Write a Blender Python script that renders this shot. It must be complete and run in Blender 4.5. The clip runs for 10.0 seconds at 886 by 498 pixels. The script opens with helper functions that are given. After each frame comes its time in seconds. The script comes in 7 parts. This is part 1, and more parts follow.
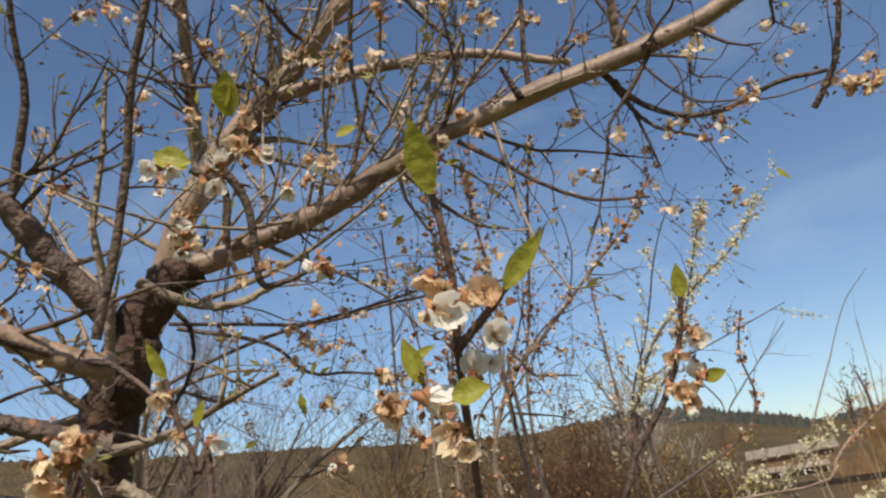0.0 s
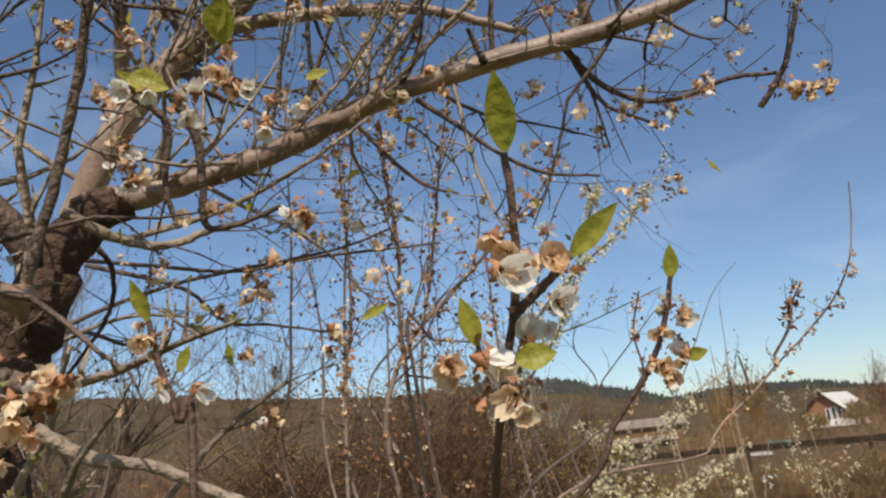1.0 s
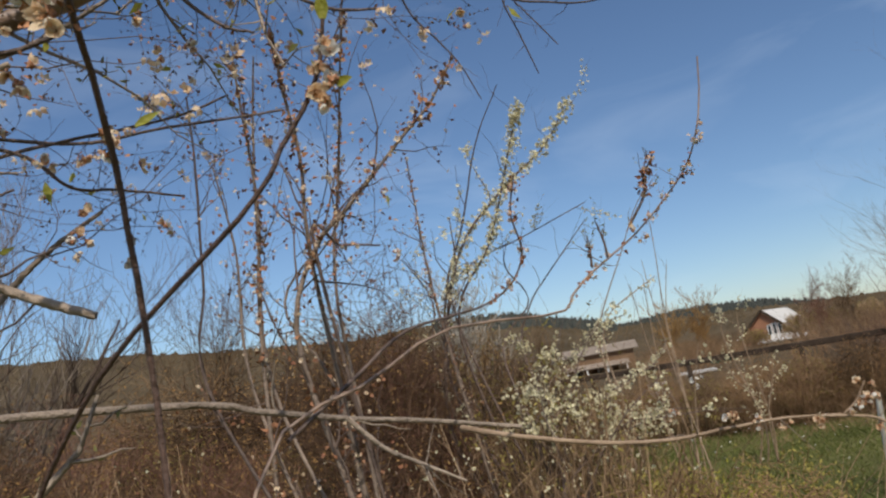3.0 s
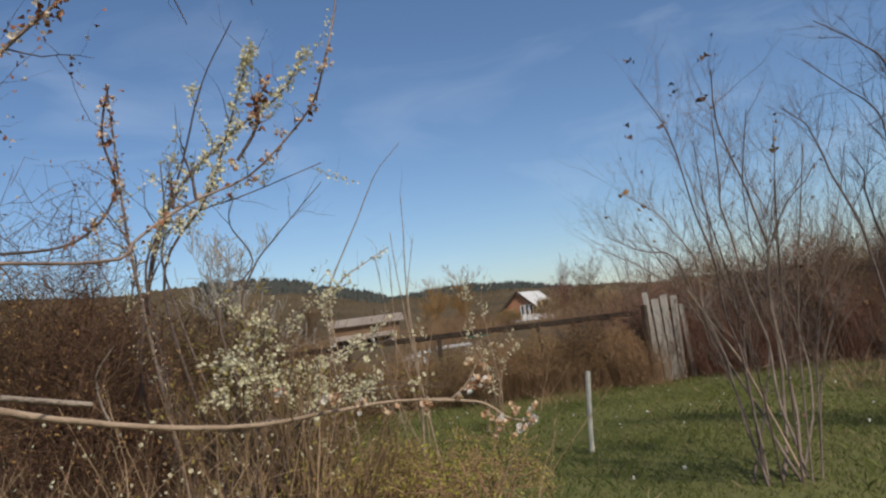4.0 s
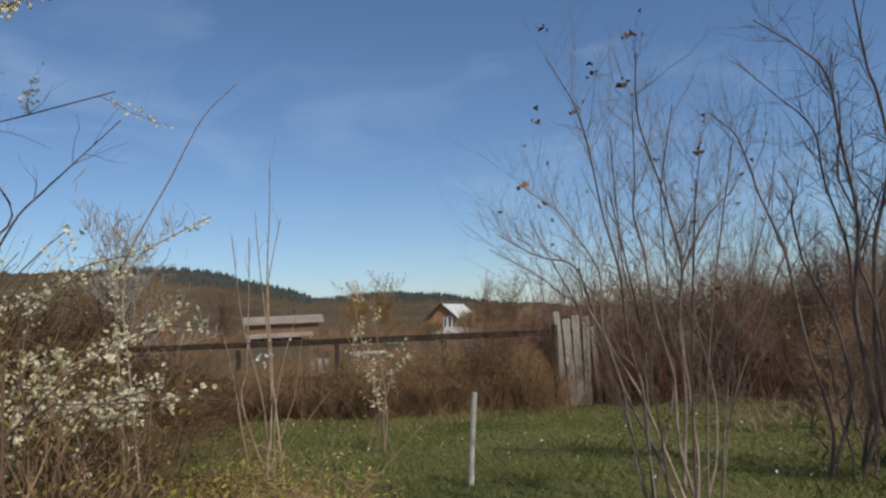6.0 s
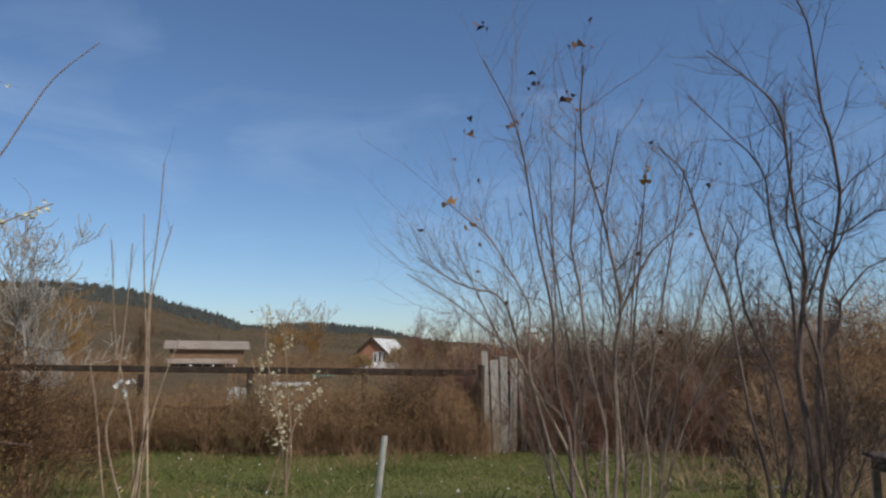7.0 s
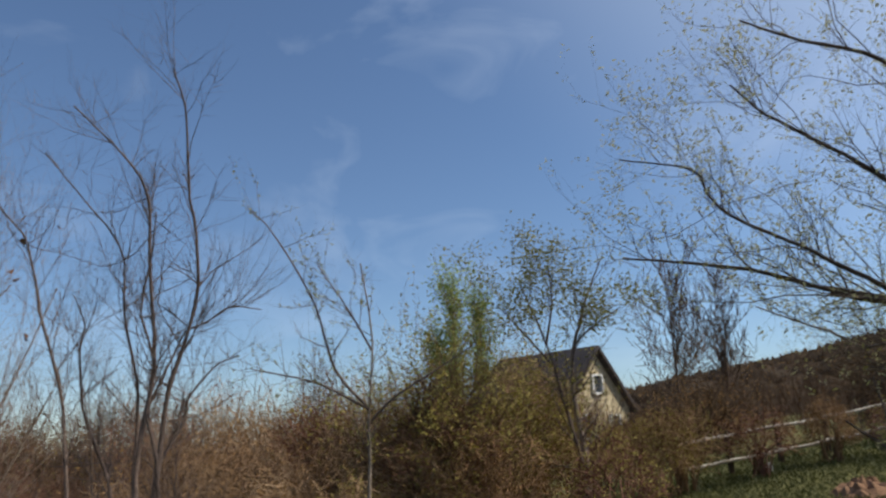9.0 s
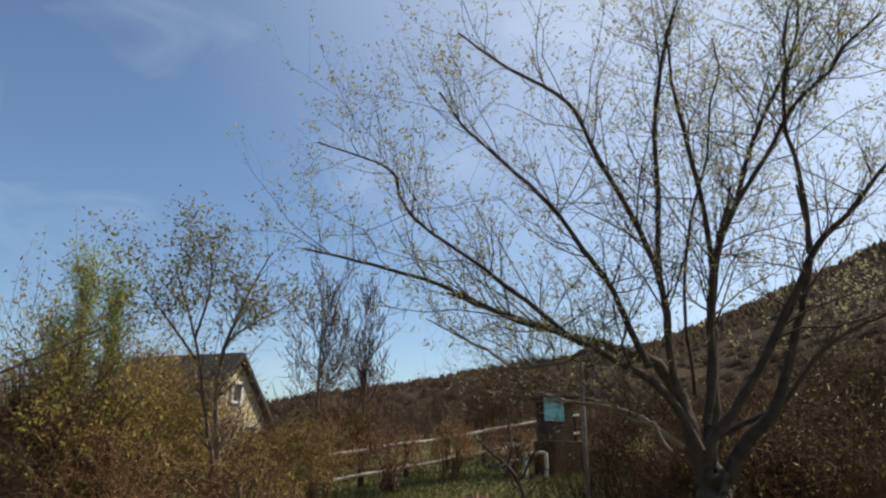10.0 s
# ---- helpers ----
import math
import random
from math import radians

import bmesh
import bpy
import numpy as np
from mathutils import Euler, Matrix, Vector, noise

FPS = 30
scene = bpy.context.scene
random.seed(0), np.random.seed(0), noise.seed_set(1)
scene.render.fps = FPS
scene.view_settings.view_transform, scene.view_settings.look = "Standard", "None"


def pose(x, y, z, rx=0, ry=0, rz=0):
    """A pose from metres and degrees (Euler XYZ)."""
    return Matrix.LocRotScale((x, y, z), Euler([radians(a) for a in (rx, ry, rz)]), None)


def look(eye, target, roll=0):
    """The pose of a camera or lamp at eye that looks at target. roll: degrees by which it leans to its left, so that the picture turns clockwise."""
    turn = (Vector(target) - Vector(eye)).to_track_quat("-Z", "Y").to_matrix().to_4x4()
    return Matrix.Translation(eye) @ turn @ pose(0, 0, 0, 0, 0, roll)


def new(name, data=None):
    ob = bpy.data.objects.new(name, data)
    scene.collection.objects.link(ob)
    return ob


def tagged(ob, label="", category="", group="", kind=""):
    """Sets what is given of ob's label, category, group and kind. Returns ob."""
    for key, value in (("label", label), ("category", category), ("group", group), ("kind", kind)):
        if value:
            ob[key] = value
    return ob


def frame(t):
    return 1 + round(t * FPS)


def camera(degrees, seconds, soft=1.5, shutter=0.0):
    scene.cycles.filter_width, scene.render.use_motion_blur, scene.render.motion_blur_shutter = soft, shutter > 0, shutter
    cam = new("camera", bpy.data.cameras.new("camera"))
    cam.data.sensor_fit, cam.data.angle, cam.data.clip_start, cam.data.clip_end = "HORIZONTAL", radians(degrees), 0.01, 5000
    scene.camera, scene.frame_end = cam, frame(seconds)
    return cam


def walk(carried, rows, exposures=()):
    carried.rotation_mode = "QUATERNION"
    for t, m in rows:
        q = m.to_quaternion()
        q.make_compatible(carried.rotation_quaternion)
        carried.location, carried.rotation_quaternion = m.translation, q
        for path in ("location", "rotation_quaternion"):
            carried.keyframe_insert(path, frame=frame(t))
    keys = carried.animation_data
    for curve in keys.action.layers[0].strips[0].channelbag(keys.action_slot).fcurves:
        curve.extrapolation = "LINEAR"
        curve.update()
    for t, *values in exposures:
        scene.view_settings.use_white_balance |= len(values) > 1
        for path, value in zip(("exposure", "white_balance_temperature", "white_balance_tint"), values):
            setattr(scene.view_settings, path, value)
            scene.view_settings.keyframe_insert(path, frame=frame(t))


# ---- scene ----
cam = camera(62.8, 10.0, 2.3, 0.1)

PATH = [
    (0, (0.104, -0.188, 1.843), (-0.121, 1.682, 2.516), -8.9),
    (0.5, (0.069, -0.194, 1.848), (0.09, 1.721, 2.427), -7.7),
    (1, (0.05, -0.185, 1.851), (0.109, 1.741, 2.388), -6.3),
    (1.5, (0.053, -0.18, 1.848), (0.233, 1.747, 2.353), -5.8),
    (2, (0.116, -0.166, 1.831), (0.275, 1.771, 2.304), -8.9),
    (3.3, (0.251, -0.239, 1.675), (0.449, 1.72, 2.022), -11.0),
    (3.5, (0.379, -0.141, 1.667), (0.843, 1.772, 2.023), -8.5),
    (4, (0.558, -0.02, 1.653), (1.298, 1.829, 1.842), -7.4),
    (4.5, (0.656, 0.213, 1.653), (1.391, 2.061, 1.866), -0.9),
    (5, (0.849, 0.363, 1.657), (1.644, 2.168, 1.985), -3.9),
    (5.5, (1.182, 0.552, 1.616), (1.961, 2.367, 1.934), -4.6),
    (5.7, (1.296, 0.632, 1.596), (2.152, 2.43, 1.775), -4.7),
    (6.8, (1.773, 1.259, 1.545), (2.784, 2.963, 1.82), 1.1),
    (7, (1.895, 1.33, 1.554), (2.952, 3.002, 1.846), 0.5),
    (7.5, (2.067, 1.453, 1.564), (3.59, 2.711, 1.879), 1.9),
    (8, (2.097, 1.563, 1.544), (3.731, 2.661, 1.899), 0.3),
    (8.5, (2.241, 1.542, 1.514), (3.993, 2.42, 1.912), -1.4),
    (9, (2.593, 1.555, 1.585), (4.491, 1.911, 2.108), -2.8),
    (9.5, (2.863, 1.569, 1.558), (4.772, 1.295, 2.087), -0.2),
    (9.6, (3.059, 1.589, 1.596), (4.932, 1.135, 2.128), -0.2),
    (9.7, (3.096, 1.554, 1.614), (4.975, 1.073, 2.1), -1.0),
    (10, (3.268, 1.683, 1.537), (5.116, 1.133, 2.068), -0.2),
]
walk(cam, [(t, look(eye, target, roll)) for t, eye, target, roll in PATH],
     [(0, 0.16, 6850, 10), (1, 0.10, 6750, 10), (2, -0.06, 6550, 10), (3.5, -0.12, 6350, 10), (5.5, -0.24, 6150, 10), (7, -0.22, 6050, 10), (7.5, -0.10, 6150, 10), (8.5, 0.06, 6400, 10), (9, 0.08, 6500, 10), (10, 0.24, 6850, 10)])

# ---- world, sun ----
SUN_AZ, SUN_EL = 172.0, 47.0      # degrees clockwise from +y, and above the horizon
world = bpy.data.worlds.new("sky")
scene.world = world
world.use_nodes = True
wn, wl = world.node_tree.nodes, world.node_tree.links
wn.clear()
sky = wn.new("ShaderNodeTexSky")
sky.sky_type, sky.sun_disc = "NISHITA", False
sky.sun_elevation, sky.sun_rotation = radians(SUN_EL), radians(SUN_AZ)
sky.air_density, sky.dust_density, sky.ozone_density = 1.0, 0.35, 5.0
# thin high cloud, drawn out along one direction
wco = wn.new("ShaderNodeTexCoord")
wmap = wn.new("ShaderNodeMapping")
wmap.inputs["Scale"].default_value = (2.2, 3.4, 7.0)
wmap.inputs["Rotation"].default_value = (0.3, 0.5, 0.6)
wno = wn.new("ShaderNodeTexNoise")
wno.inputs["Scale"].default_value, wno.inputs["Detail"].default_value, wno.inputs["Distortion"].default_value = 1.6, 6.0, 0.6
wra = wn.new("ShaderNodeMapRange")
wra.inputs["From Min"].default_value, wra.inputs["From Max"].default_value = 0.54, 0.80
wra.inputs["To Min"].default_value, wra.inputs["To Max"].default_value = 0.0, 0.16
wmix = wn.new("ShaderNodeMix")
wmix.data_type = "RGBA"
wmix.inputs[7].default_value = (7.3, 8.3, 9.6, 1)
wbg = wn.new("ShaderNodeBackground")
wbg.inputs["Strength"].default_value = 0.112
wout = wn.new("ShaderNodeOutputWorld")
wl.new(wco.outputs["Generated"], wmap.inputs["Vector"])
wl.new(wmap.outputs["Vector"], wno.inputs["Vector"])
wl.new(wno.outputs["Fac"], wra.inputs["Value"])
# a thin bright veil of high haze round the sun
wdot = wn.new("ShaderNodeVectorMath")
wdot.operation = "DOT_PRODUCT"
wdot.inputs[1].default_value = (math.sin(radians(SUN_AZ)) * math.cos(radians(SUN_EL)), math.cos(radians(SUN_AZ)) * math.cos(radians(SUN_EL)), math.sin(radians(SUN_EL)))
wveil = wn.new("ShaderNodeMapRange")
wveil.interpolation_type = "SMOOTHSTEP"
wveil.inputs["From Min"].default_value, wveil.inputs["From Max"].default_value = 0.32, 0.95
wveil.inputs["To Min"].default_value, wveil.inputs["To Max"].default_value = 0.0, 0.52
wsum = wn.new("ShaderNodeMath")
wsum.use_clamp = True
wl.new(wco.outputs["Generated"], wdot.inputs[0])
wl.new(wdot.outputs["Value"], wveil.inputs["Value"])
wl.new(wveil.outputs["Result"], wsum.inputs[0])
wl.new(wra.outputs["Result"], wsum.inputs[1])
wl.new(wsum.outputs[0], wmix.inputs[0])
wl.new(sky.outputs["Color"], wmix.inputs[6])
wl.new(wmix.outputs[2], wbg.inputs["Color"])
wl.new(wbg.outputs["Background"], wout.inputs["Surface"])

sun = new("sun", bpy.data.lights.new("sun", "SUN"))
sun.data.energy, sun.data.angle, sun.data.color = 4.0, radians(0.6), (1.0, 0.93, 0.82)
toward = Vector((math.sin(radians(SUN_AZ)) * math.cos(radians(SUN_EL)), math.cos(radians(SUN_AZ)) * math.cos(radians(SUN_EL)), math.sin(radians(SUN_EL))))
sun.rotation_euler = toward.to_track_quat("Z", "Y").to_euler()
scene.view_settings.exposure = 0.0

# ---- materials ----
def material(name, low, high, scale=8.0, rough=0.8, bump=0.3, fine=60.0, metal=0.0, translucent=0.0, vary=0.25, stretch=(1, 1, 1), spec=0.3):
    """Two colours mixed by coarse and fine noise, shifted from piece to piece, with fine relief."""
    m = bpy.data.materials.new(name)
    m.use_nodes = True
    n, l = m.node_tree.nodes, m.node_tree.links
    b = n["Principled BSDF"]
    b.inputs["Roughness"].default_value, b.inputs["Metallic"].default_value = rough, metal
    b.inputs["Specular IOR Level"].default_value = spec
    co, mp = n.new("ShaderNodeTexCoord"), n.new("ShaderNodeMapping")
    mp.inputs["Scale"].default_value = stretch
    l.new(co.outputs["Object"], mp.inputs["Vector"])
    big, small = n.new("ShaderNodeTexNoise"), n.new("ShaderNodeTexNoise")
    big.inputs["Scale"].default_value, big.inputs["Detail"].default_value = scale, 4.0
    small.inputs["Scale"].default_value, small.inputs["Detail"].default_value = fine, 3.0
    l.new(mp.outputs["Vector"], big.inputs["Vector"])
    l.new(mp.outputs["Vector"], small.inputs["Vector"])
    geo, obi = n.new("ShaderNodeNewGeometry"), n.new("ShaderNodeObjectInfo")
    add, add2, add3 = (n.new("ShaderNodeMath") for _ in range(3))
    add.operation = add2.operation = add3.operation = "MULTIPLY_ADD"
    l.new(geo.outputs["Random Per Island"], add.inputs[0])
    add.inputs[1].default_value = vary
    l.new(big.outputs["Fac"], add.inputs[2])
    l.new(small.outputs["Fac"], add2.inputs[0])
    add2.inputs[1].default_value = 0.45
    l.new(add.outputs[0], add2.inputs[2])
    l.new(obi.outputs["Random"], add3.inputs[0])
    add3.inputs[1].default_value = vary
    l.new(add2.outputs[0], add3.inputs[2])
    ra = n.new("ShaderNodeMapRange")
    ra.inputs["From Min"].default_value, ra.inputs["From Max"].default_value = 0.5 + vary * 0.4, 0.98 + vary * 1.2
    l.new(add3.outputs[0], ra.inputs["Value"])
    mix = n.new("ShaderNodeMix")
    mix.data_type = "RGBA"
    mix.inputs[6].default_value, mix.inputs[7].default_value = (*low, 1), (*high, 1)
    l.new(ra.outputs["Result"], mix.inputs[0])
    l.new(mix.outputs[2], b.inputs["Base Color"])
    if bump:
        bp = n.new("ShaderNodeBump")
        bp.inputs["Strength"].default_value, bp.inputs["Distance"].default_value = bump, 0.02
        l.new(small.outputs["Fac"], bp.inputs["Height"])
        l.new(bp.outputs["Normal"], b.inputs["Normal"])
    if translucent:
        tr, ms = n.new("ShaderNodeBsdfTranslucent"), n.new("ShaderNodeMixShader")
        ms.inputs[0].default_value = translucent
        l.new(mix.outputs[2], tr.inputs["Color"])
        l.new(b.outputs["BSDF"], ms.inputs[1])
        l.new(tr.outputs["BSDF"], ms.inputs[2])
        l.new(ms.outputs[0], n["Material Output"].inputs["Surface"])
    return m


M_BARK = material("plum_bark", (0.105, 0.062, 0.043), (0.45, 0.315, 0.225), 20, 0.48, 0.12, 220, stretch=(1, 1, 1), spec=0.5)
M_BARK_TRUNK = material("old_plum_bark", (0.022, 0.013, 0.01), (0.12, 0.07, 0.048), 22, 0.85, 0.5, 150)
M_BARK_DARK = material("dark_twig_bark", (0.042, 0.029, 0.026), (0.19, 0.13, 0.1), 40, 0.6, 0.4, 200)
M_BARK_GREY = material("grey_bark", (0.12, 0.09, 0.07), (0.36, 0.28, 0.21), 9, 0.8, 0.6, 80)
M_BARK_HAZEL = material("hazel_bark", (0.085, 0.06, 0.047), (0.33, 0.245, 0.185), 9, 0.8, 0.5, 80)
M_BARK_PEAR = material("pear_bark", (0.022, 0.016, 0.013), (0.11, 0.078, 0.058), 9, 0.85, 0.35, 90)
M_STEM = material("pale_stem", (0.16, 0.10, 0.06), (0.42, 0.30, 0.20), 12, 0.75, 0.3, 90)
M_REDSTEM = material("red_brown_brush", (0.1, 0.048, 0.034), (0.33, 0.175, 0.12), 1.2, 0.9, 0.0, 20, vary=0.5, spec=0.04)
M_BRUSH = material("brown_brush", (0.06, 0.038, 0.022), (0.24, 0.155, 0.088), 1.0, 0.9, 0.0, 20, vary=0.5, spec=0.04)
M_GREYBRUSH = material("grey_brush", (0.06, 0.042, 0.033), (0.22, 0.155, 0.115), 1.0, 0.9, 0.0, 20, vary=0.5, spec=0.04)
M_HEDGE = material("tawny_hedge_twigs", (0.11, 0.06, 0.031), (0.38, 0.235, 0.13), 1.0, 0.9, 0.0, 20, vary=0.5, spec=0.04)
# dark brown twigs; on the bank and under the pear the colour also carries shade
M_DARKBRUSH = material("dark_and_shaded_canes", (0.045, 0.026, 0.017), (0.17, 0.102, 0.062), 1.0, 0.9, 0.0, 20, vary=0.5, spec=0.04)
M_OLIVE = material("olive_leaves", (0.19, 0.15, 0.03), (0.45, 0.37, 0.09), 1.5, 0.7, 0.0, 20, translucent=0.3, vary=0.5)
M_PETAL = material("white_petal", (0.80, 0.75, 0.66), (0.92, 0.89, 0.82), 60, 0.6, 0.1, 300, translucent=0.42, vary=0.3)
M_PETAL_OLD = material("faded_petal", (0.72, 0.38, 0.19), (0.95, 0.78, 0.54), 90, 0.7, 0.2, 400, translucent=0.42, vary=0.5)
M_CREAM = material("cream_petal", (0.62, 0.54, 0.29), (0.88, 0.81, 0.57), 60, 0.6, 0.1, 300, translucent=0.3, vary=0.4)
M_CALYX = material("red_calyx", (0.17, 0.06, 0.03), (0.45, 0.22, 0.11), 90, 0.7, 0.2, 400, vary=0.4)
M_LEAF = material("fresh_leaf", (0.25, 0.245, 0.022), (0.5, 0.46, 0.075), 40, 0.45, 0.2, 250, translucent=0.45, vary=0.3, spec=0.5)
M_BUDLEAF = material("bud_leaf", (0.12, 0.11, 0.03), (0.36, 0.34, 0.11), 20, 0.6, 0.0, 100, translucent=0.35, vary=0.5)
M_PEARLEAF = material("pear_leaf", (0.26, 0.25, 0.11), (0.52, 0.5, 0.27), 20, 0.6, 0.0, 100, translucent=0.5, vary=0.5)
M_POPLAR = material("young_poplar_leaf", (0.19, 0.25, 0.06), (0.4, 0.46, 0.15), 20, 0.6, 0.0, 100, translucent=0.4, vary=0.5)
M_DEADLEAF = material("dead_leaf", (0.025, 0.014, 0.008), (0.14, 0.07, 0.035), 20, 0.8, 0.2, 100, vary=0.5)
M_RUSTLEAF = material("rust_leaf", (0.20, 0.09, 0.025), (0.45, 0.26, 0.09), 20, 0.8, 0.2, 100, translucent=0.2, vary=0.5)
M_GRASS = material("grass_blades", (0.062, 0.08, 0.017), (0.195, 0.205, 0.052), 0.6, 0.7, 0.0, 5, translucent=0.3, vary=0.5)
M_BANKGRASS = material("dull_bank_grass", (0.038, 0.048, 0.013), (0.115, 0.118, 0.038), 0.6, 0.7, 0.0, 5, translucent=0.2, vary=0.5)
M_DRYGRASS = material("dry_grass", (0.17, 0.11, 0.05), (0.42, 0.32, 0.17), 0.8, 0.8, 0.0, 5, translucent=0.2, vary=0.5)
M_GROUND = material("meadow", (0.055, 0.064, 0.019), (0.15, 0.138, 0.055), 0.45, 0.95, 0.8, 9, spec=0.04)
M_HILL = material("brown_hillside", (0.048, 0.036, 0.021), (0.125, 0.09, 0.052), 0.035, 0.95, 0.8, 0.35, spec=0.04)
M_PINES = material("far_forest", (0.034, 0.038, 0.034), (0.068, 0.07, 0.06), 0.03, 0.95, 0.6, 0.3, vary=0.5, spec=0.04)
# self-shading of the slope's leafless wood is put into these two dark colours
M_SHADEHILL = material("shaded_wooded_slope", (0.02, 0.014, 0.009), (0.058, 0.04, 0.024), 0.05, 0.95, 0.8, 0.6, vary=0.5, spec=0.04)
M_SHADESCRUB = material("shaded_slope_scrub", (0.016, 0.011, 0.008), (0.050, 0.035, 0.022), 0.3, 0.95, 0.6, 3, vary=0.5, spec=0.04)
# brighter than the hedge twigs: sunlight is put into this tawny colour
M_TAWNY = material("sunlit_tawny_twigs", (0.15, 0.09, 0.05), (0.46, 0.31, 0.185), 1.0, 0.9, 0.0, 20, vary=0.5, spec=0.04)
M_SACK = material("grey_green_plastic", (0.12, 0.15, 0.13), (0.34, 0.40, 0.36), 8, 0.5, 0.3, 60)
M_CREAMBAG = material("cream_paper", (0.36, 0.34, 0.21), (0.58, 0.54, 0.37), 10, 0.8, 0.3, 60)
M_RAG = material("dirty_pale_cloth", (0.20, 0.19, 0.165), (0.42, 0.40, 0.35), 9, 0.9, 0.3, 70)
M_SHOOTBARK = material("dark_shoot_bark", (0.034, 0.021, 0.017), (0.15, 0.09, 0.068), 60, 0.6, 0.3, 300)
M_PLANK = material("weathered_plank", (0.21, 0.185, 0.15), (0.49, 0.435, 0.36), 5, 0.9, 0.5, 60, stretch=(3, 3, 0.3))
M_DARKWOOD = material("dark_board", (0.025, 0.018, 0.013), (0.10, 0.07, 0.05), 5, 0.9, 0.4, 60, spec=0.04)
M_POST = material("pale_post", (0.42, 0.38, 0.30), (0.68, 0.63, 0.52), 10, 0.8, 0.3, 90)
M_BRICK = material("red_brick_wall", (0.30, 0.13, 0.07), (0.48, 0.24, 0.14), 1.5, 0.9, 0.3, 14)
M_ROOF = material("pale_roof_sheet", (0.36, 0.335, 0.3), (0.58, 0.545, 0.5), 0.6, 0.6, 0.1, 8)
M_ROOF_GREY = material("grey_slate_roof", (0.16, 0.12, 0.09), (0.31, 0.245, 0.19), 0.6, 0.8, 0.2, 8)
M_ROOF_DARK = material("dark_roof", (0.035, 0.03, 0.03), (0.10, 0.085, 0.08), 0.6, 0.8, 0.2, 8, spec=0.04)
M_WHITE = material("white_paint", (0.70, 0.68, 0.64), (0.82, 0.80, 0.76), 3, 0.6, 0.1, 40)
M_GLASS = material("window_pane", (0.02, 0.025, 0.03), (0.05, 0.06, 0.07), 1, 0.1, 0.0, 10, spec=0.6)
M_TIMBER = material("brown_timber_wall", (0.11, 0.065, 0.04), (0.24, 0.15, 0.09), 1.5, 0.85, 0.3, 20, stretch=(1, 1, 6), spec=0.04)
M_YELLOWWALL = material("ochre_plaster", (0.46, 0.37, 0.22), (0.62, 0.52, 0.34), 1.2, 0.9, 0.2, 20)
M_GREEN = material("green_paint", (0.02, 0.1, 0.065), (0.05, 0.2, 0.14), 2, 0.6, 0.1, 30)
M_TEAL = material("teal_paint", (0.16, 0.42, 0.40), (0.30, 0.58, 0.54), 4, 0.6, 0.1, 40)
M_EARTH = material("bare_earth", (0.15, 0.08, 0.045), (0.32, 0.19, 0.115), 2.5, 0.95, 0.6, 25, spec=0.04)

# ---- shaping tools ----
def thing(name, label, category, place=(0, 0, 0), group="", kind=""):
    ob = new(name)
    ob.location = place
    ob.empty_display_size = 0.1
    return tagged(ob, label, category, group, kind)


def mesh_from(name, verts, faces, mat, smooth=True):
    me = bpy.data.meshes.new(name)
    me.from_pydata([tuple(v) for v in verts], [], [tuple(f) for f in faces])
    me.materials.append(mat)
    if smooth:
        me.polygons.foreach_set("use_smooth", [True] * len(me.polygons))
    me.update()
    return me


def solid(name, verts, faces, mat, parent=None, label="", smooth=True):
    """Verts in world metres; the part hangs under its parent without moving."""
    ob = new(name, mesh_from(name, verts, faces, mat, smooth))
    if parent is not None:
        ob.parent = parent
        ob.matrix_parent_inverse = parent_shift(parent)
    if label:
        ob["label"] = label
    return ob


def parent_shift(ob):
    """Keeps world coordinates under a thing's Empty; parts themselves stand at the origin."""
    return Matrix.Translation(-ob.location) if ob.type == "EMPTY" else Matrix.Identity(4)


def part(name, bm, mat, parent=None, label="", smooth=False):
    me = bpy.data.meshes.new(name)
    bm.to_mesh(me)
    bm.free()
    me.materials.append(mat)
    if smooth:
        me.polygons.foreach_set("use_smooth", [True] * len(me.polygons))
    ob = new(name, me)
    if parent is not None:
        ob.parent = parent
        ob.matrix_parent_inverse = parent_shift(parent)
    if label:
        ob["label"] = label
    return ob


def box(bm, centre, size, turn=0.0, tilt=0.0, bevel=0.0):
    m = Matrix.Translation(centre) @ Matrix.Rotation(turn, 4, "Z") @ Matrix.Rotation(tilt, 4, "Y") @ Matrix.Diagonal((*size, 1))
    made = bmesh.ops.create_cube(bm, size=1.0, matrix=m)
    if bevel:
        edges = {e for v in made["verts"] for e in v.link_edges}
        bmesh.ops.bevel(bm, geom=list(edges), offset=bevel, segments=1, affect="EDGES")
    return made


def smooth_line(points, n):
    """n points on a Catmull-Rom curve through the given ones."""
    p = np.array(points, float)
    while len(p) < 40:
        seg = np.linalg.norm(np.diff(p, axis=0), axis=1)
        k = int(seg.argmax())
        if len(p) == 2 or seg[k] < 2.2 * np.median(seg):
            break
        p = np.insert(p, k + 1, (p[k] + p[k + 1]) / 2, axis=0)
    if len(p) == 2:
        return p[0] + (p[1] - p[0]) * np.linspace(0, 1, n)[:, None]
    q = np.vstack([2 * p[0] - p[1], p, 2 * p[-1] - p[-2]])
    s = np.linspace(0, len(p) - 1, n)
    i = np.minimum(s.astype(int), len(p) - 2)
    u = (s - i)[:, None]
    a, b, c, d = q[i], q[i + 1], q[i + 2], q[i + 3]
    return 0.5 * (2 * b + (c - a) * u + (2 * a - 5 * b + 4 * c - d) * u ** 2 + (3 * b - a - 3 * c + d) * u ** 3)


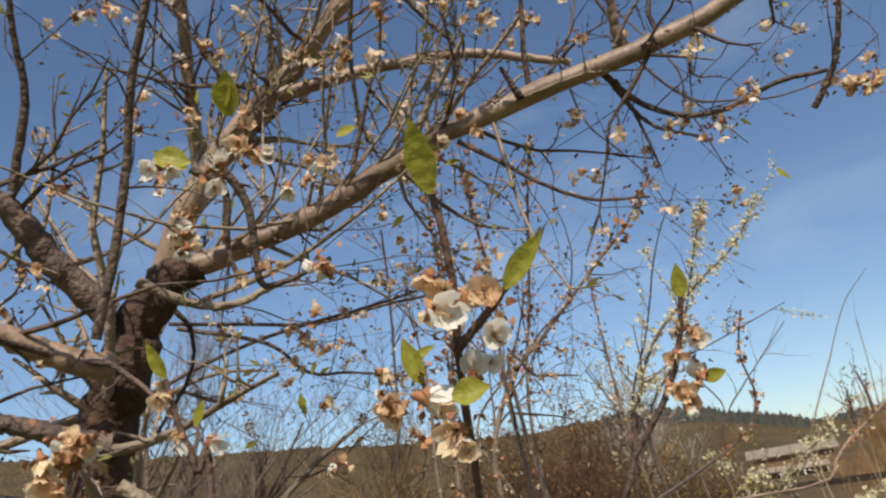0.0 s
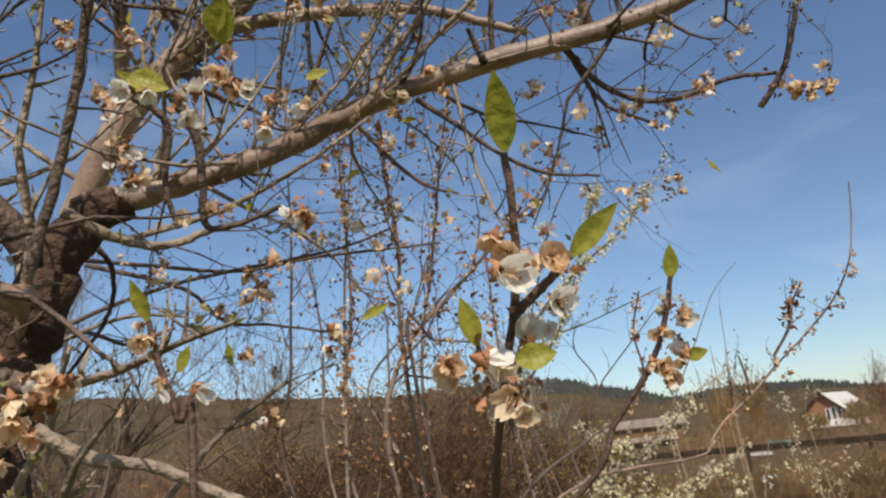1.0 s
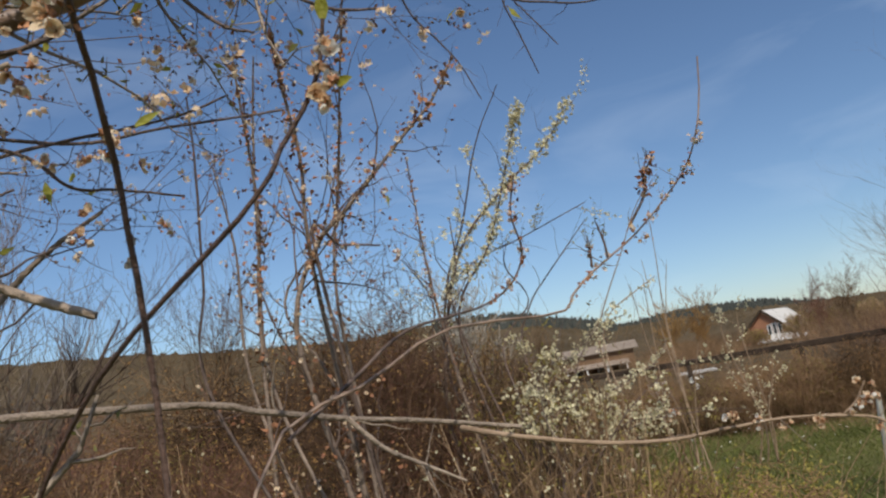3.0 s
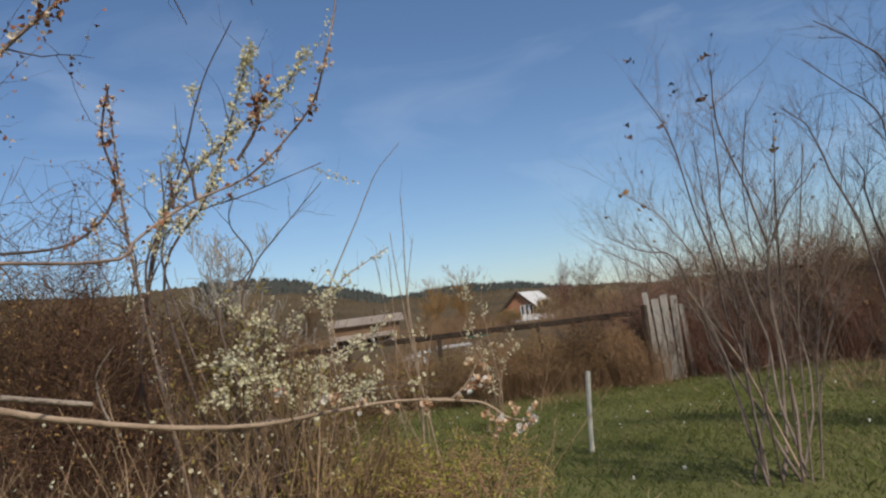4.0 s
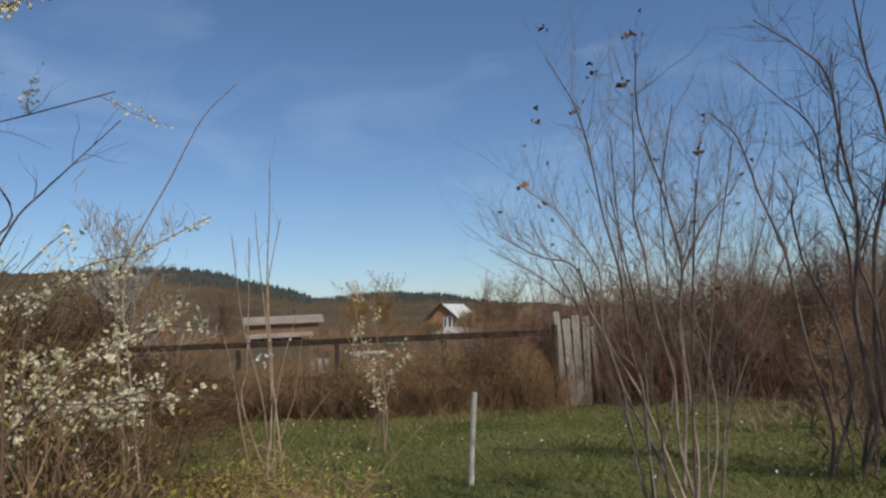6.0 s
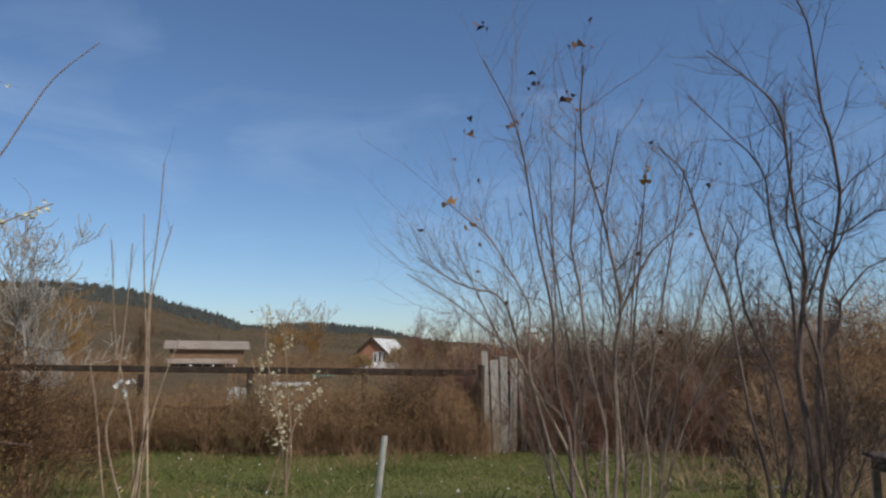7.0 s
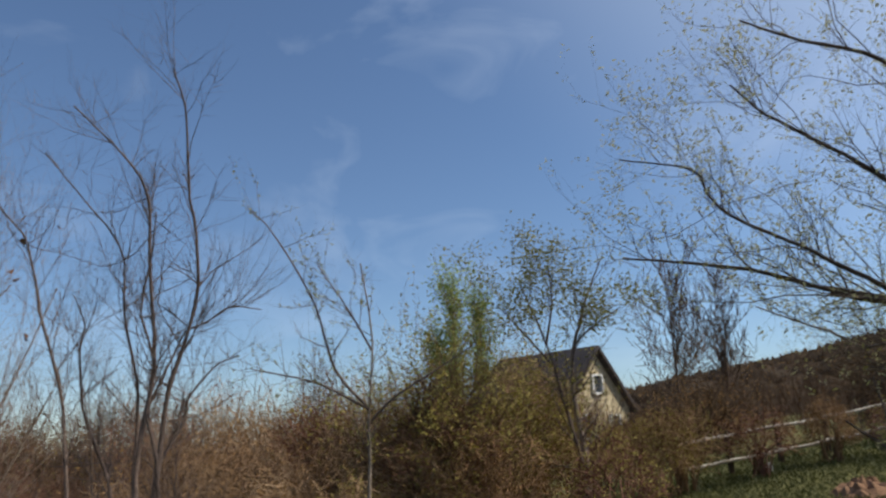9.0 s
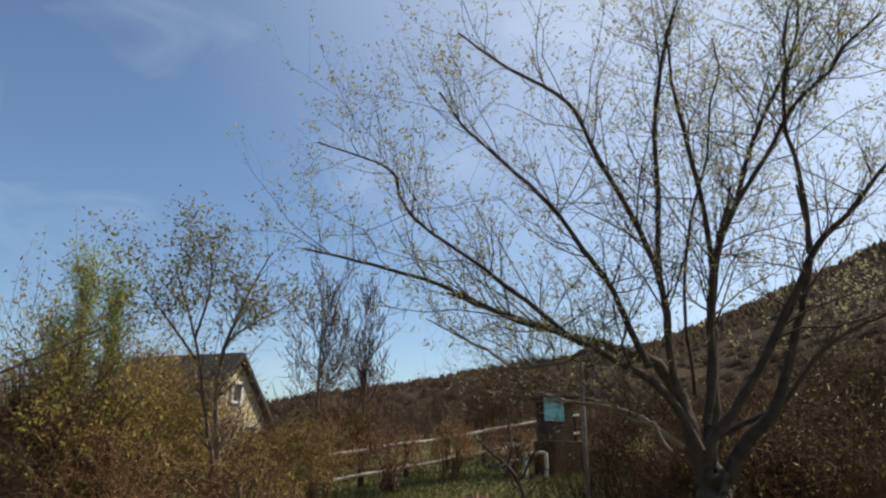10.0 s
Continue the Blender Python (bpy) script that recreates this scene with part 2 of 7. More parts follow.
def tubes(lines, radii, sides=4):
    """Verts and faces of many tapered tubes: lines (N, M, 3), radii (N, M)."""
    lines, radii = np.asarray(lines, float), np.asarray(radii, float)
    N, M, _ = lines.shape
    t = np.gradient(lines, axis=1)
    t /= np.linalg.norm(t, axis=2, keepdims=True) + 1e-9
    ref = np.where(np.abs(t[..., 2:3]) > 0.9, np.array([1.0, 0, 0]), np.array([0, 0, 1.0]))
    ref = np.broadcast_to(ref[:, :1], t.shape)
    u = np.cross(t, ref)
    u /= np.linalg.norm(u, axis=2, keepdims=True) + 1e-9
    w = np.cross(t, u)
    a = np.arange(sides) * 2 * np.pi / sides
    ring = lines[:, :, None] + radii[:, :, None, None] * (np.cos(a)[:, None] * u[:, :, None] + np.sin(a)[:, None] * w[:, :, None])
    idx = np.arange(N * M * sides).reshape(N, M, sides)
    nxt = np.roll(idx, -1, axis=2)
    f = np.stack([idx[:, :-1], nxt[:, :-1], nxt[:, 1:], idx[:, 1:]], axis=-1).reshape(-1, 4)
    return ring.reshape(-1, 3), f


def quick_mesh(name, verts, quads, mat, parent=None, label="", smooth=True):
    """The same as solid(), for large arrays of quads or triangles."""
    verts, quads = np.ascontiguousarray(verts, dtype=np.float32), np.ascontiguousarray(quads, dtype=np.int32)
    k = quads.shape[1]
    me = bpy.data.meshes.new(name)
    me.vertices.add(len(verts))
    me.vertices.foreach_set("co", verts.ravel())
    me.loops.add(quads.size)
    me.loops.foreach_set("vertex_index", quads.ravel())
    me.polygons.add(len(quads))
    me.polygons.foreach_set("loop_start", np.arange(len(quads), dtype=np.int32) * k)
    if smooth:
        me.polygons.foreach_set("use_smooth", np.ones(len(quads), dtype=bool))
    me.materials.append(mat)
    me.update(calc_edges=True)
    ob = new(name, me)
    if parent is not None:
        ob.parent = parent
        ob.matrix_parent_inverse = parent_shift(parent)
    if label:
        ob["label"] = label
    return ob


def limb(name, points, r0, r1, mat, parent, label="", sides=10, n=32, knots=0.05, kink=0.0):
    """A bent, knotty branch as one part. Returns its centre line and radii."""
    line = smooth_line(points, n)
    rng = np.random.default_rng(int(abs(line[0].sum() * 1000)) % 99991)
    line[1:-1] += rng.normal(0, 0.07, (n - 2, 3)) * r0
    if kink:
        at, m = np.arange(n), max(5, n // 4)
        for k in range(3):
            line[:, k] += np.interp(at, np.linspace(0, n - 1, m), rng.normal(0, kink, m)) * np.minimum(1, at / 4)
    rad = np.linspace(r0, r1, n) * (1 + knots * rng.normal(0, 1, n).clip(-1.5, 1.5))
    v, f = tubes(line[None], rad[None], sides)
    quick_mesh(name, v, f, mat, parent, label)
    return line, rad


def sprout(lines, radii, per, length, spread=0.9, up=0.3, thick=0.55, m=5, seed=1, span=(0.15, 1.0), wobble=0.12, tip=0.25, rmax=9.0):
    """Side shoots along the given lines, as new lines and radii: 'per' on each, or per metre where it is a fraction."""
    rng = np.random.default_rng(seed)
    out, rad = [], []
    for line, r in zip(lines, radii):
        line = np.asarray(line)
        size = len(line)
        for _ in range(per if isinstance(per, int) else max(1, int(per * np.linalg.norm(np.diff(line, axis=0), axis=1).sum() * rng.uniform(0.7, 1.3)))):
            s = rng.uniform(*span) * (size - 1)
            i = min(int(s), size - 2)
            start = line[i] + (line[i + 1] - line[i]) * (s - i)
            along = line[i + 1] - line[i]
            along /= np.linalg.norm(along) + 1e-9
            d = along * rng.uniform(0.3, 1.0) + rng.normal(0, spread, 3) + np.array([0, 0, up])
            d /= np.linalg.norm(d) + 1e-9
            ln = rng.uniform(*length)
            step = ln / (m - 1)
            p = [start]
            for k in range(m - 1):
                d = d + rng.normal(0, wobble, 3) + np.array([0, 0, up * 0.15])
                d /= np.linalg.norm(d) + 1e-9
                p.append(p[-1] + d * step)
            out.append(p)
            rr = min(float(np.asarray(r)[i]) * thick, rmax)
            rad.append(np.linspace(rr, rr * tip, m))
    return np.array(out), np.array(rad)


def spots(lines, per, seed=1, span=(0.2, 1.0), jitter=0.0):
    """Random places on lines, with the direction there."""
    rng = np.random.default_rng(seed)
    pos, way = [], []
    for line in lines:
        line = np.asarray(line)
        for _ in range(per):
            s = rng.uniform(*span) * (len(line) - 1)
            i = min(int(s), len(line) - 2)
            pos.append(line[i] + (line[i + 1] - line[i]) * (s - i) + rng.normal(0, 1, 3) * jitter)
            way.append(line[i + 1] - line[i])
    return np.array(pos).reshape(-1, 3), np.array(way).reshape(-1, 3)


def scatter(shape, pos, size, seed=1, up=None):
    """Copies of a small shape (verts, faces) at the places, each turned at random (or facing 'up' roughly)."""
    v0, f0 = np.asarray(shape[0], float), np.asarray(shape[1])
    rng = np.random.default_rng(seed)
    N = len(pos)
    q = rng.normal(0, 1, (N, 4))
    q /= np.linalg.norm(q, axis=1, keepdims=True)
    w, x, y, z = q.T
    R = np.stack([1 - 2 * (y * y + z * z), 2 * (x * y - z * w), 2 * (x * z + y * w), 2 * (x * y + z * w), 1 - 2 * (x * x + z * z), 2 * (y * z - x * w),
                  2 * (x * z - y * w), 2 * (y * z + x * w), 1 - 2 * (x * x + y * y)], -1).reshape(N, 3, 3)
    s = rng.uniform(size[0], size[1], N)
    V = np.einsum("nij,vj->nvi", R, v0) * s[:, None, None] + np.asarray(pos)[:, None]
    F = f0[None] + (np.arange(N) * len(v0))[:, None, None]
    return V.reshape(-1, 3), F.reshape(-1, f0.shape[1])


def petal_ring(count=5, cup=0.35, wide=0.42):
    """A small open flower: cupped petals of two quads each, one unit across."""
    v, f = [], []
    for k in range(count):
        a = 2 * math.pi * k / count
        c, s = math.cos(a), math.sin(a)
        for r, side, h in ((0.05, 0, 0), (0.3, -wide * 0.5, cup * 0.25), (0.3, wide * 0.5, cup * 0.25), (0.5, 0, cup)):
            v.append((r * c - side * s, r * s + side * c, h))
        b = 4 * k
        f.append((b, b + 1, b + 3, b + 2))
    return v, f


LEAFLET = ([(0, 0, 0), (0.18, 0.35, 0.06), (0, 1.0, 0), (-0.18, 0.35, 0.06)], [(0, 1, 2, 3)])
CURLED = ([(0, 0, 0), (0.35, 0.3, 0.25), (0.1, 1.0, 0.0), (-0.3, 0.5, 0.3)], [(0, 1, 2, 3)])
BLOOM = petal_ring()
BUD = ([(0, 0, -0.5), (0.25, 0, 0), (0, 0.25, 0), (-0.25, 0, 0), (0, -0.25, 0), (0, 0, 0.5)],
       [(0, 2, 1), (0, 3, 2), (0, 4, 3), (0, 1, 4), (5, 1, 2), (5, 2, 3), (5, 3, 4), (5, 4, 1)])


def ground_z(x, y):
    """Height of the ground: a meadow that falls gently away and climbs to a bank on one side."""
    x, y = np.asarray(x, float), np.asarray(y, float)
    yc, xc = np.clip(y, -8, 22), np.clip(x, -12, 14)
    z = 0.15 - 0.033 * yc + 0.008 * xc
    bank = 1 / (1 + np.exp((y - 0.5) / 1.6))
    z = z + 0.085 * np.clip(x - 9, 0, 40) * bank
    return z + 0.04 * np.sin(x * 1.3 + 0.5 * y) * np.cos(y * 0.9 - 0.3 * x)

# ---- ground and hills ----
def polar_sheet(name, az0, az1, radii, height, mat, label, steps=160):
    """A sheet of land between two bearings; height(azimuth in degrees, radius) in metres."""
    az = np.linspace(az0, az1, steps)
    A, R = np.meshgrid(np.radians(az), radii, indexing="ij")
    X, Y = R * np.sin(A), R * np.cos(A)
    Z = height(np.degrees(A), R)
    nr = len(radii)
    idx = np.arange(steps * nr).reshape(steps, nr)
    f = np.stack([idx[:-1, :-1], idx[:-1, 1:], idx[1:, 1:], idx[1:, :-1]], -1).reshape(-1, 4)
    ob = quick_mesh(name, np.stack([X, Y, Z], -1).reshape(-1, 3), f, mat)
    return tagged(ob, label, "hill", kind="structure")


def wobble_noise(a, r, seed, f1, amp):
    rng = np.random.default_rng(seed)
    out = 0
    for k in range(7):
        p = rng.uniform(0, 6.28, 2)
        out = out + np.sin(a * f1 * (k + 1) * 0.7 + p[0] + r * 0.004 * k) * np.cos(r * 0.011 * (k + 1) + p[1] + a * 0.1 * k) / (k + 1)
    return out * amp


gx = np.concatenate([np.linspace(-900, -30, 14), np.linspace(-26, 40, 133), np.linspace(46, 900, 14)])
gy = np.concatenate([np.linspace(-900, -30, 14), np.linspace(-26, 40, 133), np.linspace(46, 900, 14)])
GX, GY = np.meshgrid(gx, gy, indexing="ij")
gi = np.arange(GX.size).reshape(GX.shape)
gf = np.stack([gi[:-1, :-1], gi[1:, :-1], gi[1:, 1:], gi[:-1, 1:]], -1).reshape(-1, 4)
ground = quick_mesh("ground", np.stack([GX, GY, ground_z(GX, GY)], -1).reshape(-1, 3), gf, M_GROUND)
tagged(ground, "uneven green and brown spring meadow of a country garden", "ground", kind="structure")

RIDGE_AZ = [-75, -40, -27, -12, 0, 6, 10, 13, 17, 23, 28, 32, 37, 50, 70]
RIDGE_EL = [7.5, 7.3, 6.2, 5.2, 4.4, 4.4, 4.1, 3.2, 2.1, 1.6, 1.2, 0.9, 0.5, 0.2, 0.2]
FAR_EL = [2.0, 2.0, 2.0, 2.0, 2.0, 2.0, 2.0, 2.1, 2.2, 2.5, 2.0, 1.2, 0.8, 0.5, 0.5]


def near_hill(a, r):
    el = np.interp(a, RIDGE_AZ, RIDGE_EL)
    s = np.clip((r - 110) / 290, 0, 1)
    return (np.tan(np.radians(el)) * 400 + 2.5 + wobble_noise(a, r, 3, 0.35, 1.2)) * s ** 1.3 - 2.5 * (1 - s)


def far_hill(a, r):
    el = np.interp(a, RIDGE_AZ, FAR_EL)
    s = np.clip((r - 450) / 350, 0, 1)
    return (np.tan(np.radians(el)) * 800 + wobble_noise(a, r, 5, 0.3, 1.5)) * s - 3 * (1 - s)


def right_hill(a, r):
    el = np.interp(a, [60, 80, 90, 94, 100, 106, 122, 126.5, 132, 137, 150, 175, 190], [0.1, 0.8, 2.4, 3.1, 3.9, 4.9, 7.2, 8.8, 11.0, 12.9, 15.0, 14.0, 9])
    s = np.clip((r - 24) / 226, 0, 1)
    return (np.tan(np.radians(el)) * 250 + wobble_noise(a, r, 8, 0.4, 0.8)) * s ** 0.9 + ground_z(r * np.sin(np.radians(a)), r * np.cos(np.radians(a))) * (1 - s) - 0.6 * (1 - s)


polar_sheet("hill_far", -75, 75, np.linspace(450, 810, 14), far_hill, M_PINES, "distant dark forested ridge under the sky")
polar_sheet("hill_brown", -75, 60, np.linspace(105, 405, 26), near_hill, M_HILL, "brown bare-wooded hillside behind the gardens")
polar_sheet("hill_slope", 60, 190, np.linspace(24, 255, 34), right_hill, M_SHADEHILL, "brown wooded slope rising beside the garden, darkened for shade")

polar_sheet("field_dry", -80, 58, np.concatenate([np.linspace(21, 40, 24), np.linspace(46, 112, 12)]), lambda a, r: ground_z(r * np.sin(np.radians(a)), r * np.cos(np.radians(a))) + 0.03 * np.clip((r - 21) / 2, -1, 2), M_HILL,
            "brown fallow field between the garden and the houses")


def tree_tops(name, az, rad, height, size, n, mat, label, seed, broad=0.33, grow=False):
    """A far wood along a ridge: very many small tapering crowns, none of which can be told apart."""
    rng = np.random.default_rng(seed)
    a, r = rng.uniform(*az, n), rng.uniform(*rad, n)
    x, y = r * np.sin(np.radians(a)), r * np.cos(np.radians(a))
    z = height(a, r) - 0.5
    s = rng.uniform(*size, n) * (r / rad[1] if grow else 1)
    cone = np.array([[1, 0, 0], [0, 1, 0], [-1, 0, 0], [0, -1, 0], [0.45, 0.3, 0.6], [-0.4, 0.35, 0.55], [0, -0.5, 0.6], [0.05, 0, 1.0]])
    cf = np.array([[0, 1, 4], [1, 5, 4], [1, 2, 5], [2, 6, 5], [2, 3, 6], [3, 0, 6], [0, 4, 6], [4, 5, 7], [5, 6, 7], [6, 4, 7]])
    V = cone[None] * np.stack([s * broad, s * broad, s], -1)[:, None] * rng.uniform(0.8, 1.25, (n, 8, 1)) + np.stack([x, y, z], -1)[:, None]
    F = cf[None] + (np.arange(n) * 8)[:, None, None]
    ob = quick_mesh(name, V.reshape(-1, 3), F.reshape(-1, 3), mat, smooth=False)
    return tagged(ob, label, "forest", kind="stuff")


tree_tops("pine_wood", (2, 34), (700, 805), far_hill, (2, 4.8), 2600, M_PINES, "dark pine forest on the distant ridge", 11)
tree_tops("ridge_wood", (3, 17), (330, 402), near_hill, (1.5, 4), 1500, M_PINES, "dark conifers crowning the near ridge", 12)
tree_tops("hillside_wood", (-60, 40), (120, 400), near_hill, (0.7, 1.8), 15000, M_HILL, "brown leafless scrub wood on the hillside", 13, 1.2, True)
tree_tops("slope_scrub", (88, 160), (26, 110), right_hill, (0.35, 0.9), 9000, M_SHADESCRUB, "brown leafless scrub on the near slope, darkened for shade", 15, 1.3)
tree_tops("slope_wood", (75, 180), (26, 252), right_hill, (2.2, 4.2), 12000, M_SHADEHILL, "leafless wood covering the slope, darkened for shade", 14, 0.42, True)


# ---- brush and grass that nobody could count ----
def brush(name, xs, ys, n, height, mat, label, seed, lean=0.25, twigs=3, rad=0.004, clump=0.5, twig_len=(0.15, 0.45), fade=None):
    """A thicket of thin stems with side twigs, standing in tufts on the ground."""
    rng = np.random.default_rng(seed)
    tufts = max(3, n // 14)
    cx, cy = rng.uniform(*xs, tufts), rng.uniform(*ys, tufts)
    if fade is not None:
        keep = fade(cx, cy)
        cx, cy = cx[keep], cy[keep]
        tufts = len(cx)
    th = rng.uniform(height[0], height[1], tufts)
    k = rng.integers(0, tufts, n)
    bx, by = cx[k] + rng.normal(0, clump * 0.4, n), cy[k] + rng.normal(0, clump * 0.4, n)
    h = th[k] * rng.uniform(0.55, 1.1, n)
    base = np.stack([bx, by, ground_z(bx, by) - 0.03], -1)
    out = np.stack([bx - cx[k], by - cy[k]], -1) * 0.5 + rng.normal(0, lean, (n, 2)) * h[:, None]
    s = np.linspace(0, 1, 5)
    line = np.zeros((n, 5, 3))
    line[:, :, :2] = base[:, None, :2] + out[:, None] * (s ** 1.4)[None, :, None] + rng.normal(0, 0.02, (n, 5, 2))
    line[:, :, 2] = base[:, 2:3] + h[:, None] * (s - 0.12 * s ** 3)[None]
    r = rad * rng.uniform(0.6, 1.4, n)[:, None] * (1 - 0.75 * s)[None]
    sl, sr = [line], [r]
    if twigs:
        tl, tr = sprout(line[:: 1], r, twigs, twig_len, 0.7, 0.5, 0.6, m=5, seed=seed + 1, span=(0.25, 0.95))
        sl.append(tl)
        sr.append(tr)
    v, f = tubes(np.concatenate(sl), np.concatenate(sr), 3)
    ob = quick_mesh(name, v, f, mat)
    return tagged(ob, label, "brush", kind="stuff"), line


def blades(name, xs, ys, n, height, mat, label, seed, width=0.006, patch=None):
    rng = np.random.default_rng(seed)
    x, y = rng.uniform(*xs, n), rng.uniform(*ys, n)
    if patch is not None:
        keep = patch(x, y, rng)
        x, y = x[keep], y[keep]
    n = len(x)
    z = ground_z(x, y) - 0.01
    a = rng.uniform(0, 6.28, n)
    h = rng.uniform(*height, n)
    d = np.stack([np.cos(a), np.sin(a), np.zeros(n)], -1)
    b = np.stack([x, y, z], -1)
    leanv = rng.normal(0, 0.35, (n, 3)) * h[:, None]
    leanv[:, 2] = h
    V = np.stack([b - d * width, b + d * width, b + leanv * 0.55 + d * width * 0.7, b + leanv * 0.98 + np.stack([leanv[:, 0], leanv[:, 1], -0.2 * h], -1) * 0.4], 1)
    F = np.arange(n * 4).reshape(n, 4)
    ob = quick_mesh(name, V.reshape(-1, 3), F, mat, smooth=False)
    return tagged(ob, label, "grass", kind="stuff")


blades("grass", (-3, 12), (3.0, 19), 280000, (0.025, 0.065), M_GRASS, "short fresh green spring grass", 21, 0.004)
blades("bank_grass", (11, 20.5), (-7, 2), 50000, (0.04, 0.12), M_BANKGRASS, "dull green grass on the bank by the rail fence", 22, 0.007)
blades("straw_patches", (-3, 12), (3.5, 18), 80000, (0.015, 0.05), M_DRYGRASS, "patches of short faded grass in the meadow", 24, 0.004, lambda x, y, r: np.sin(x * 1.1 + 2 * np.sin(y * 0.6)) * np.cos(y * 1.3 + np.sin(x)) + r.normal(0, 0.35, len(x)) > 0.45)
blades("tall_tufts", (-3, 12), (3.0, 18), 30000, (0.06, 0.16), M_GRASS, "tufts of longer green grass", 25, 0.005, lambda x, y, r: np.sin(x * 2.3 + 1) * np.cos(y * 1.9 + x) + r.normal(0, 0.3, len(x)) > 0.5)
brush("low_weeds", (-2.6, 1.9), (3.6, 7.6), 900, (0.12, 0.4), M_BRUSH, "low brown weeds in the grass under the blackthorn", 28, lean=0.45, twigs=3, rad=0.0025, clump=0.8, twig_len=(0.06, 0.2))
leaf_weeds, weed_lines = brush("leafing_weeds", (-2.4, 2.2), (3.2, 7.0), 1200, (0.12, 0.45), M_OLIVE, "green leafing weeds in the rough grass", 29, lean=0.5, twigs=2, rad=0.002, clump=0.7, twig_len=(0.05, 0.16))
pos, _ = spots(weed_lines, 7, 291, (0.3, 1.0), 0.03)
v, f = scatter(LEAFLET, pos, (0.02, 0.05), 292)
tagged(quick_mesh("weed_leaves", v, f, M_LEAF, smooth=False), "fresh green leaves of the low weeds", "leaves", kind="stuff")
brush("meadow_weeds", (1.5, 10), (10.6, 16.0), 700, (0.15, 0.5), M_HEDGE, "sparse dry weeds at the foot of the hedge", 26, lean=0.4, twigs=2, rad=0.003, clump=0.5, twig_len=(0.06, 0.2))
brush("tawny_weeds", (9.2, 12.6), (2.6, 7.5), 1500, (0.3, 0.85), M_TAWNY, "tawny dry weeds before the thicket", 27, lean=0.3, twigs=3, rad=0.004, clump=0.7, twig_len=(0.1, 0.35))
rf = np.random.default_rng(251)
fx, fy = rf.uniform(1.5, 10, 90), rf.uniform(4.5, 15, 90)
v, f = scatter(BLOOM, np.stack([fx, fy, ground_z(fx, fy) + rf.uniform(0.05, 0.14, 90)], -1), (0.025, 0.045), 252)
tagged(quick_mesh("meadow_flowers", v, f, M_PETAL, smooth=False), "small white wild flowers scattered in the grass", "flowers", kind="stuff")
blades("dry_grass", (-6, 14), (4, 17), 1800, (0.05, 0.16), M_DRYGRASS, "dry straw-coloured grass left from last year", 23, 0.003)

# ---- thickets ----
brush("left_thicket", (-7, 1.9), (4.8, 13), 7500, (0.6, 1.45), M_BRUSH, "dense brown leafless brush behind the flowering shrubs", 31, lean=0.42, twigs=4, rad=0.0034, clump=0.9, twig_len=(0.15, 0.45), fade=lambda x, y: (y > 7.2) | (x < -1.6))
brush("orchard_thicket", (-8.5, -1.3), (5.2, 12), 3400, (1.15, 1.75), M_DARKBRUSH, "dark brown leafless brush of the old orchard", 311, lean=0.4, twigs=5, rad=0.003, clump=1.0, twig_len=(0.15, 0.45))
brush("hedge_brush", (1.0, 9.7), (12.2, 20.6), 5200, (0.8, 1.3), M_HEDGE, "brown raspberry canes along the beam fence", 32, clump=0.9, lean=0.38, twigs=4, fade=lambda x, y: np.abs(y - 12.2 - 0.88 * (10.2 - x)) < 0.9)
brush("back_thicket", (8, 19), (1, 16), 6500, (1.5, 2.7), M_GREYBRUSH, "tall grey-brown leafless thicket", 33, twig_len=(0.2, 0.6), rad=0.006, fade=lambda x, y: (y - 13.2) > -1.5 * (x - 10.2))
brush("russet_thicket", (8, 17), (2.2, 13), 5200, (1.3, 2.3), M_REDSTEM, "russet leafless bushes beyond the bare trees", 34, twig_len=(0.2, 0.5), rad=0.005, fade=lambda x, y: (y - 12.6) > -1.5 * (x - 9.7))
brush("bare_saplings", (8, 16), (3, 14), 620, (2.4, 3.7), M_GREYBRUSH, "thin bare saplings standing in the thicket", 35, lean=0.12, twigs=7, rad=0.010, clump=0.6, twig_len=(0.3, 0.9), fade=lambda x, y: (y - 12.4) > -1.5 * (x - 9.8))
# bank and pear scrub: shade is put in through the dark twig colour
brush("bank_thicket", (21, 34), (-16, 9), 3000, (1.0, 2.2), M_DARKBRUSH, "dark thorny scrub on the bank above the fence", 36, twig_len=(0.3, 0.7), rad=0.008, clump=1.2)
brush("shade_thicket", (8.6, 15), (-9, -3.4), 3000, (0.8, 1.7), M_DARKBRUSH, "scrub under the pear tree, its shade put into dark twigs", 37, twig_len=(0.2, 0.5), rad=0.005, clump=0.9)

brush("garden_scrub", (2, 70), (36, 98), 4200, (1.0, 2.8), M_HEDGE, "tawny leafless scrub and fruit bushes in the far gardens", 381, lean=0.3, twigs=4, rad=0.022, clump=3.0, twig_len=(0.5, 1.4), fade=lambda x, y: (np.abs(x - 0.53 * y) > 0.07 * y) & (np.abs(x - 0.27 * y) > 0.08 * y))
brush("brown_scrub", (-30, 66), (44, 112), 5200, (1.2, 3.2), M_BRUSH, "brown leafless bushes of the far gardens", 382, lean=0.3, twigs=4, rad=0.024, clump=3.6, twig_len=(0.5, 1.5), fade=lambda x, y: (np.abs(x - 0.53 * y) > 0.06 * y) & (np.abs(x - 0.27 * y) > 0.08 * y))
brush("field_brush", (-4, 16), (14, 30), 5200, (0.9, 1.5), M_BRUSH, "brown weedy brush beyond the beam fence", 38, twig_len=(0.2, 0.5), rad=0.006, clump=1.2, lean=0.35, fade=lambda x, y: y > 14.2 + 0.88 * (10.2 - x))
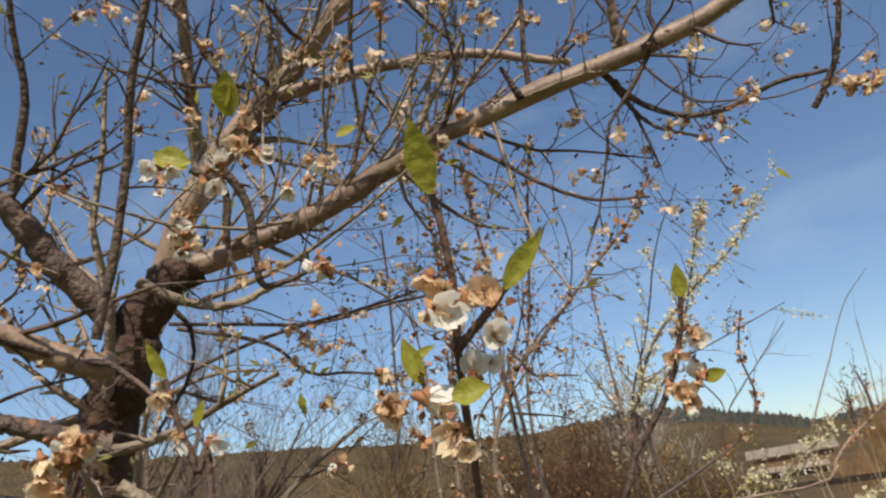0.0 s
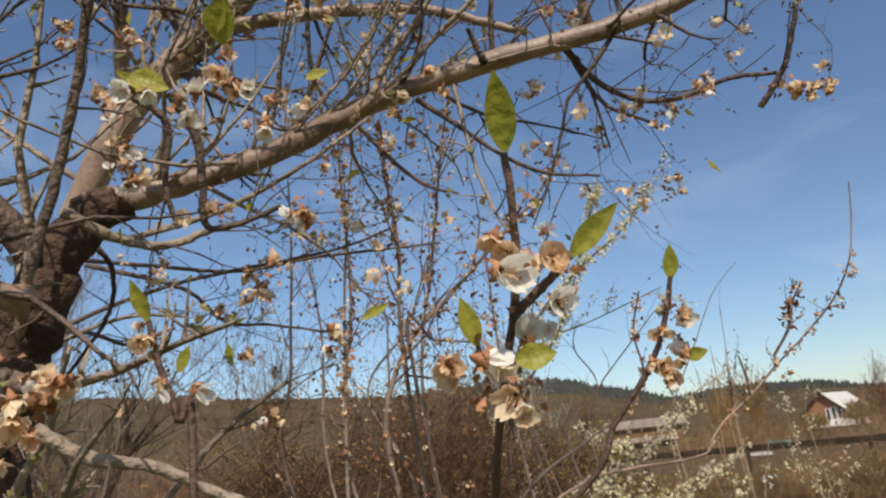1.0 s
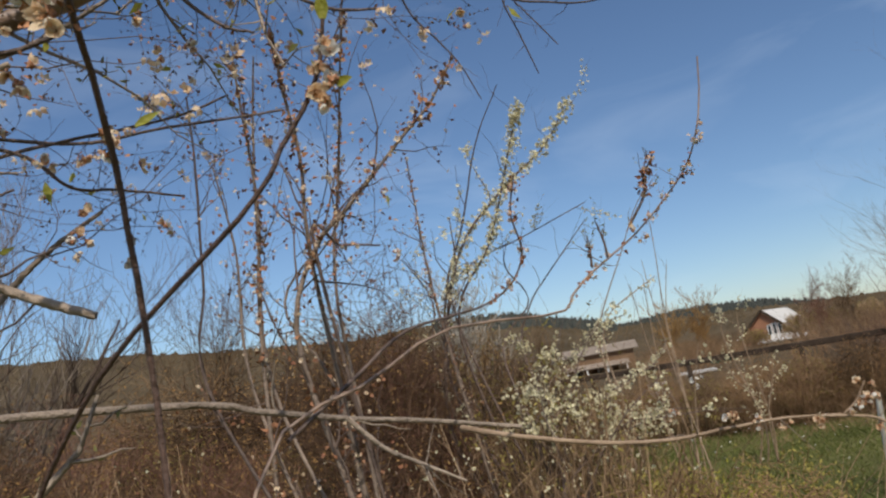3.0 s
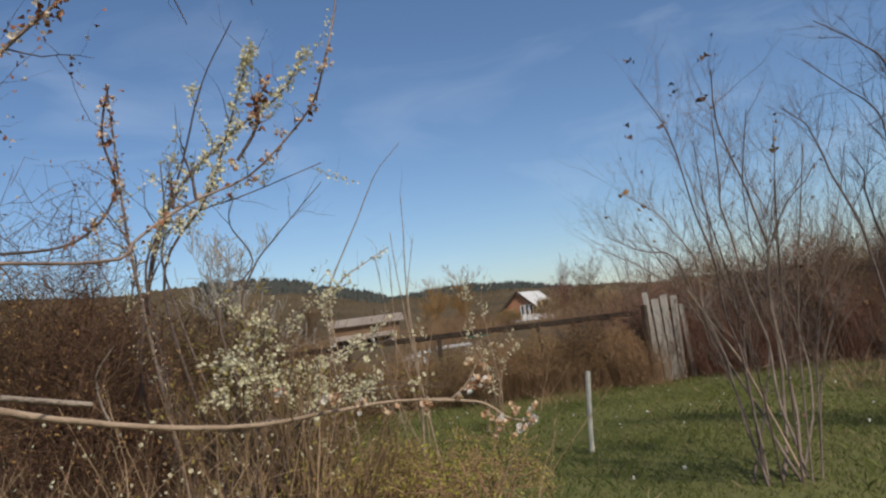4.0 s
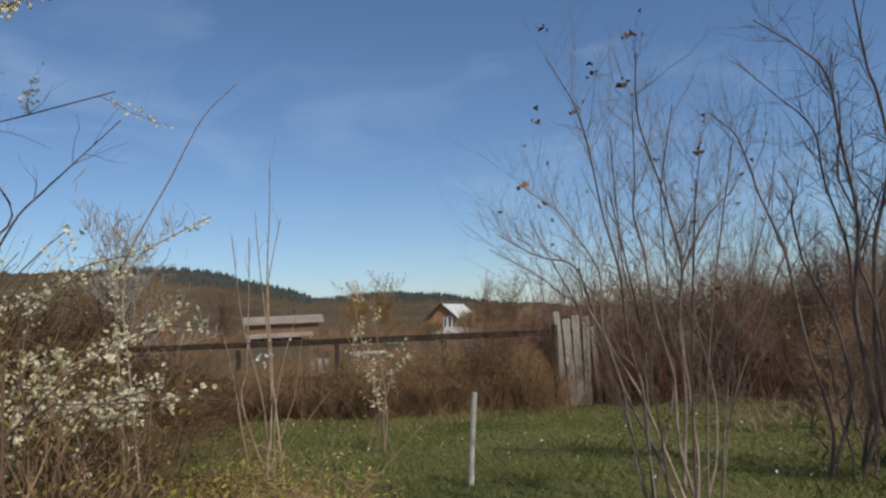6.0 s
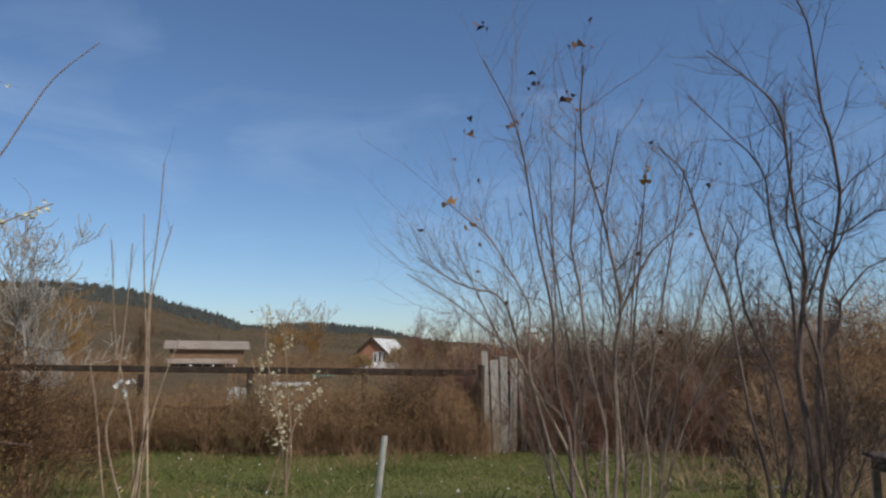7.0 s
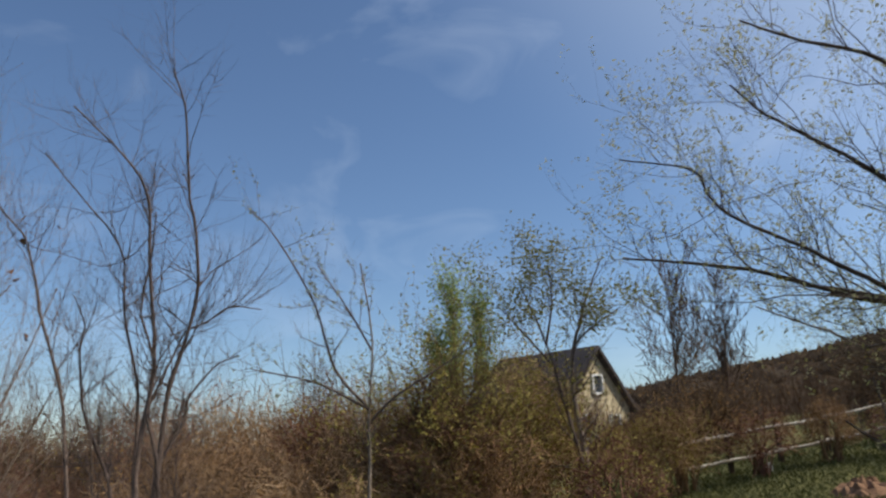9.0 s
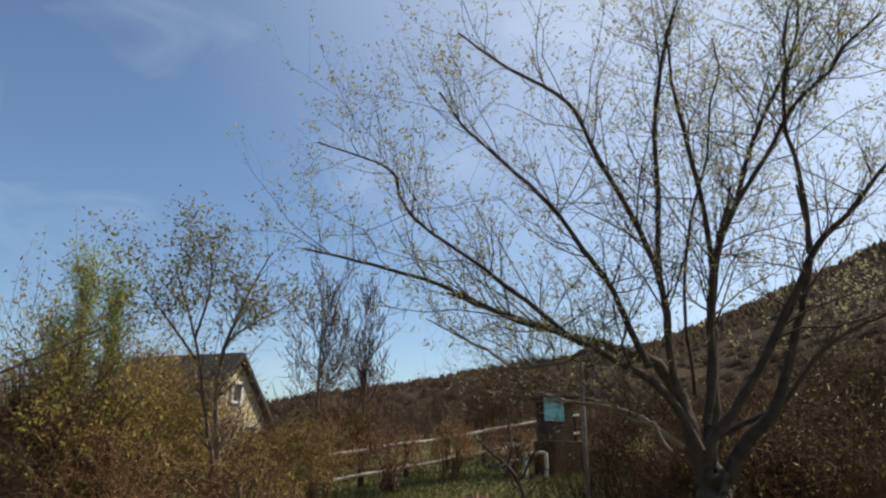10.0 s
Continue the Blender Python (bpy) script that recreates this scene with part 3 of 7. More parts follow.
suckers, sucker_lines = brush("plum_suckers", (-2.6, 0.95), (2.2, 4.8), 1100, (1.0, 1.75), M_TAWNY, "thin tan plum suckers crowding behind the tree", 39, lean=0.24, twigs=4, rad=0.0035, clump=0.5, twig_len=(0.1, 0.35))
brush("dark_canes", (-4.2, -0.1), (2.4, 5.0), 5200, (0.6, 1.2), M_DARKBRUSH, "dark brown tangled canes under the plum shrubs", 410, lean=0.45, twigs=5, rad=0.0026, clump=0.9, twig_len=(0.12, 0.4))
brush("left_suckers", (-4.5, 0.0), (2.4, 5.0), 1100, (0.7, 1.35), M_REDSTEM, "reddish-brown canes under the plum shrubs", 40, lean=0.38, twigs=4, rad=0.003, clump=0.8)
sucker_lines = [l for l in sucker_lines if l[4][0] < 1.25]
pos, _ = spots(sucker_lines, 2, 401, (0.7, 1.0), 0.02)
v, f = scatter(BLOOM, pos, (0.012, 0.022), 402)
tagged(quick_mesh("sucker_blossom", v, f, M_CREAM, smooth=False), "scattered small white blossom on the plum suckers", "blossom", kind="stuff")
pos, _ = spots(sucker_lines, 2, 403, (0.6, 1.0), 0.03)
v, f = scatter(CURLED, pos, (0.008, 0.015), 404)
tagged(quick_mesh("sucker_husks", v, f, M_CALYX, smooth=False), "dry red-brown flower husks on the plum suckers", "blossom", kind="stuff")

# ---- board fence and grey plank panel ----
fence = thing("beam_fence", "long dark weathered beam fence behind the brush", "fence", (10.2, 12.8, float(ground_z(10.2, 12.8))))
FA, FB = np.array([10.2, 12.9]), np.array([1.0, 21.0])
along = (FB - FA) / np.linalg.norm(FB - FA)
fence_len = float(np.linalg.norm(FB - FA))
fturn = math.atan2(along[1], along[0])
rng = random.Random(4)
for k in range(int(fence_len / 2.4) + 1):
    p = FA + along * (k * 2.4)
    bm = bmesh.new()
    box(bm, (p[0], p[1], float(ground_z(*p)) + 0.76), (0.09, 0.09, 1.55), fturn, bevel=0.01)
    part("post", bm, M_DARKWOOD, fence)
bm = bmesh.new()
box(bm, (*(FA + along * fence_len / 2 + np.array([-along[1], along[0]]) * -0.07), 1.235), (fence_len, 0.05, 0.13), fturn, bevel=0.01)
part("top_rail", bm, M_DARKWOOD, fence, "dark top board")
bm = bmesh.new()
box(bm, (*(FA + along * fence_len / 2 + np.array([-along[1], along[0]]) * -0.07), 0.45), (fence_len, 0.04, 0.1), fturn, bevel=0.01)
part("low_rail", bm, M_DARKWOOD, fence, "dark lower rail")

panel = thing("plank_gate", "old grey upright planks of a leaning gate", "gate", (10.1, 12.4, float(ground_z(10.1, 12.4))))
pd = np.array([0.80, -0.60])
for k, (w, h, top) in enumerate(((0.11, 1.86, 0.0), (0.15, 1.70, 0.05), (0.14, 1.76, -0.02), (0.13, 1.72, 0.06), (0.09, 1.52, 0.0))):
    bm = bmesh.new()
    p = np.array([9.89, 12.43]) + pd * (k * 0.165)
    box(bm, (p[0], p[1], float(ground_z(*p)) + h / 2 - 0.03), (w, 0.03, h), math.atan2(pd[1], pd[0]) + rng.uniform(-0.05, 0.05), rng.uniform(-0.05, 0.035), bevel=0.006)
    part("plank", bm, M_PLANK, panel)
bm = bmesh.new()
box(bm, (*(np.array([9.72, 12.38])), 0.55), (0.1, 0.1, 1.7), 0.4, 0.03, bevel=0.01)
part("gate_post", bm, M_DARKWOOD, panel, "dark gate post")
for h in (0.35, 1.25):
    bm = bmesh.new()
    box(bm, (*(np.array([9.89, 12.43]) + pd * 0.34 + np.array([0.6, 0.8]) * 0.04), h), (0.9, 0.035, 0.09), math.atan2(pd[1], pd[0]), bevel=0.005)
    part("batten", bm, M_DARKWOOD, panel)

# thin pale post in the meadow
v, f = tubes(np.array([smooth_line([(4.945, 7.255, -0.14), (4.985, 7.243, 0.4), (5.029, 7.23, 0.845)], 9)]), np.full((1, 9), 0.028), 8)
post = quick_mesh("garden_post", np.vstack([v, [(5.029, 7.23, 0.85)]]), f, M_POST)
tagged(post, "slim pale weathered wooden post standing in the grass", "post")


# ---- far houses ----
def gable_roof(bm, w, d, eave, ridge, over=0.5, thick=0.18):
    """Two roof slabs with ridge along y; w across."""
    for s in (-1, 1):
        run, rise = w / 2 + over, (ridge - eave) * (w / 2 + over) / (w / 2)
        a = math.atan2(rise, run)
        ln = math.hypot(run, rise)
        m = Matrix.Translation((s * run / 2, 0, ridge - rise / 2 + thick / 2)) @ Matrix.Rotation(s * a, 4, "Y") @ Matrix.Diagonal((ln, d + 2 * over, thick, 1))
        bmesh.ops.create_cube(bm, size=1.0, matrix=m)


def gable_wall(w, d, eave, ridge):
    bm = bmesh.new()
    outline = [(-w / 2, 0), (w / 2, 0), (w / 2, eave), (0, ridge), (-w / 2, eave)]
    front = [bm.verts.new((x, -d / 2, z)) for x, z in outline]
    back = [bm.verts.new((x, d / 2, z)) for x, z in outline]
    bm.faces.new(front)
    bm.faces.new(back[::-1])
    for i in range(5):
        j = (i + 1) % 5
        bm.faces.new((front[j], front[i], back[i], back[j]))
    bmesh.ops.recalc_face_normals(bm, faces=bm.faces)
    return bm


def place_part(name, bm, mat, parent, label=""):
    me = bpy.data.meshes.new(name)
    bm.to_mesh(me)
    bm.free()
    me.materials.append(mat)
    ob = new(name, me)
    ob.parent = parent
    if label:
        ob["label"] = label
    return ob


def window(parent, x, y, z, w, h, frame_mat=M_WHITE):
    bm = bmesh.new()
    for sx, sz, bw, bh in ((-w / 2, 0, 0.1, h + 0.1), (w / 2, 0, 0.1, h + 0.1), (0, -h / 2, w, 0.1), (0, h / 2, w, 0.1)):
        box(bm, (x + sx, y - 0.05, z + sz), (bw, 0.14, bh))
    win = place_part("window", bm, frame_mat, parent)
    bm = bmesh.new()
    box(bm, (x, y - 0.01, z), (w, 0.05, h))
    place_part("pane", bm, M_GLASS, win)


def brick_house(place, turn):
    h = thing("brick_house", "small red-brick house with a pale sheet-metal gable roof", "house", place)
    h.rotation_euler = (0, 0, turn)
    bm = gable_wall(8.6, 9.5, 2.1, 6.0)
    bmesh.ops.translate(bm, vec=(0, 0.05, 0), verts=bm.verts)
    place_part("wall", bm, M_BRICK, h)
    bm = bmesh.new()
    gable_roof(bm, 8.6, 9.5, 2.1, 6.0, 0.28, 0.1)
    bmesh.ops.translate(bm, vec=(0, 0.05, 0), verts=bm.verts)
    roof = place_part("roof", bm, M_ROOF, h, "pale sheet-metal roof")
    for s in (-1, 1):
        bm = bmesh.new()
        m = Matrix.Translation((s * 2.25, -5.05, 4.02)) @ Matrix.Rotation(s * math.atan2(3.9, 4.3), 4, "Y") @ Matrix.Diagonal((6.2, 0.1, 0.34, 1))
        bmesh.ops.create_cube(bm, size=1.0, matrix=m)
        place_part("bargeboard", bm, M_DARKWOOD, roof, "dark bargeboard")
    for x in (0.55, 1.3, 2.05):
        window(h, x, -4.72, 3.1, 0.5, 1.5 if x != 1.3 else 1.8)
    bm = bmesh.new()
    m = Matrix.Translation((2.6, -5.7, 1.95)) @ Matrix.Rotation(0.45, 4, "X") @ Matrix.Diagonal((7.2, 2.2, 0.12, 1))
    bmesh.ops.create_cube(bm, size=1.0, matrix=m)
    place_part("porch_roof", bm, M_ROOF, h, "pale porch roof")
    for x in (-0.8, 2.6, 6.0):
        bm = bmesh.new()
        box(bm, (x, -6.5, 0.7), (0.15, 0.15, 1.7))
        place_part("porch_post", bm, M_DARKWOOD, h)
    bm = bmesh.new()
    box(bm, (-4.9, -1.0, 1.3), (1.2, 3.2, 2.6))
    annex = place_part("annex", bm, M_WHITE, h, "white side annex")
    return h


def long_house(place, turn):
    h = thing("timber_house", "low brown timber farmhouse with a long grey roof", "house", place)
    h.rotation_euler = (0, 0, turn)
    bm = bmesh.new()
    box(bm, (0, 0, 1.75), (9.5, 6, 3.9))
    place_part("wall", bm, M_TIMBER, h)
    bm = bmesh.new()
    for s in (-1, 1):
        m = Matrix.Translation((0, s * 1.75, 4.35)) @ Matrix.Rotation(-s * 0.30, 4, "X") @ Matrix.Diagonal((11, 3.75, 0.12, 1))
        bmesh.ops.create_cube(bm, size=1.0, matrix=m)
    place_part("roof", bm, M_ROOF_GREY, h, "grey slate roof")
    bm = bmesh.new()
    m = Matrix.Translation((-0.6, -4.1, 2.25)) @ Matrix.Rotation(0.24, 4, "X") @ Matrix.Diagonal((9, 2.6, 0.10, 1))
    bmesh.ops.create_cube(bm, size=1.0, matrix=m)
    place_part("veranda_roof", bm, M_ROOF_GREY, h, "grey veranda roof")
    for x in (-4.6, -2.0, 0.8, 3.4):
        bm = bmesh.new()
        box(bm, (x, -5.6, 0.8), (0.16, 0.16, 2.0))
        place_part("veranda_post", bm, M_WHITE, h)
    for x in (-3, 0, 3):
        window(h, x, -3.02, 1.6, 1.0, 1.2)
    bm = bmesh.new()
    box(bm, (1.5, 0.8, 5.3), (0.3, 0.3, 1.2))
    place_part("chimney", bm, M_DARKWOOD, h)
    return h


def ochre_house(place, turn):
    h = thing("ochre_house", "ochre plastered house with a dark gable roof", "house", place)
    h.rotation_euler = (0, 0, turn)
    place_part("wall", gable_wall(5.6, 5.6, 2.47, 5.22), M_YELLOWWALL, h)
    bm = bmesh.new()
    gable_roof(bm, 5.6, 5.6, 2.47, 5.22, 0.35)
    place_part("roof", bm, M_ROOF_DARK, h, "dark roof")
    window(h, 0.0, -2.82, 3.52, 0.8, 0.9)
    window(h, -1.2, -2.82, 1.5, 0.9, 1.1)
    window(h, 1.3, -2.82, 1.5, 0.9, 1.1)
    return h


brick_house((56.66, 105.57, -1.85), radians(-49))
long_house((28.5, 104, -1.6), radians(-14))
ochre_house((40.71, 3.52, 0.60), radians(-33.3))
bm = bmesh.new()
shed = thing("green_shed", "small shed painted a dull dark green", "shed", (26.1, 58.3, -2.2))
box(bm, (0, 0, 0.9), (1.7, 1.6, 2.2))
place_part("wall", bm, M_GREEN, shed)
bm = bmesh.new()
m = Matrix.Translation((0, 0, 2.1)) @ Matrix.Rotation(0.12, 4, "X") @ Matrix.Diagonal((1.9, 1.9, 0.08, 1))
bmesh.ops.create_cube(bm, size=1.0, matrix=m)
place_part("roof", bm, M_GREEN, shed)
bm = bmesh.new()
store = thing("grey_store", "low grey outbuilding with a pale flat roof", "shed", (18.55, 45.25, -2.2))
store.rotation_euler = (0, 0, radians(-20))
box(bm, (0, 0, 0.8), (1.9, 2.2, 2.2))
place_part("wall", bm, M_PLANK, store)
bm = bmesh.new()
box(bm, (0, 0, 1.95), (2.3, 2.6, 0.12), bevel=0.02)
place_part("roof", bm, M_ROOF, store, "pale flat roof")


# white hives in the garden beyond the beam fence
for k, (dx, dy) in enumerate(((0.0, 0.0), (0.24, -0.07), (0.50, -0.15))):
    x, y = 10.3 + dx, 30.08 + dy
    g = float(ground_z(x, y))
    hive = thing("beehive", "small white painted wooden beehive beyond the fence", "beehive", (x, y, g), "hives beyond the fence")
    bm = bmesh.new()
    box(bm, (x, y, g + 0.35), (0.2, 0.3, 0.68 + 0.05 * (k % 2)), -0.3, bevel=0.01)
    part("body", bm, M_WHITE, hive)
    bm = bmesh.new()
    box(bm, (x, y, g + 0.70 + 0.05 * (k % 2)), (0.24, 0.36, 0.05), -0.3, bevel=0.01)
    part("lid", bm, M_ROOF, hive)

# ---- rail fence on the bank ----
rails = thing("rail_fence", "two-rail weathered pole fence on the grassy bank", "fence", (17.0, 0.4, float(ground_z(17.0, 0.4))))
RA, RB = np.array([17.0, 0.1]), np.array([20.6, -7.0])
for k in range(8):
    p = RA + (RB - RA) * k / 7
    g = 0.92 + 0.98 * k / 7
    bm = bmesh.new()
    box(bm, (p[0], p[1], (g + 0.55 + float(ground_z(*p)) - 0.2) / 2), (0.09, 0.09, g + 0.55 - float(ground_z(*p)) + 0.2), 0.4, bevel=0.01)
    part("post", bm, M_DARKWOOD, rails)
for lift in (0.02, 0.46):
    for k in range(7):
        a, b = RA + (RB - RA) * k / 7, RA + (RB - RA) * (k + 1) / 7
        ga, gb = 0.92 + 0.98 * k / 7, 0.92 + 0.98 * (k + 1) / 7
        sag = rng.uniform(-0.04, 0.03)
        line = smooth_line([(*(a - 0.06), ga + lift), (*((a + b) / 2 - 0.06), (ga + gb) / 2 + lift + sag), (*(b - 0.06), gb + lift)], 7)
        v, f = tubes(line[None], np.full((1, 7), 0.035), 6)
        quick_mesh("rail", v, f, M_PLANK, rails, "pale weathered pole")

# ---- teal cabin and pole ----
cabin = thing("teal_cabin", "small wooden privy with a teal painted wall", "shed", (19.0, -5.6, float(ground_z(19.0, -5.6))))
bm = bmesh.new()
box(bm, (18.84, -5.60, 1.62), (0.4, 0.78, 2.0), 0.3, bevel=0.01)
part("wall", bm, M_DARKWOOD, cabin)
bm = bmesh.new()
box(bm, (18.560, -5.460, 2.400), (0.03, 0.58, 0.54), 0.3, bevel=0.005)
part("painted_panel", bm, M_TEAL, cabin, "teal painted panel")
bm = bmesh.new()
box(bm, (18.76, -5.61, 2.66), (0.7, 1.0, 0.06), 0.3, 0.1, bevel=0.01)
part("roof", bm, M_ROOF_DARK, cabin, "dark sheet roof")

v, f = tubes(np.array([smooth_line([(13.046, -3.348, float(ground_z(13.046, -3.348)) - 0.05), (13.046, -3.348, 1.804), (12.986, -3.321, 2.771)], 9)]), np.full((1, 9), 0.035), 8)
tagged(quick_mesh("fence_pole", v, f, M_BARK_GREY), "tall thin grey wooden pole beside the tree", "pole")

# low white frame with a dark crate under it, below the cabin
rack = thing("garden_rack", "low rack of whitewashed posts and rail on the bank", "rack", (16.484, -4.282, float(ground_z(16.484, -4.282))))
for x, y, top in ((16.484, -4.282, 1.465), (16.638, -3.927, 1.446)):
    g = float(ground_z(x, y)) - 0.05
    bm = bmesh.new()
    box(bm, (x, y, (g + top) / 2), (0.07, 0.07, top - g), 0.3, bevel=0.008)
    part("post", bm, M_POST, rack)
v, f = tubes(np.array([smooth_line([(16.638, -3.927, 1.446), (16.484, -4.282, 1.465)], 5)]), np.full((1, 5), 0.03), 8)
quick_mesh("rail", v, f, M_POST, rack)
cx, cy = 17.012, -4.798
bm = bmesh.new()
box(bm, (cx, cy, float(ground_z(cx, cy)) + 0.3), (0.6, 0.8, 0.66), 0.3, bevel=0.015)
tagged(part("crate", bm, M_DARKWOOD), "dark wooden crate standing behind the low rack", "crate")
wx, wy = 16.903, -1.451
wg = float(ground_z(wx, wy)) - 0.05
bm = bmesh.new()
box(bm, (wx, wy, (wg + 1.027) / 2), (0.09, 0.09, 1.027 - wg), 0.4, bevel=0.01)
tagged(part("white_post", bm, M_POST), "short white wooden post before the rail fence", "post")

mound_r = np.random.default_rng(5)
mv, mf = [], []
for i in range(9):
    for j in range(24):
        a, r = j * math.pi / 12, i / 8 * 0.6
        x, y = 14.2 + r * math.cos(a), -2.1 + 0.8 * r * math.sin(a)
        mv.append((x, y, float(ground_z(x, y)) - 0.02 + 0.2 * (1 - (i / 8) ** 2) * (1 + 0.25 * mound_r.normal())))
for i in range(8):
    for j in range(24):
        mf.append((i * 24 + j, i * 24 + (j + 1) % 24, (i + 1) * 24 + (j + 1) % 24, (i + 1) * 24 + j))
tagged(solid("earth_heap", mv, mf, M_EARTH, smooth=False), "heap of reddish earth and clods in the grass", "heap", kind="structure")


# ---- garden table with clutter ----
table = thing("garden_table", "rough dark wooden garden table", "table", (8.45, 4.1, float(ground_z(8.45, 4.1))))
ta = math.atan2(3.841 - 4.381, 8.775 - 8.128)
tc = np.array([8.45 + 0.24, 4.11 + 0.29])
for k in range(4):
    p = tc + np.array([-math.sin(ta), math.cos(ta)]) * (-0.24 + 0.16 * k)
    bm = bmesh.new()
    box(bm, (p[0], p[1], 0.735 + 0.004 * (k % 2)), (0.88, 0.15, 0.035), ta, bevel=0.005)
    part("board", bm, M_BARK_PEAR, table)
for sx in (-0.36, 0.36):
    for sy in (-0.24, 0.24):
        p = tc + np.array([math.cos(ta), math.sin(ta)]) * sx + np.array([-math.sin(ta), math.cos(ta)]) * sy
        g = float(ground_z(*p)) - 0.03
        bm = bmesh.new()
        box(bm, (p[0], p[1], (g + 0.715) / 2), (0.055, 0.055, 0.715 - g), ta, bevel=0.006)
        part("leg", bm, M_BARK_GREY, table)
bm = bmesh.new()
box(bm, (tc[0], tc[1], 0.66), (0.78, 0.5, 0.08), ta)
part("apron", bm, M_DARKWOOD, table)


def rag(name, label, centre, size, mat, seed):
    r = np.random.default_rng(seed)
    v, f = [], []
    for i in range(13):
        for j in range(9):
            u, w = i / 12 - 0.5, j / 8 - 0.5
            edge = max(abs(u), abs(w)) * 2
            h = (1 - edge ** 2) * (0.6 + 0.4 * math.sin(u * 9 + seed) * math.cos(w * 7 + seed)) + r.normal(0, 0.05)
            v.append((centre[0] + u * size[0] * math.cos(ta) - w * size[1] * math.sin(ta), centre[1] + u * size[0] * math.sin(ta) + w * size[1] * math.cos(ta), centre[2] + max(h, 0) * size[2]))
    for i in range(12):
        for j in range(8):
            f.append((i * 9 + j, (i + 1) * 9 + j, (i + 1) * 9 + j + 1, i * 9 + j + 1))
    return tagged(solid(name, v, f, mat), label, "cloth")


def on_table(u, w):
    """A place on the table top, u along it and w across it, in metres from its middle."""
    return (tc[0] + u * math.cos(ta) - w * math.sin(ta), tc[1] + u * math.sin(ta) + w * math.cos(ta), 0.757)


rag("rag", "crumpled pale cloth lying on the garden table", on_table(-0.20, 0.02), (0.30, 0.20, 0.06), M_RAG, 1)
rag("sack", "folded grey-green plastic sack on the garden table", on_table(0.02, -0.05), (0.34, 0.24, 0.12), M_SACK, 2)
rag("paper_bag", "crumpled cream paper bag at the table's edge", on_table(0.22, -0.08), (0.16, 0.14, 0.11), M_CREAMBAG, 3)


def turned(name, label, category, at_place, rings, m):
    """A small round vessel from (height, radius) rings."""
    line = np.array([[(at_place[0], at_place[1], at_place[2] + h) for h, _ in rings]])
    v, f = tubes(line, np.array([[r for _, r in rings]]), 14)
    return tagged(quick_mesh(name, v, f, m), label, category)


jar = turned("jar", "small grey tin jar with a dark lid on the garden table", "jar", on_table(-0.03, 0.10), ((0.0, 0.001), (0.0, 0.05), (0.13, 0.055), (0.15, 0.045), (0.15, 0.05), (0.18, 0.05), (0.18, 0.001)), M_SACK)
pot = turned("flower_pot", "dark round flower pot standing on the garden table", "pot", on_table(0.30, 0.13), ((0.0, 0.001), (0.0, 0.08), (0.13, 0.11), (0.13, 0.125), (0.16, 0.125), (0.16, 0.10), (0.10, 0.09), (0.10, 0.001)), M_ROOF_DARK)

# ---- bare trees across the meadow ----
def finish_tree(tree, limbs, mat, levels, twig_name="twig_mass", seed=1, sides=4, span=(0.25, 0.98), wobble=0.2, singles=0):
    """Grows the finer wood on a tree's limbs: the stoutest shoots singly, the rest as one part. Returns the lines."""
    ls, rs = [l for l, r in limbs], [r for l, r in limbs]
    allv, allf, base = [], [], 0
    last = (ls, rs)
    every = []
    for k, (per, length, spread, up, thick) in enumerate(levels):
        nl, nr = sprout(last[0], last[1], per, length, spread, up, thick, m=6 if k == 0 else 5, seed=seed + k, span=span if k == 0 else (0.25, 0.98), rmax=0.02, wobble=wobble)
        rest = np.ones(len(nl), bool)
        if k == 0 and singles:
            size = np.linalg.norm(nl[:, -1] - nl[:, 0], axis=1) * nr[:, 0]
            for q in np.argsort(-size)[:singles]:
                v, f = tubes(nl[q:q + 1], nr[q:q + 1], sides)
                quick_mesh("branch", v, f, mat, tree)
                rest[q] = False
        v, f = tubes(nl[rest], nr[rest], sides if k == 0 else 3)
        allv.append(v)
        allf.append(f + base)
        base += len(v)
        last = (nl, nr)
        every.append(nl)
    quick_mesh(twig_name, np.vstack(allv), np.vstack(allf), mat, tree)["kind"] = "stuff"
    return every


def leaves_on(name, tree, lines, per, size, mat, shape, seed, label="", jitter=0.01, span=(0.3, 1.0)):
    pos, _ = spots(lines, per, seed, span, jitter)
    v, f = scatter(shape, pos, size, seed)
    ob = quick_mesh(name, v, f, mat, tree, label, smooth=False)
    ob["kind"] = "stuff"
    return ob


hazel = thing("hazel", "many-stemmed bare hazel with a few dead leaves", "tree", (5.1, 4.55, float(ground_z(5.1, 4.55))))
L = []
root = [(5.05, 4.62), (5.2, 4.5), (5.0, 4.75), (5.12, 4.45), (4.9, 4.6), (5.3, 4.65), (4.85, 4.75)]
def up_from(k, pts):
    x, y = root[k % len(root)]
    return [(x, y, float(ground_z(x, y)) - 0.05)] + pts
L.append(limb("stem", up_from(0, [(5.525, 4.820, 0.719), (5.554, 4.895, 1.571), (5.524, 4.884, 2.096), (5.439, 4.881, 2.506), (5.220, 4.885, 3.077), (5.151, 4.738, 3.489)]), 0.016, 0.005, M_BARK_HAZEL, hazel, kink=0.028))
L.append(limb("stem", up_from(1, [(5.363, 4.850, 0.767), (5.357, 4.945, 1.421), (5.282, 4.981, 2.074), (5.246, 4.931, 2.477), (5.169, 4.803, 3.048)]), 0.014, 0.004, M_BARK_HAZEL, hazel, kink=0.028))
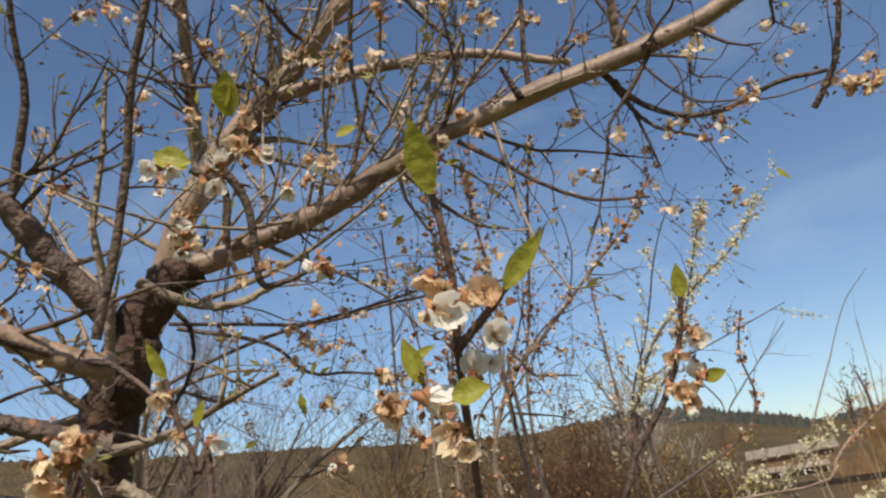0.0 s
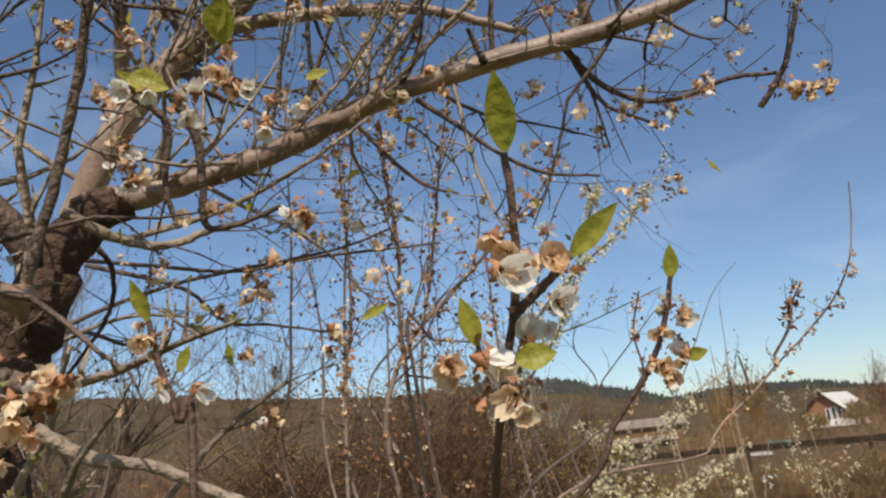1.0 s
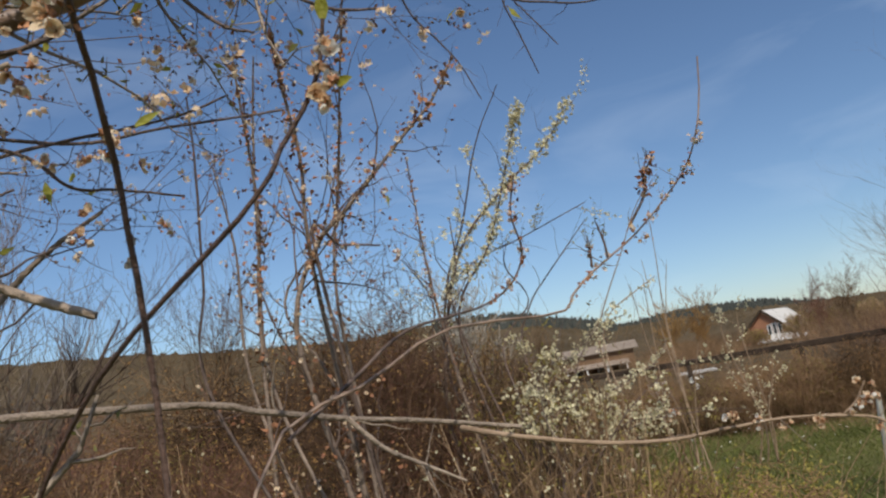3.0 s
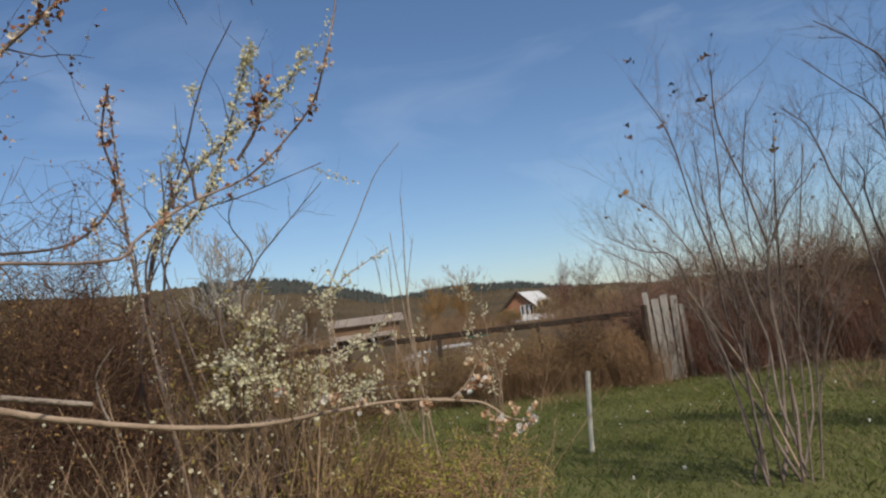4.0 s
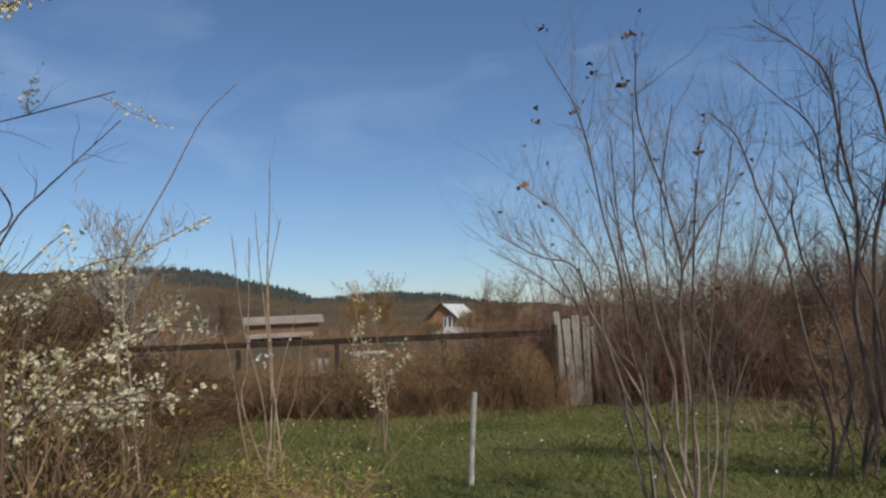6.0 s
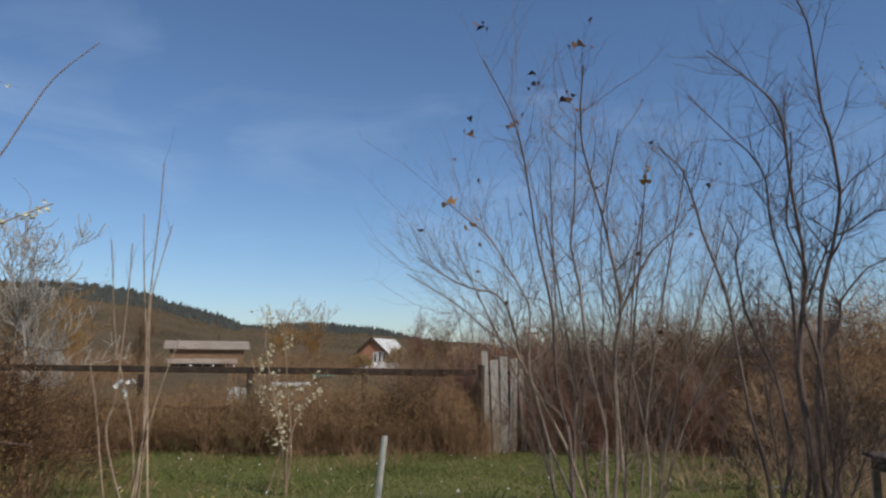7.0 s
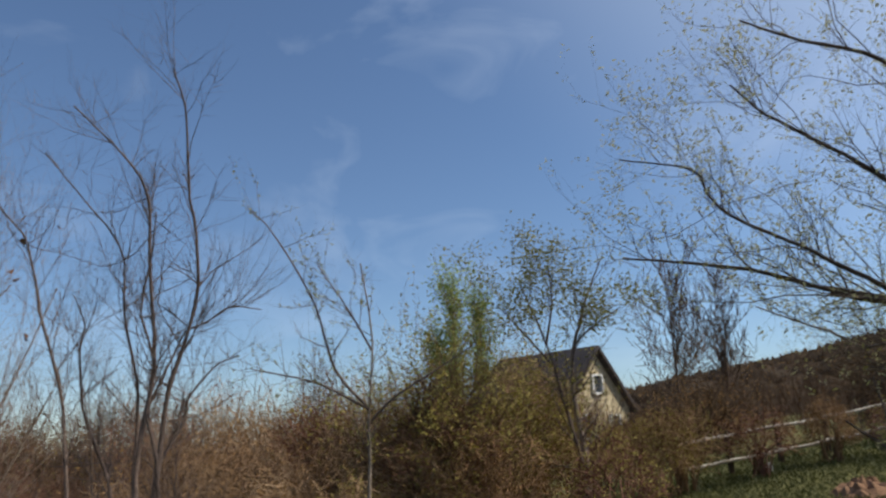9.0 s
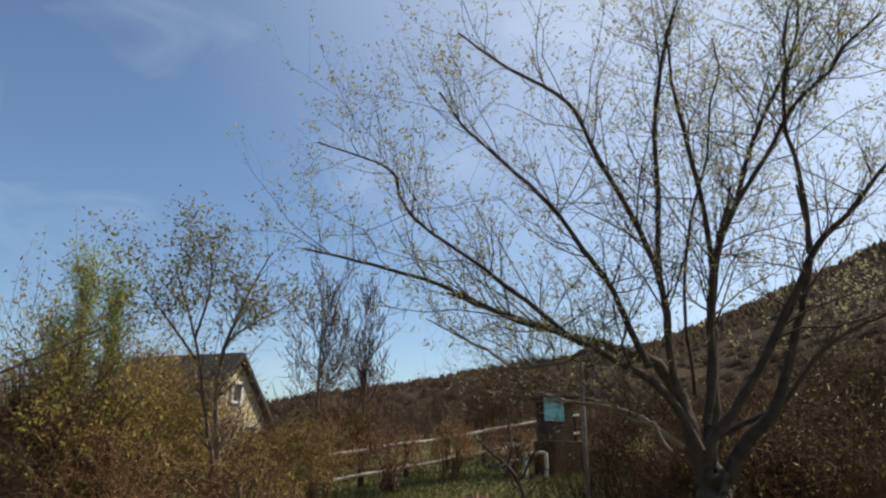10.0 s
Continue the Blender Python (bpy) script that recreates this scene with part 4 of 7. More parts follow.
L.append(limb("stem", up_from(2, [(5.041, 4.772, 0.939), (4.984, 4.877, 1.424), (4.915, 4.906, 2.031), (4.786, 4.886, 2.601), (4.629, 4.843, 3.045), (4.401, 4.826, 3.415)]), 0.012, 0.003, M_BARK_DARK, hazel, kink=0.028))
L.append(limb("stem", up_from(3, [(5.102, 4.956, 0.781), (4.976, 5.145, 1.516), (4.790, 5.263, 1.963), (4.584, 5.392, 2.052), (4.312, 5.533, 2.200)]), 0.013, 0.003, M_BARK_HAZEL, hazel, kink=0.028))
L.append(limb("stem", up_from(4, [(4.853, 4.798, 0.921), (4.793, 4.905, 1.684), (4.608, 4.988, 2.202), (4.326, 5.116, 2.483)]), 0.010, 0.003, M_BARK_HAZEL, hazel, kink=0.028))
L.append(limb("stem", up_from(5, [(5.576, 4.925, 0.770), (5.626, 4.965, 1.571), (5.696, 4.860, 2.035), (5.833, 4.636, 2.392), (5.888, 4.536, 2.510)]), 0.012, 0.003, M_BARK_HAZEL, hazel, kink=0.028))
L.append(limb("stem", up_from(6, [(5.631, 5.178, 0.881), (5.699, 5.171, 1.726), (5.651, 5.116, 2.444), (5.634, 4.870, 3.190)]), 0.010, 0.003, M_BARK_DARK, hazel, kink=0.028))
L.append(limb("stem", up_from(4, [(5.086, 4.882, 1.022), (4.985, 5.003, 1.351), (4.610, 5.278, 1.809), (4.255, 5.470, 2.052)]), 0.009, 0.003, M_BARK_HAZEL, hazel, kink=0.028))
L.append(limb("stem", up_from(2, [(5.472, 5.213, 1.037), (5.402, 5.309, 1.712), (5.326, 5.284, 2.407), (5.236, 5.177, 3.015)]), 0.010, 0.003, M_BARK_DARK, hazel, kink=0.028))
L.append(limb("stem", up_from(5, [(5.928, 5.003, 0.800), (5.918, 5.095, 1.575), (5.918, 4.979, 2.474), (5.879, 4.861, 2.958)]), 0.010, 0.003, M_BARK_HAZEL, hazel, kink=0.028))
rz = np.random.default_rng(45)
for k in range(6):
    a, s0 = rz.uniform(0, 6.28), rz.uniform(0.25, 1.0)
    hh = rz.uniform(1.7, 3.0) * (1.1 - 0.35 * s0)
    bx, by = 5.15 + 0.22 * math.cos(a), 4.6 + 0.22 * math.sin(a)
    tx, ty = 5.15 + (0.3 + 0.8 * s0) * math.cos(a), 4.65 + (0.3 + 0.8 * s0) * math.sin(a)
    g = float(ground_z(bx, by)) - 0.05
    L.append(limb("stem", [(bx, by, g), (bx * 0.7 + tx * 0.3, by * 0.7 + ty * 0.3, g + hh * 0.5), (tx, ty, g + hh)], 0.009, 0.003, M_BARK_HAZEL if k % 3 else M_BARK_DARK, hazel))
broken = limb("snag", up_from(1, [(5.103, 4.837, 0.862), (4.999, 4.980, 1.217), (4.842, 5.122, 1.617)]), 0.012, 0.008, M_STEM, hazel, "broken pale stem")
tw = finish_tree(hazel, L, M_BARK_HAZEL, [(30, (0.2, 0.8), 0.5, 0.55, 0.42), (9, (0.06, 0.34), 0.6, 0.4, 0.65)], seed=41, span=(0.35, 0.98), wobble=0.17, singles=220)
leaves_on("dead_foliage", hazel, [l[-2:] for l in tw[0][::11]], 1, (0.03, 0.055), M_DEADLEAF, CURLED, 43, "curled dark dead leaves", span=(0.9, 1.0))
rng_h = np.random.default_rng(44)
for k, (p, m) in enumerate((((4.323, 4.736, 3.547), M_DEADLEAF),
                            ((4.287, 5.024, 2.463), M_RUSTLEAF),
                            ((4.472, 4.991, 2.354), M_RUSTLEAF),
                            ((4.808, 4.835, 3.335), M_DEADLEAF),
                            ((5.003, 4.720, 3.237), M_DEADLEAF),
                            ((4.991, 4.576, 3.510), M_DEADLEAF),
                            ((4.761, 4.987, 3.096), M_DEADLEAF),
                            ((4.508, 5.181, 3.060), M_DEADLEAF),
                            ((5.608, 4.614, 2.780), M_RUSTLEAF))):
    for q in np.array(p) + rng_h.normal(0, 0.03, (4, 3)):
        v, f = scatter(CURLED, q[None], (0.04, 0.08), int(1000 * abs(q.sum())))
        quick_mesh("dead_leaf", v, f, m, hazel, smooth=False)

alder = thing("bare_alder", "slim bare dark tree with upswept stems", "tree", (7.6, 4.8, float(ground_z(7.6, 4.8))))
root = [(7.5, 4.9), (7.75, 4.65), (7.3, 5.05)]
L = []
L.append(limb("stem", up_from(0, [(7.556, 4.775, 0.629), (7.610, 4.812, 1.655), (7.579, 4.742, 2.439), (7.385, 4.756, 3.218), (7.203, 4.758, 3.709), (6.846, 5.020, 4.084)]), 0.026, 0.005, M_BARK_DARK, alder, kink=0.034))
L.append(limb("stem", up_from(1, [(7.593, 4.725, 0.675), (7.663, 4.717, 1.704), (7.663, 4.579, 2.487), (7.522, 4.435, 3.354), (7.265, 4.397, 4.037), (7.048, 4.381, 4.460)]), 0.025, 0.005, M_BARK_DARK, alder, kink=0.034))
L.append(limb("stem", up_from(0, [(7.658, 4.873, 0.936), (7.658, 4.896, 2.004), (7.505, 4.978, 2.703), (7.308, 5.032, 3.293), (6.929, 5.290, 3.782)]), 0.018, 0.004, M_BARK_DARK, alder, kink=0.034))
L.append(limb("stem", up_from(2, [(7.216, 4.957, 0.698), (7.131, 5.166, 1.885), (6.968, 5.237, 2.646), (6.789, 5.320, 3.065), (6.636, 5.387, 3.336)]), 0.018, 0.004, M_BARK_DARK, alder, kink=0.034))
L.append(limb("stem", up_from(1, [(7.781, 4.860, 0.927), (7.857, 4.781, 1.709), (7.935, 4.588, 2.111), (8.041, 4.297, 2.410)]), 0.020, 0.004, M_BARK_DARK, alder, kink=0.034))
L.append(limb("branch", [(7.6, 4.78, 2.0)] + [(7.744, 4.652, 2.452), (7.837, 4.416, 2.623), (7.983, 4.045, 2.747)], 0.010, 0.004, M_BARK_DARK, alder, kink=0.034))
L.append(limb("stem", up_from(2, [(7.679, 5.029, 0.925), (7.593, 5.213, 1.707), (7.458, 5.312, 2.415), (7.387, 5.298, 2.820)]), 0.020, 0.004, M_BARK_DARK, alder, kink=0.034))
L.append(limb("stem", up_from(1, [(7.571, 4.679, 1.417), (7.506, 4.747, 2.086), (7.400, 4.738, 2.763), (7.282, 4.608, 3.423)]), 0.018, 0.004, M_BARK_DARK, alder, kink=0.034))
for k in range(9):
    a, hh = rz.uniform(0, 6.28), rz.uniform(0.9, 2.1)
    bx, by = 7.55 + 0.3 * math.cos(a), 4.85 + 0.3 * math.sin(a)
    tx, ty = 7.5 + 0.55 * math.cos(a), 4.9 + 0.55 * math.sin(a)
    g = float(ground_z(bx, by)) - 0.05
    L.append(limb("stem", [(bx, by, g), (bx * 0.6 + tx * 0.4, by * 0.6 + ty * 0.4, g + hh * 0.5), (tx, ty, g + hh)], 0.011, 0.003, M_BARK_DARK, alder, kink=0.03))
finish_tree(alder, L, M_BARK_DARK, [(30, (0.2, 0.85), 0.55, 0.5, 0.40), (9, (0.08, 0.36), 0.65, 0.35, 0.65)], seed=51, span=(0.35, 0.98), wobble=0.17, singles=220)

sapling = thing("budding_cherry", "thin young cherry with small opening buds", "tree", (10.2, 3.9, float(ground_z(10.2, 3.9))))
root = [(10.2, 3.85)]
L = []
L.append(limb("trunk", up_from(0, [(10.289, 3.936, 0.438), (10.366, 3.920, 1.389), (10.356, 3.915, 2.009), (10.298, 3.846, 2.763), (10.115, 3.909, 3.584)]), 0.025, 0.007, M_BARK_GREY, sapling))
L.append(limb("branch", [(10.356, 3.915, 2.009), (10.166, 4.441, 2.303), (9.889, 5.081, 2.476)], 0.018, 0.005, M_BARK_DARK, sapling))
L.append(limb("branch", [(10.356, 3.915, 2.009), (10.214, 4.253, 2.459), (10.041, 4.427, 3.171), (9.730, 4.758, 3.887), (9.558, 4.957, 4.148)], 0.018, 0.005, M_BARK_DARK, sapling))
L.append(limb("branch", [(10.368, 3.894, 1.884), (10.423, 3.636, 2.130), (10.486, 3.281, 2.337), (10.542, 2.758, 2.647)], 0.018, 0.005, M_BARK_DARK, sapling))
L.append(limb("branch", [(10.313, 3.857, 2.638), (10.174, 4.080, 3.091), (9.955, 4.378, 3.614)], 0.014, 0.004, M_BARK_DARK, sapling))
tw = finish_tree(sapling, L, M_BARK_DARK, [(15, (0.25, 0.8), 0.55, 0.4, 0.45), (5, (0.1, 0.35), 0.6, 0.3, 0.6)], seed=61, singles=60)
leaves_on("bud_mass", sapling, tw[0], 14, (0.025, 0.055), M_BUDLEAF, LEAFLET, 62, "small opening buds", 0.015)

birch = thing("young_birch", "slender young birch with tiny new leaves", "tree", (13.3, 1.8, float(ground_z(13.3, 1.8))))
root = [(13.3, 1.8)]
L = []
L.append(limb("trunk", up_from(0, [(13.555, 1.670, 1.017), (13.523, 1.775, 2.492), (13.389, 1.521, 3.440), (13.222, 1.196, 4.138)]), 0.05, 0.008, M_BARK_GREY, birch))
L.append(limb("trunk", up_from(0, [(13.461, 1.729, 1.161), (13.458, 1.881, 1.936), (13.361, 2.102, 2.949), (13.168, 2.421, 3.881)]), 0.04, 0.008, M_BARK_DARK, birch))
L.append(limb("branch", [(13.424, 1.774, 2.483), (13.367, 1.636, 2.968), (13.272, 0.999, 3.405)], 0.02, 0.006, M_BARK_DARK, birch))
L.append(limb("branch", [(13.400, 2.044, 2.658), (13.311, 2.434, 3.152), (13.205, 2.775, 3.563)], 0.02, 0.006, M_BARK_DARK, birch))
L.append(limb("branch", [(13.361, 2.102, 2.949), (13.264, 1.969, 3.546), (13.156, 1.970, 4.026)], 0.02, 0.006, M_BARK_DARK, birch))
tw = finish_tree(birch, L, M_BARK_DARK, [(22, (0.35, 1.2), 0.6, 0.35, 0.4), (6, (0.15, 0.45), 0.6, 0.3, 0.6)], seed=71, singles=60)
leaves_on("foliage", birch, [l for k, l in enumerate(tw[1]) if l[0][2] > 3.1 or k % 7 == 0], 10, (0.04, 0.085), M_BUDLEAF, LEAFLET, 72, "tiny olive-green new leaves", 0.06)

pear = thing("pear_tree", "spreading old pear tree just coming into leaf", "tree", (8.62, -2.3, float(ground_z(8.62, -2.3))))
root = [(8.76, -2.31)]
L = []
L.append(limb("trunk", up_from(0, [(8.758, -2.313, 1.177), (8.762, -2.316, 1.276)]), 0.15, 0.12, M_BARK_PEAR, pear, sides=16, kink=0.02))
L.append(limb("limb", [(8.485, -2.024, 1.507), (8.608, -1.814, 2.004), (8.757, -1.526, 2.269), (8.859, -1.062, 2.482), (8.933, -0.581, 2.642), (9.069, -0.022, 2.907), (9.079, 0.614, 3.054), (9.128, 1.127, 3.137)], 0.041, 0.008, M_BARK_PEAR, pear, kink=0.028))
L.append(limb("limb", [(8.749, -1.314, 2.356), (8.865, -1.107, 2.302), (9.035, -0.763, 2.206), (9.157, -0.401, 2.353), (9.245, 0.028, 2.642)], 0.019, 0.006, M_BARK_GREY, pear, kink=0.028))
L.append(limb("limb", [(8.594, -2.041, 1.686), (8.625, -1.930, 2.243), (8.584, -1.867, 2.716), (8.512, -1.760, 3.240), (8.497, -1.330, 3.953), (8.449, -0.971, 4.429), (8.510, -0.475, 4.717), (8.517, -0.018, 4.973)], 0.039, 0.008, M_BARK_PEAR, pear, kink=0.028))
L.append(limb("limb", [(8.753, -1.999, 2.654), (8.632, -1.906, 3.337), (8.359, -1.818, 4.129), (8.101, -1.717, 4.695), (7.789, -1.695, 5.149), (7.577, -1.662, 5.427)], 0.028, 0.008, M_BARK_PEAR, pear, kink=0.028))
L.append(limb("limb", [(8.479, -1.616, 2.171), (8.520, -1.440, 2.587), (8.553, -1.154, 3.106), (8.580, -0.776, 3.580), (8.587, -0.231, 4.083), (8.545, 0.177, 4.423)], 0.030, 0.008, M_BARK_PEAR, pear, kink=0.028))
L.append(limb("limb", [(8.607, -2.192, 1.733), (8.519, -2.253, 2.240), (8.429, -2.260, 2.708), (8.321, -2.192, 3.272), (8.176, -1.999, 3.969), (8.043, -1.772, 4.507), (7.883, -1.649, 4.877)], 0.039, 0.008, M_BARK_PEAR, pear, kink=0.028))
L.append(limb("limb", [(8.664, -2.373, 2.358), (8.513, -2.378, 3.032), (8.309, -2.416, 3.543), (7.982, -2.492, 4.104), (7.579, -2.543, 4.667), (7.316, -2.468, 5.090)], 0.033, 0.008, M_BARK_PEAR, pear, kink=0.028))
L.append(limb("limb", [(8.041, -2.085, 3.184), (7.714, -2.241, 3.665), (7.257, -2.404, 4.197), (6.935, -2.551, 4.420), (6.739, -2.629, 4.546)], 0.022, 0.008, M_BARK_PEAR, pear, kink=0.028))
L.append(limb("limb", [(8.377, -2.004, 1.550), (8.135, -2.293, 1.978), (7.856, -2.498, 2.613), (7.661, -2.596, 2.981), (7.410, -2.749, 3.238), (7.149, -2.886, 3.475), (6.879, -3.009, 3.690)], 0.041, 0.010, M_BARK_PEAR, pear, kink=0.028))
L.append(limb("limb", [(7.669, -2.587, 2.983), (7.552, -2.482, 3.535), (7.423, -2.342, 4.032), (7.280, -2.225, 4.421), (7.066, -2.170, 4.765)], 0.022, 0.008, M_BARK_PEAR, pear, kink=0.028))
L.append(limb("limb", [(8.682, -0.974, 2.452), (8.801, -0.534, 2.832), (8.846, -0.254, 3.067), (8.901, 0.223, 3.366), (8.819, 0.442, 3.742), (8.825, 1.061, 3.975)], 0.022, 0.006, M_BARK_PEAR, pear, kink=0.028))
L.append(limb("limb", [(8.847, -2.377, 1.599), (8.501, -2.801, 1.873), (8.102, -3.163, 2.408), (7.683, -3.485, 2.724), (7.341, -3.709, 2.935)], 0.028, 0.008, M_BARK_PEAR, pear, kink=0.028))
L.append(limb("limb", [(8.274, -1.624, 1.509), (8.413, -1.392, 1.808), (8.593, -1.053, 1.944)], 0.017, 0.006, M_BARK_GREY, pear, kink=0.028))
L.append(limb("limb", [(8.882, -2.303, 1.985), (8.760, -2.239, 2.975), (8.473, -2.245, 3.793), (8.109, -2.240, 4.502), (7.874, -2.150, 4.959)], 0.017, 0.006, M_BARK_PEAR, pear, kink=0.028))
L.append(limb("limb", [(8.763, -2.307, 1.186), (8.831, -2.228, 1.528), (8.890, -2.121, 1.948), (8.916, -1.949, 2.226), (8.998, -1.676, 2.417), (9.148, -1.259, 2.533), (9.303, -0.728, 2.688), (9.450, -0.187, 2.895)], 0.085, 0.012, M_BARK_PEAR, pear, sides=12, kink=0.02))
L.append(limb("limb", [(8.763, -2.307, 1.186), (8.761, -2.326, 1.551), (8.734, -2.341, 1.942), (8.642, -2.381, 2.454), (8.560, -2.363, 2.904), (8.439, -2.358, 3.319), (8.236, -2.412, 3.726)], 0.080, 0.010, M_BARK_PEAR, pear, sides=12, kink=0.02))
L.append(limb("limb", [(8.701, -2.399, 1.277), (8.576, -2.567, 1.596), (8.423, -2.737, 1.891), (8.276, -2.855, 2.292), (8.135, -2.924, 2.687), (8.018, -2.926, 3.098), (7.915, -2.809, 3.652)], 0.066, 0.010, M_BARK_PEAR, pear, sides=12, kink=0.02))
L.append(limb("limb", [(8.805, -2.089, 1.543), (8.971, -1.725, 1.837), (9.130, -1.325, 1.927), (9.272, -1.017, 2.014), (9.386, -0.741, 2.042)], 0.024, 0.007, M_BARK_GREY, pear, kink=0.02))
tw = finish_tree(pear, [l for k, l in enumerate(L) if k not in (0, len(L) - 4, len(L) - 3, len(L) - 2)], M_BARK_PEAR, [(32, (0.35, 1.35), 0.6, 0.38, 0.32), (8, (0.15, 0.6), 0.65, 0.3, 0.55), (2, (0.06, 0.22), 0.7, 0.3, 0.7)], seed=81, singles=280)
leaves_on("foliage", pear, [l for k, l in enumerate(tw[2]) if l[0][2] > 2.35 or k % 6 == 0], 4, (0.024, 0.048), M_PEARLEAF, LEAFLET, 82, "small yellow-green opening leaves", 0.012)
leaves_on("low_foliage", pear, [l for l in tw[1] if l[0][2] < 2.6][::4], 1, (0.03, 0.06), M_BUDLEAF, LEAFLET, 83, "", 0.03)


sap = thing("bare_sapling", "small dark leafless sapling before the bank", "tree", (11.557, -1.777, float(ground_z(11.557, -1.777))))
root = [(11.557, -1.777)]
L = []
L.append(limb("trunk", up_from(0, [(11.573, -1.751, 1.054), (11.666, -1.548, 1.371), (11.780, -1.238, 1.665)]), 0.035, 0.010, M_BARK_PEAR, sap, kink=0.015))
L.append(limb("branch", [(11.641, -1.607, 1.275), (11.719, -1.687, 1.697), (11.831, -1.632, 2.105)], 0.020, 0.006, M_BARK_PEAR, sap, kink=0.015))
L.append(limb("branch", [(11.601, -1.694, 1.148), (11.423, -1.882, 1.500), (11.233, -2.056, 1.689)], 0.016, 0.005, M_BARK_PEAR, sap, kink=0.015))
finish_tree(sap, L, M_BARK_PEAR, [(9, (0.15, 0.6), 0.6, 0.4, 0.45), (4, (0.08, 0.3), 0.6, 0.3, 0.6)], seed=64, singles=20)

# ---- bushes and tall stems ----
def leafy_bush(name, label, centre, radius, height, n, mat, seed, leaf=(0.03, 0.07), stem=M_BRUSH, per=5, category="bush"):
    rng = np.random.default_rng(seed)
    g = float(ground_z(*centre))
    b = thing(name, label, category, (*centre, g))
    a, s = rng.uniform(0, 6.28, n), rng.uniform(0.1, 1, n) ** 0.6
    tip = np.stack([centre[0] + radius * s * np.cos(a), centre[1] + radius * s * np.sin(a), g + height * (1 - 0.45 * s ** 2) * rng.uniform(0.6, 1.05, n)], -1)
    foot = np.stack([centre[0] + 0.3 * radius * rng.normal(0, 0.5, n), centre[1] + 0.3 * radius * rng.normal(0, 0.5, n), np.full(n, g - 0.03)], -1)
    u = np.linspace(0, 1, 6)
    line = foot[:, None] + (tip - foot)[:, None] * u[None, :, None]
    line[:, :, :2] -= ((tip - foot)[:, None, :2] * (0.35 * np.sin(u * 3.14))[None, :, None])
    line += rng.normal(0, 0.02 * height, line.shape) * u[None, :, None]
    r = np.linspace(0.012, 0.003, 6)[None] * rng.uniform(0.6, 1.3, n)[:, None] * (height / 2)
    tl, tr = sprout(line, r, 6, (0.12 * height, 0.35 * height), 0.7, 0.4, 0.5, seed=seed)
    v, f = tubes(np.concatenate([line[:, ::1][:, :5], tl]), np.concatenate([r[:, :5], tr]), 3)
    quick_mesh("stem_mass", v, f, stem, b)["kind"] = "stuff"
    if per:
        leaves_on("foliage", b, tl, per, leaf, mat, LEAFLET, seed + 1, "", 0.04)
    return b


leafy_bush("olive_bush", "big rounded bush with olive-yellow young leaves", (13.2, 3.6), 2.0, 3.3, 260, M_OLIVE, 91, (0.04, 0.08), per=10)
leafy_bush("olive_bush", "olive-green bush just breaking into leaf", (15.4, 2.9), 1.3, 2.7, 190, M_OLIVE, 92, (0.04, 0.08), per=9)
leafy_bush("brown_bush", "dense brown bush with rusty twigs", (13.4, 5.6), 1.7, 2.2, 120, M_RUSTLEAF, 93, (0.03, 0.06), M_TAWNY, per=3)
leafy_bush("brown_bush", "dense brown bush with rusty twigs", (12.0, 7.4), 1.5, 2.0, 110, M_RUSTLEAF, 94, (0.03, 0.06), M_HEDGE, per=2)
# dark bushes below the pear: their stem colour includes the shade there
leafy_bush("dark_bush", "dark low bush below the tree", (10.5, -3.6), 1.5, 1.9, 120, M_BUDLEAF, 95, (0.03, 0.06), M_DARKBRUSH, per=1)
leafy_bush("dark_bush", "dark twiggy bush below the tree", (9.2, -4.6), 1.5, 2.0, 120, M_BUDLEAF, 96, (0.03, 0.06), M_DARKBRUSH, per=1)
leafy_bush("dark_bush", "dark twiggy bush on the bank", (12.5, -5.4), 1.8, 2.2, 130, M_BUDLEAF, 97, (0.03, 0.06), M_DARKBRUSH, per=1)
leafy_bush("bank_bush", "brown thorny bush on the bank", (22.0, -1.2), 2.4, 2.4, 150, M_RUSTLEAF, 98, (0.04, 0.08), per=2)
leafy_bush("bank_bush", "brown thorny bush on the bank", (24.5, -6.5), 3.0, 2.8, 170, M_RUSTLEAF, 99, (0.04, 0.08), per=1)

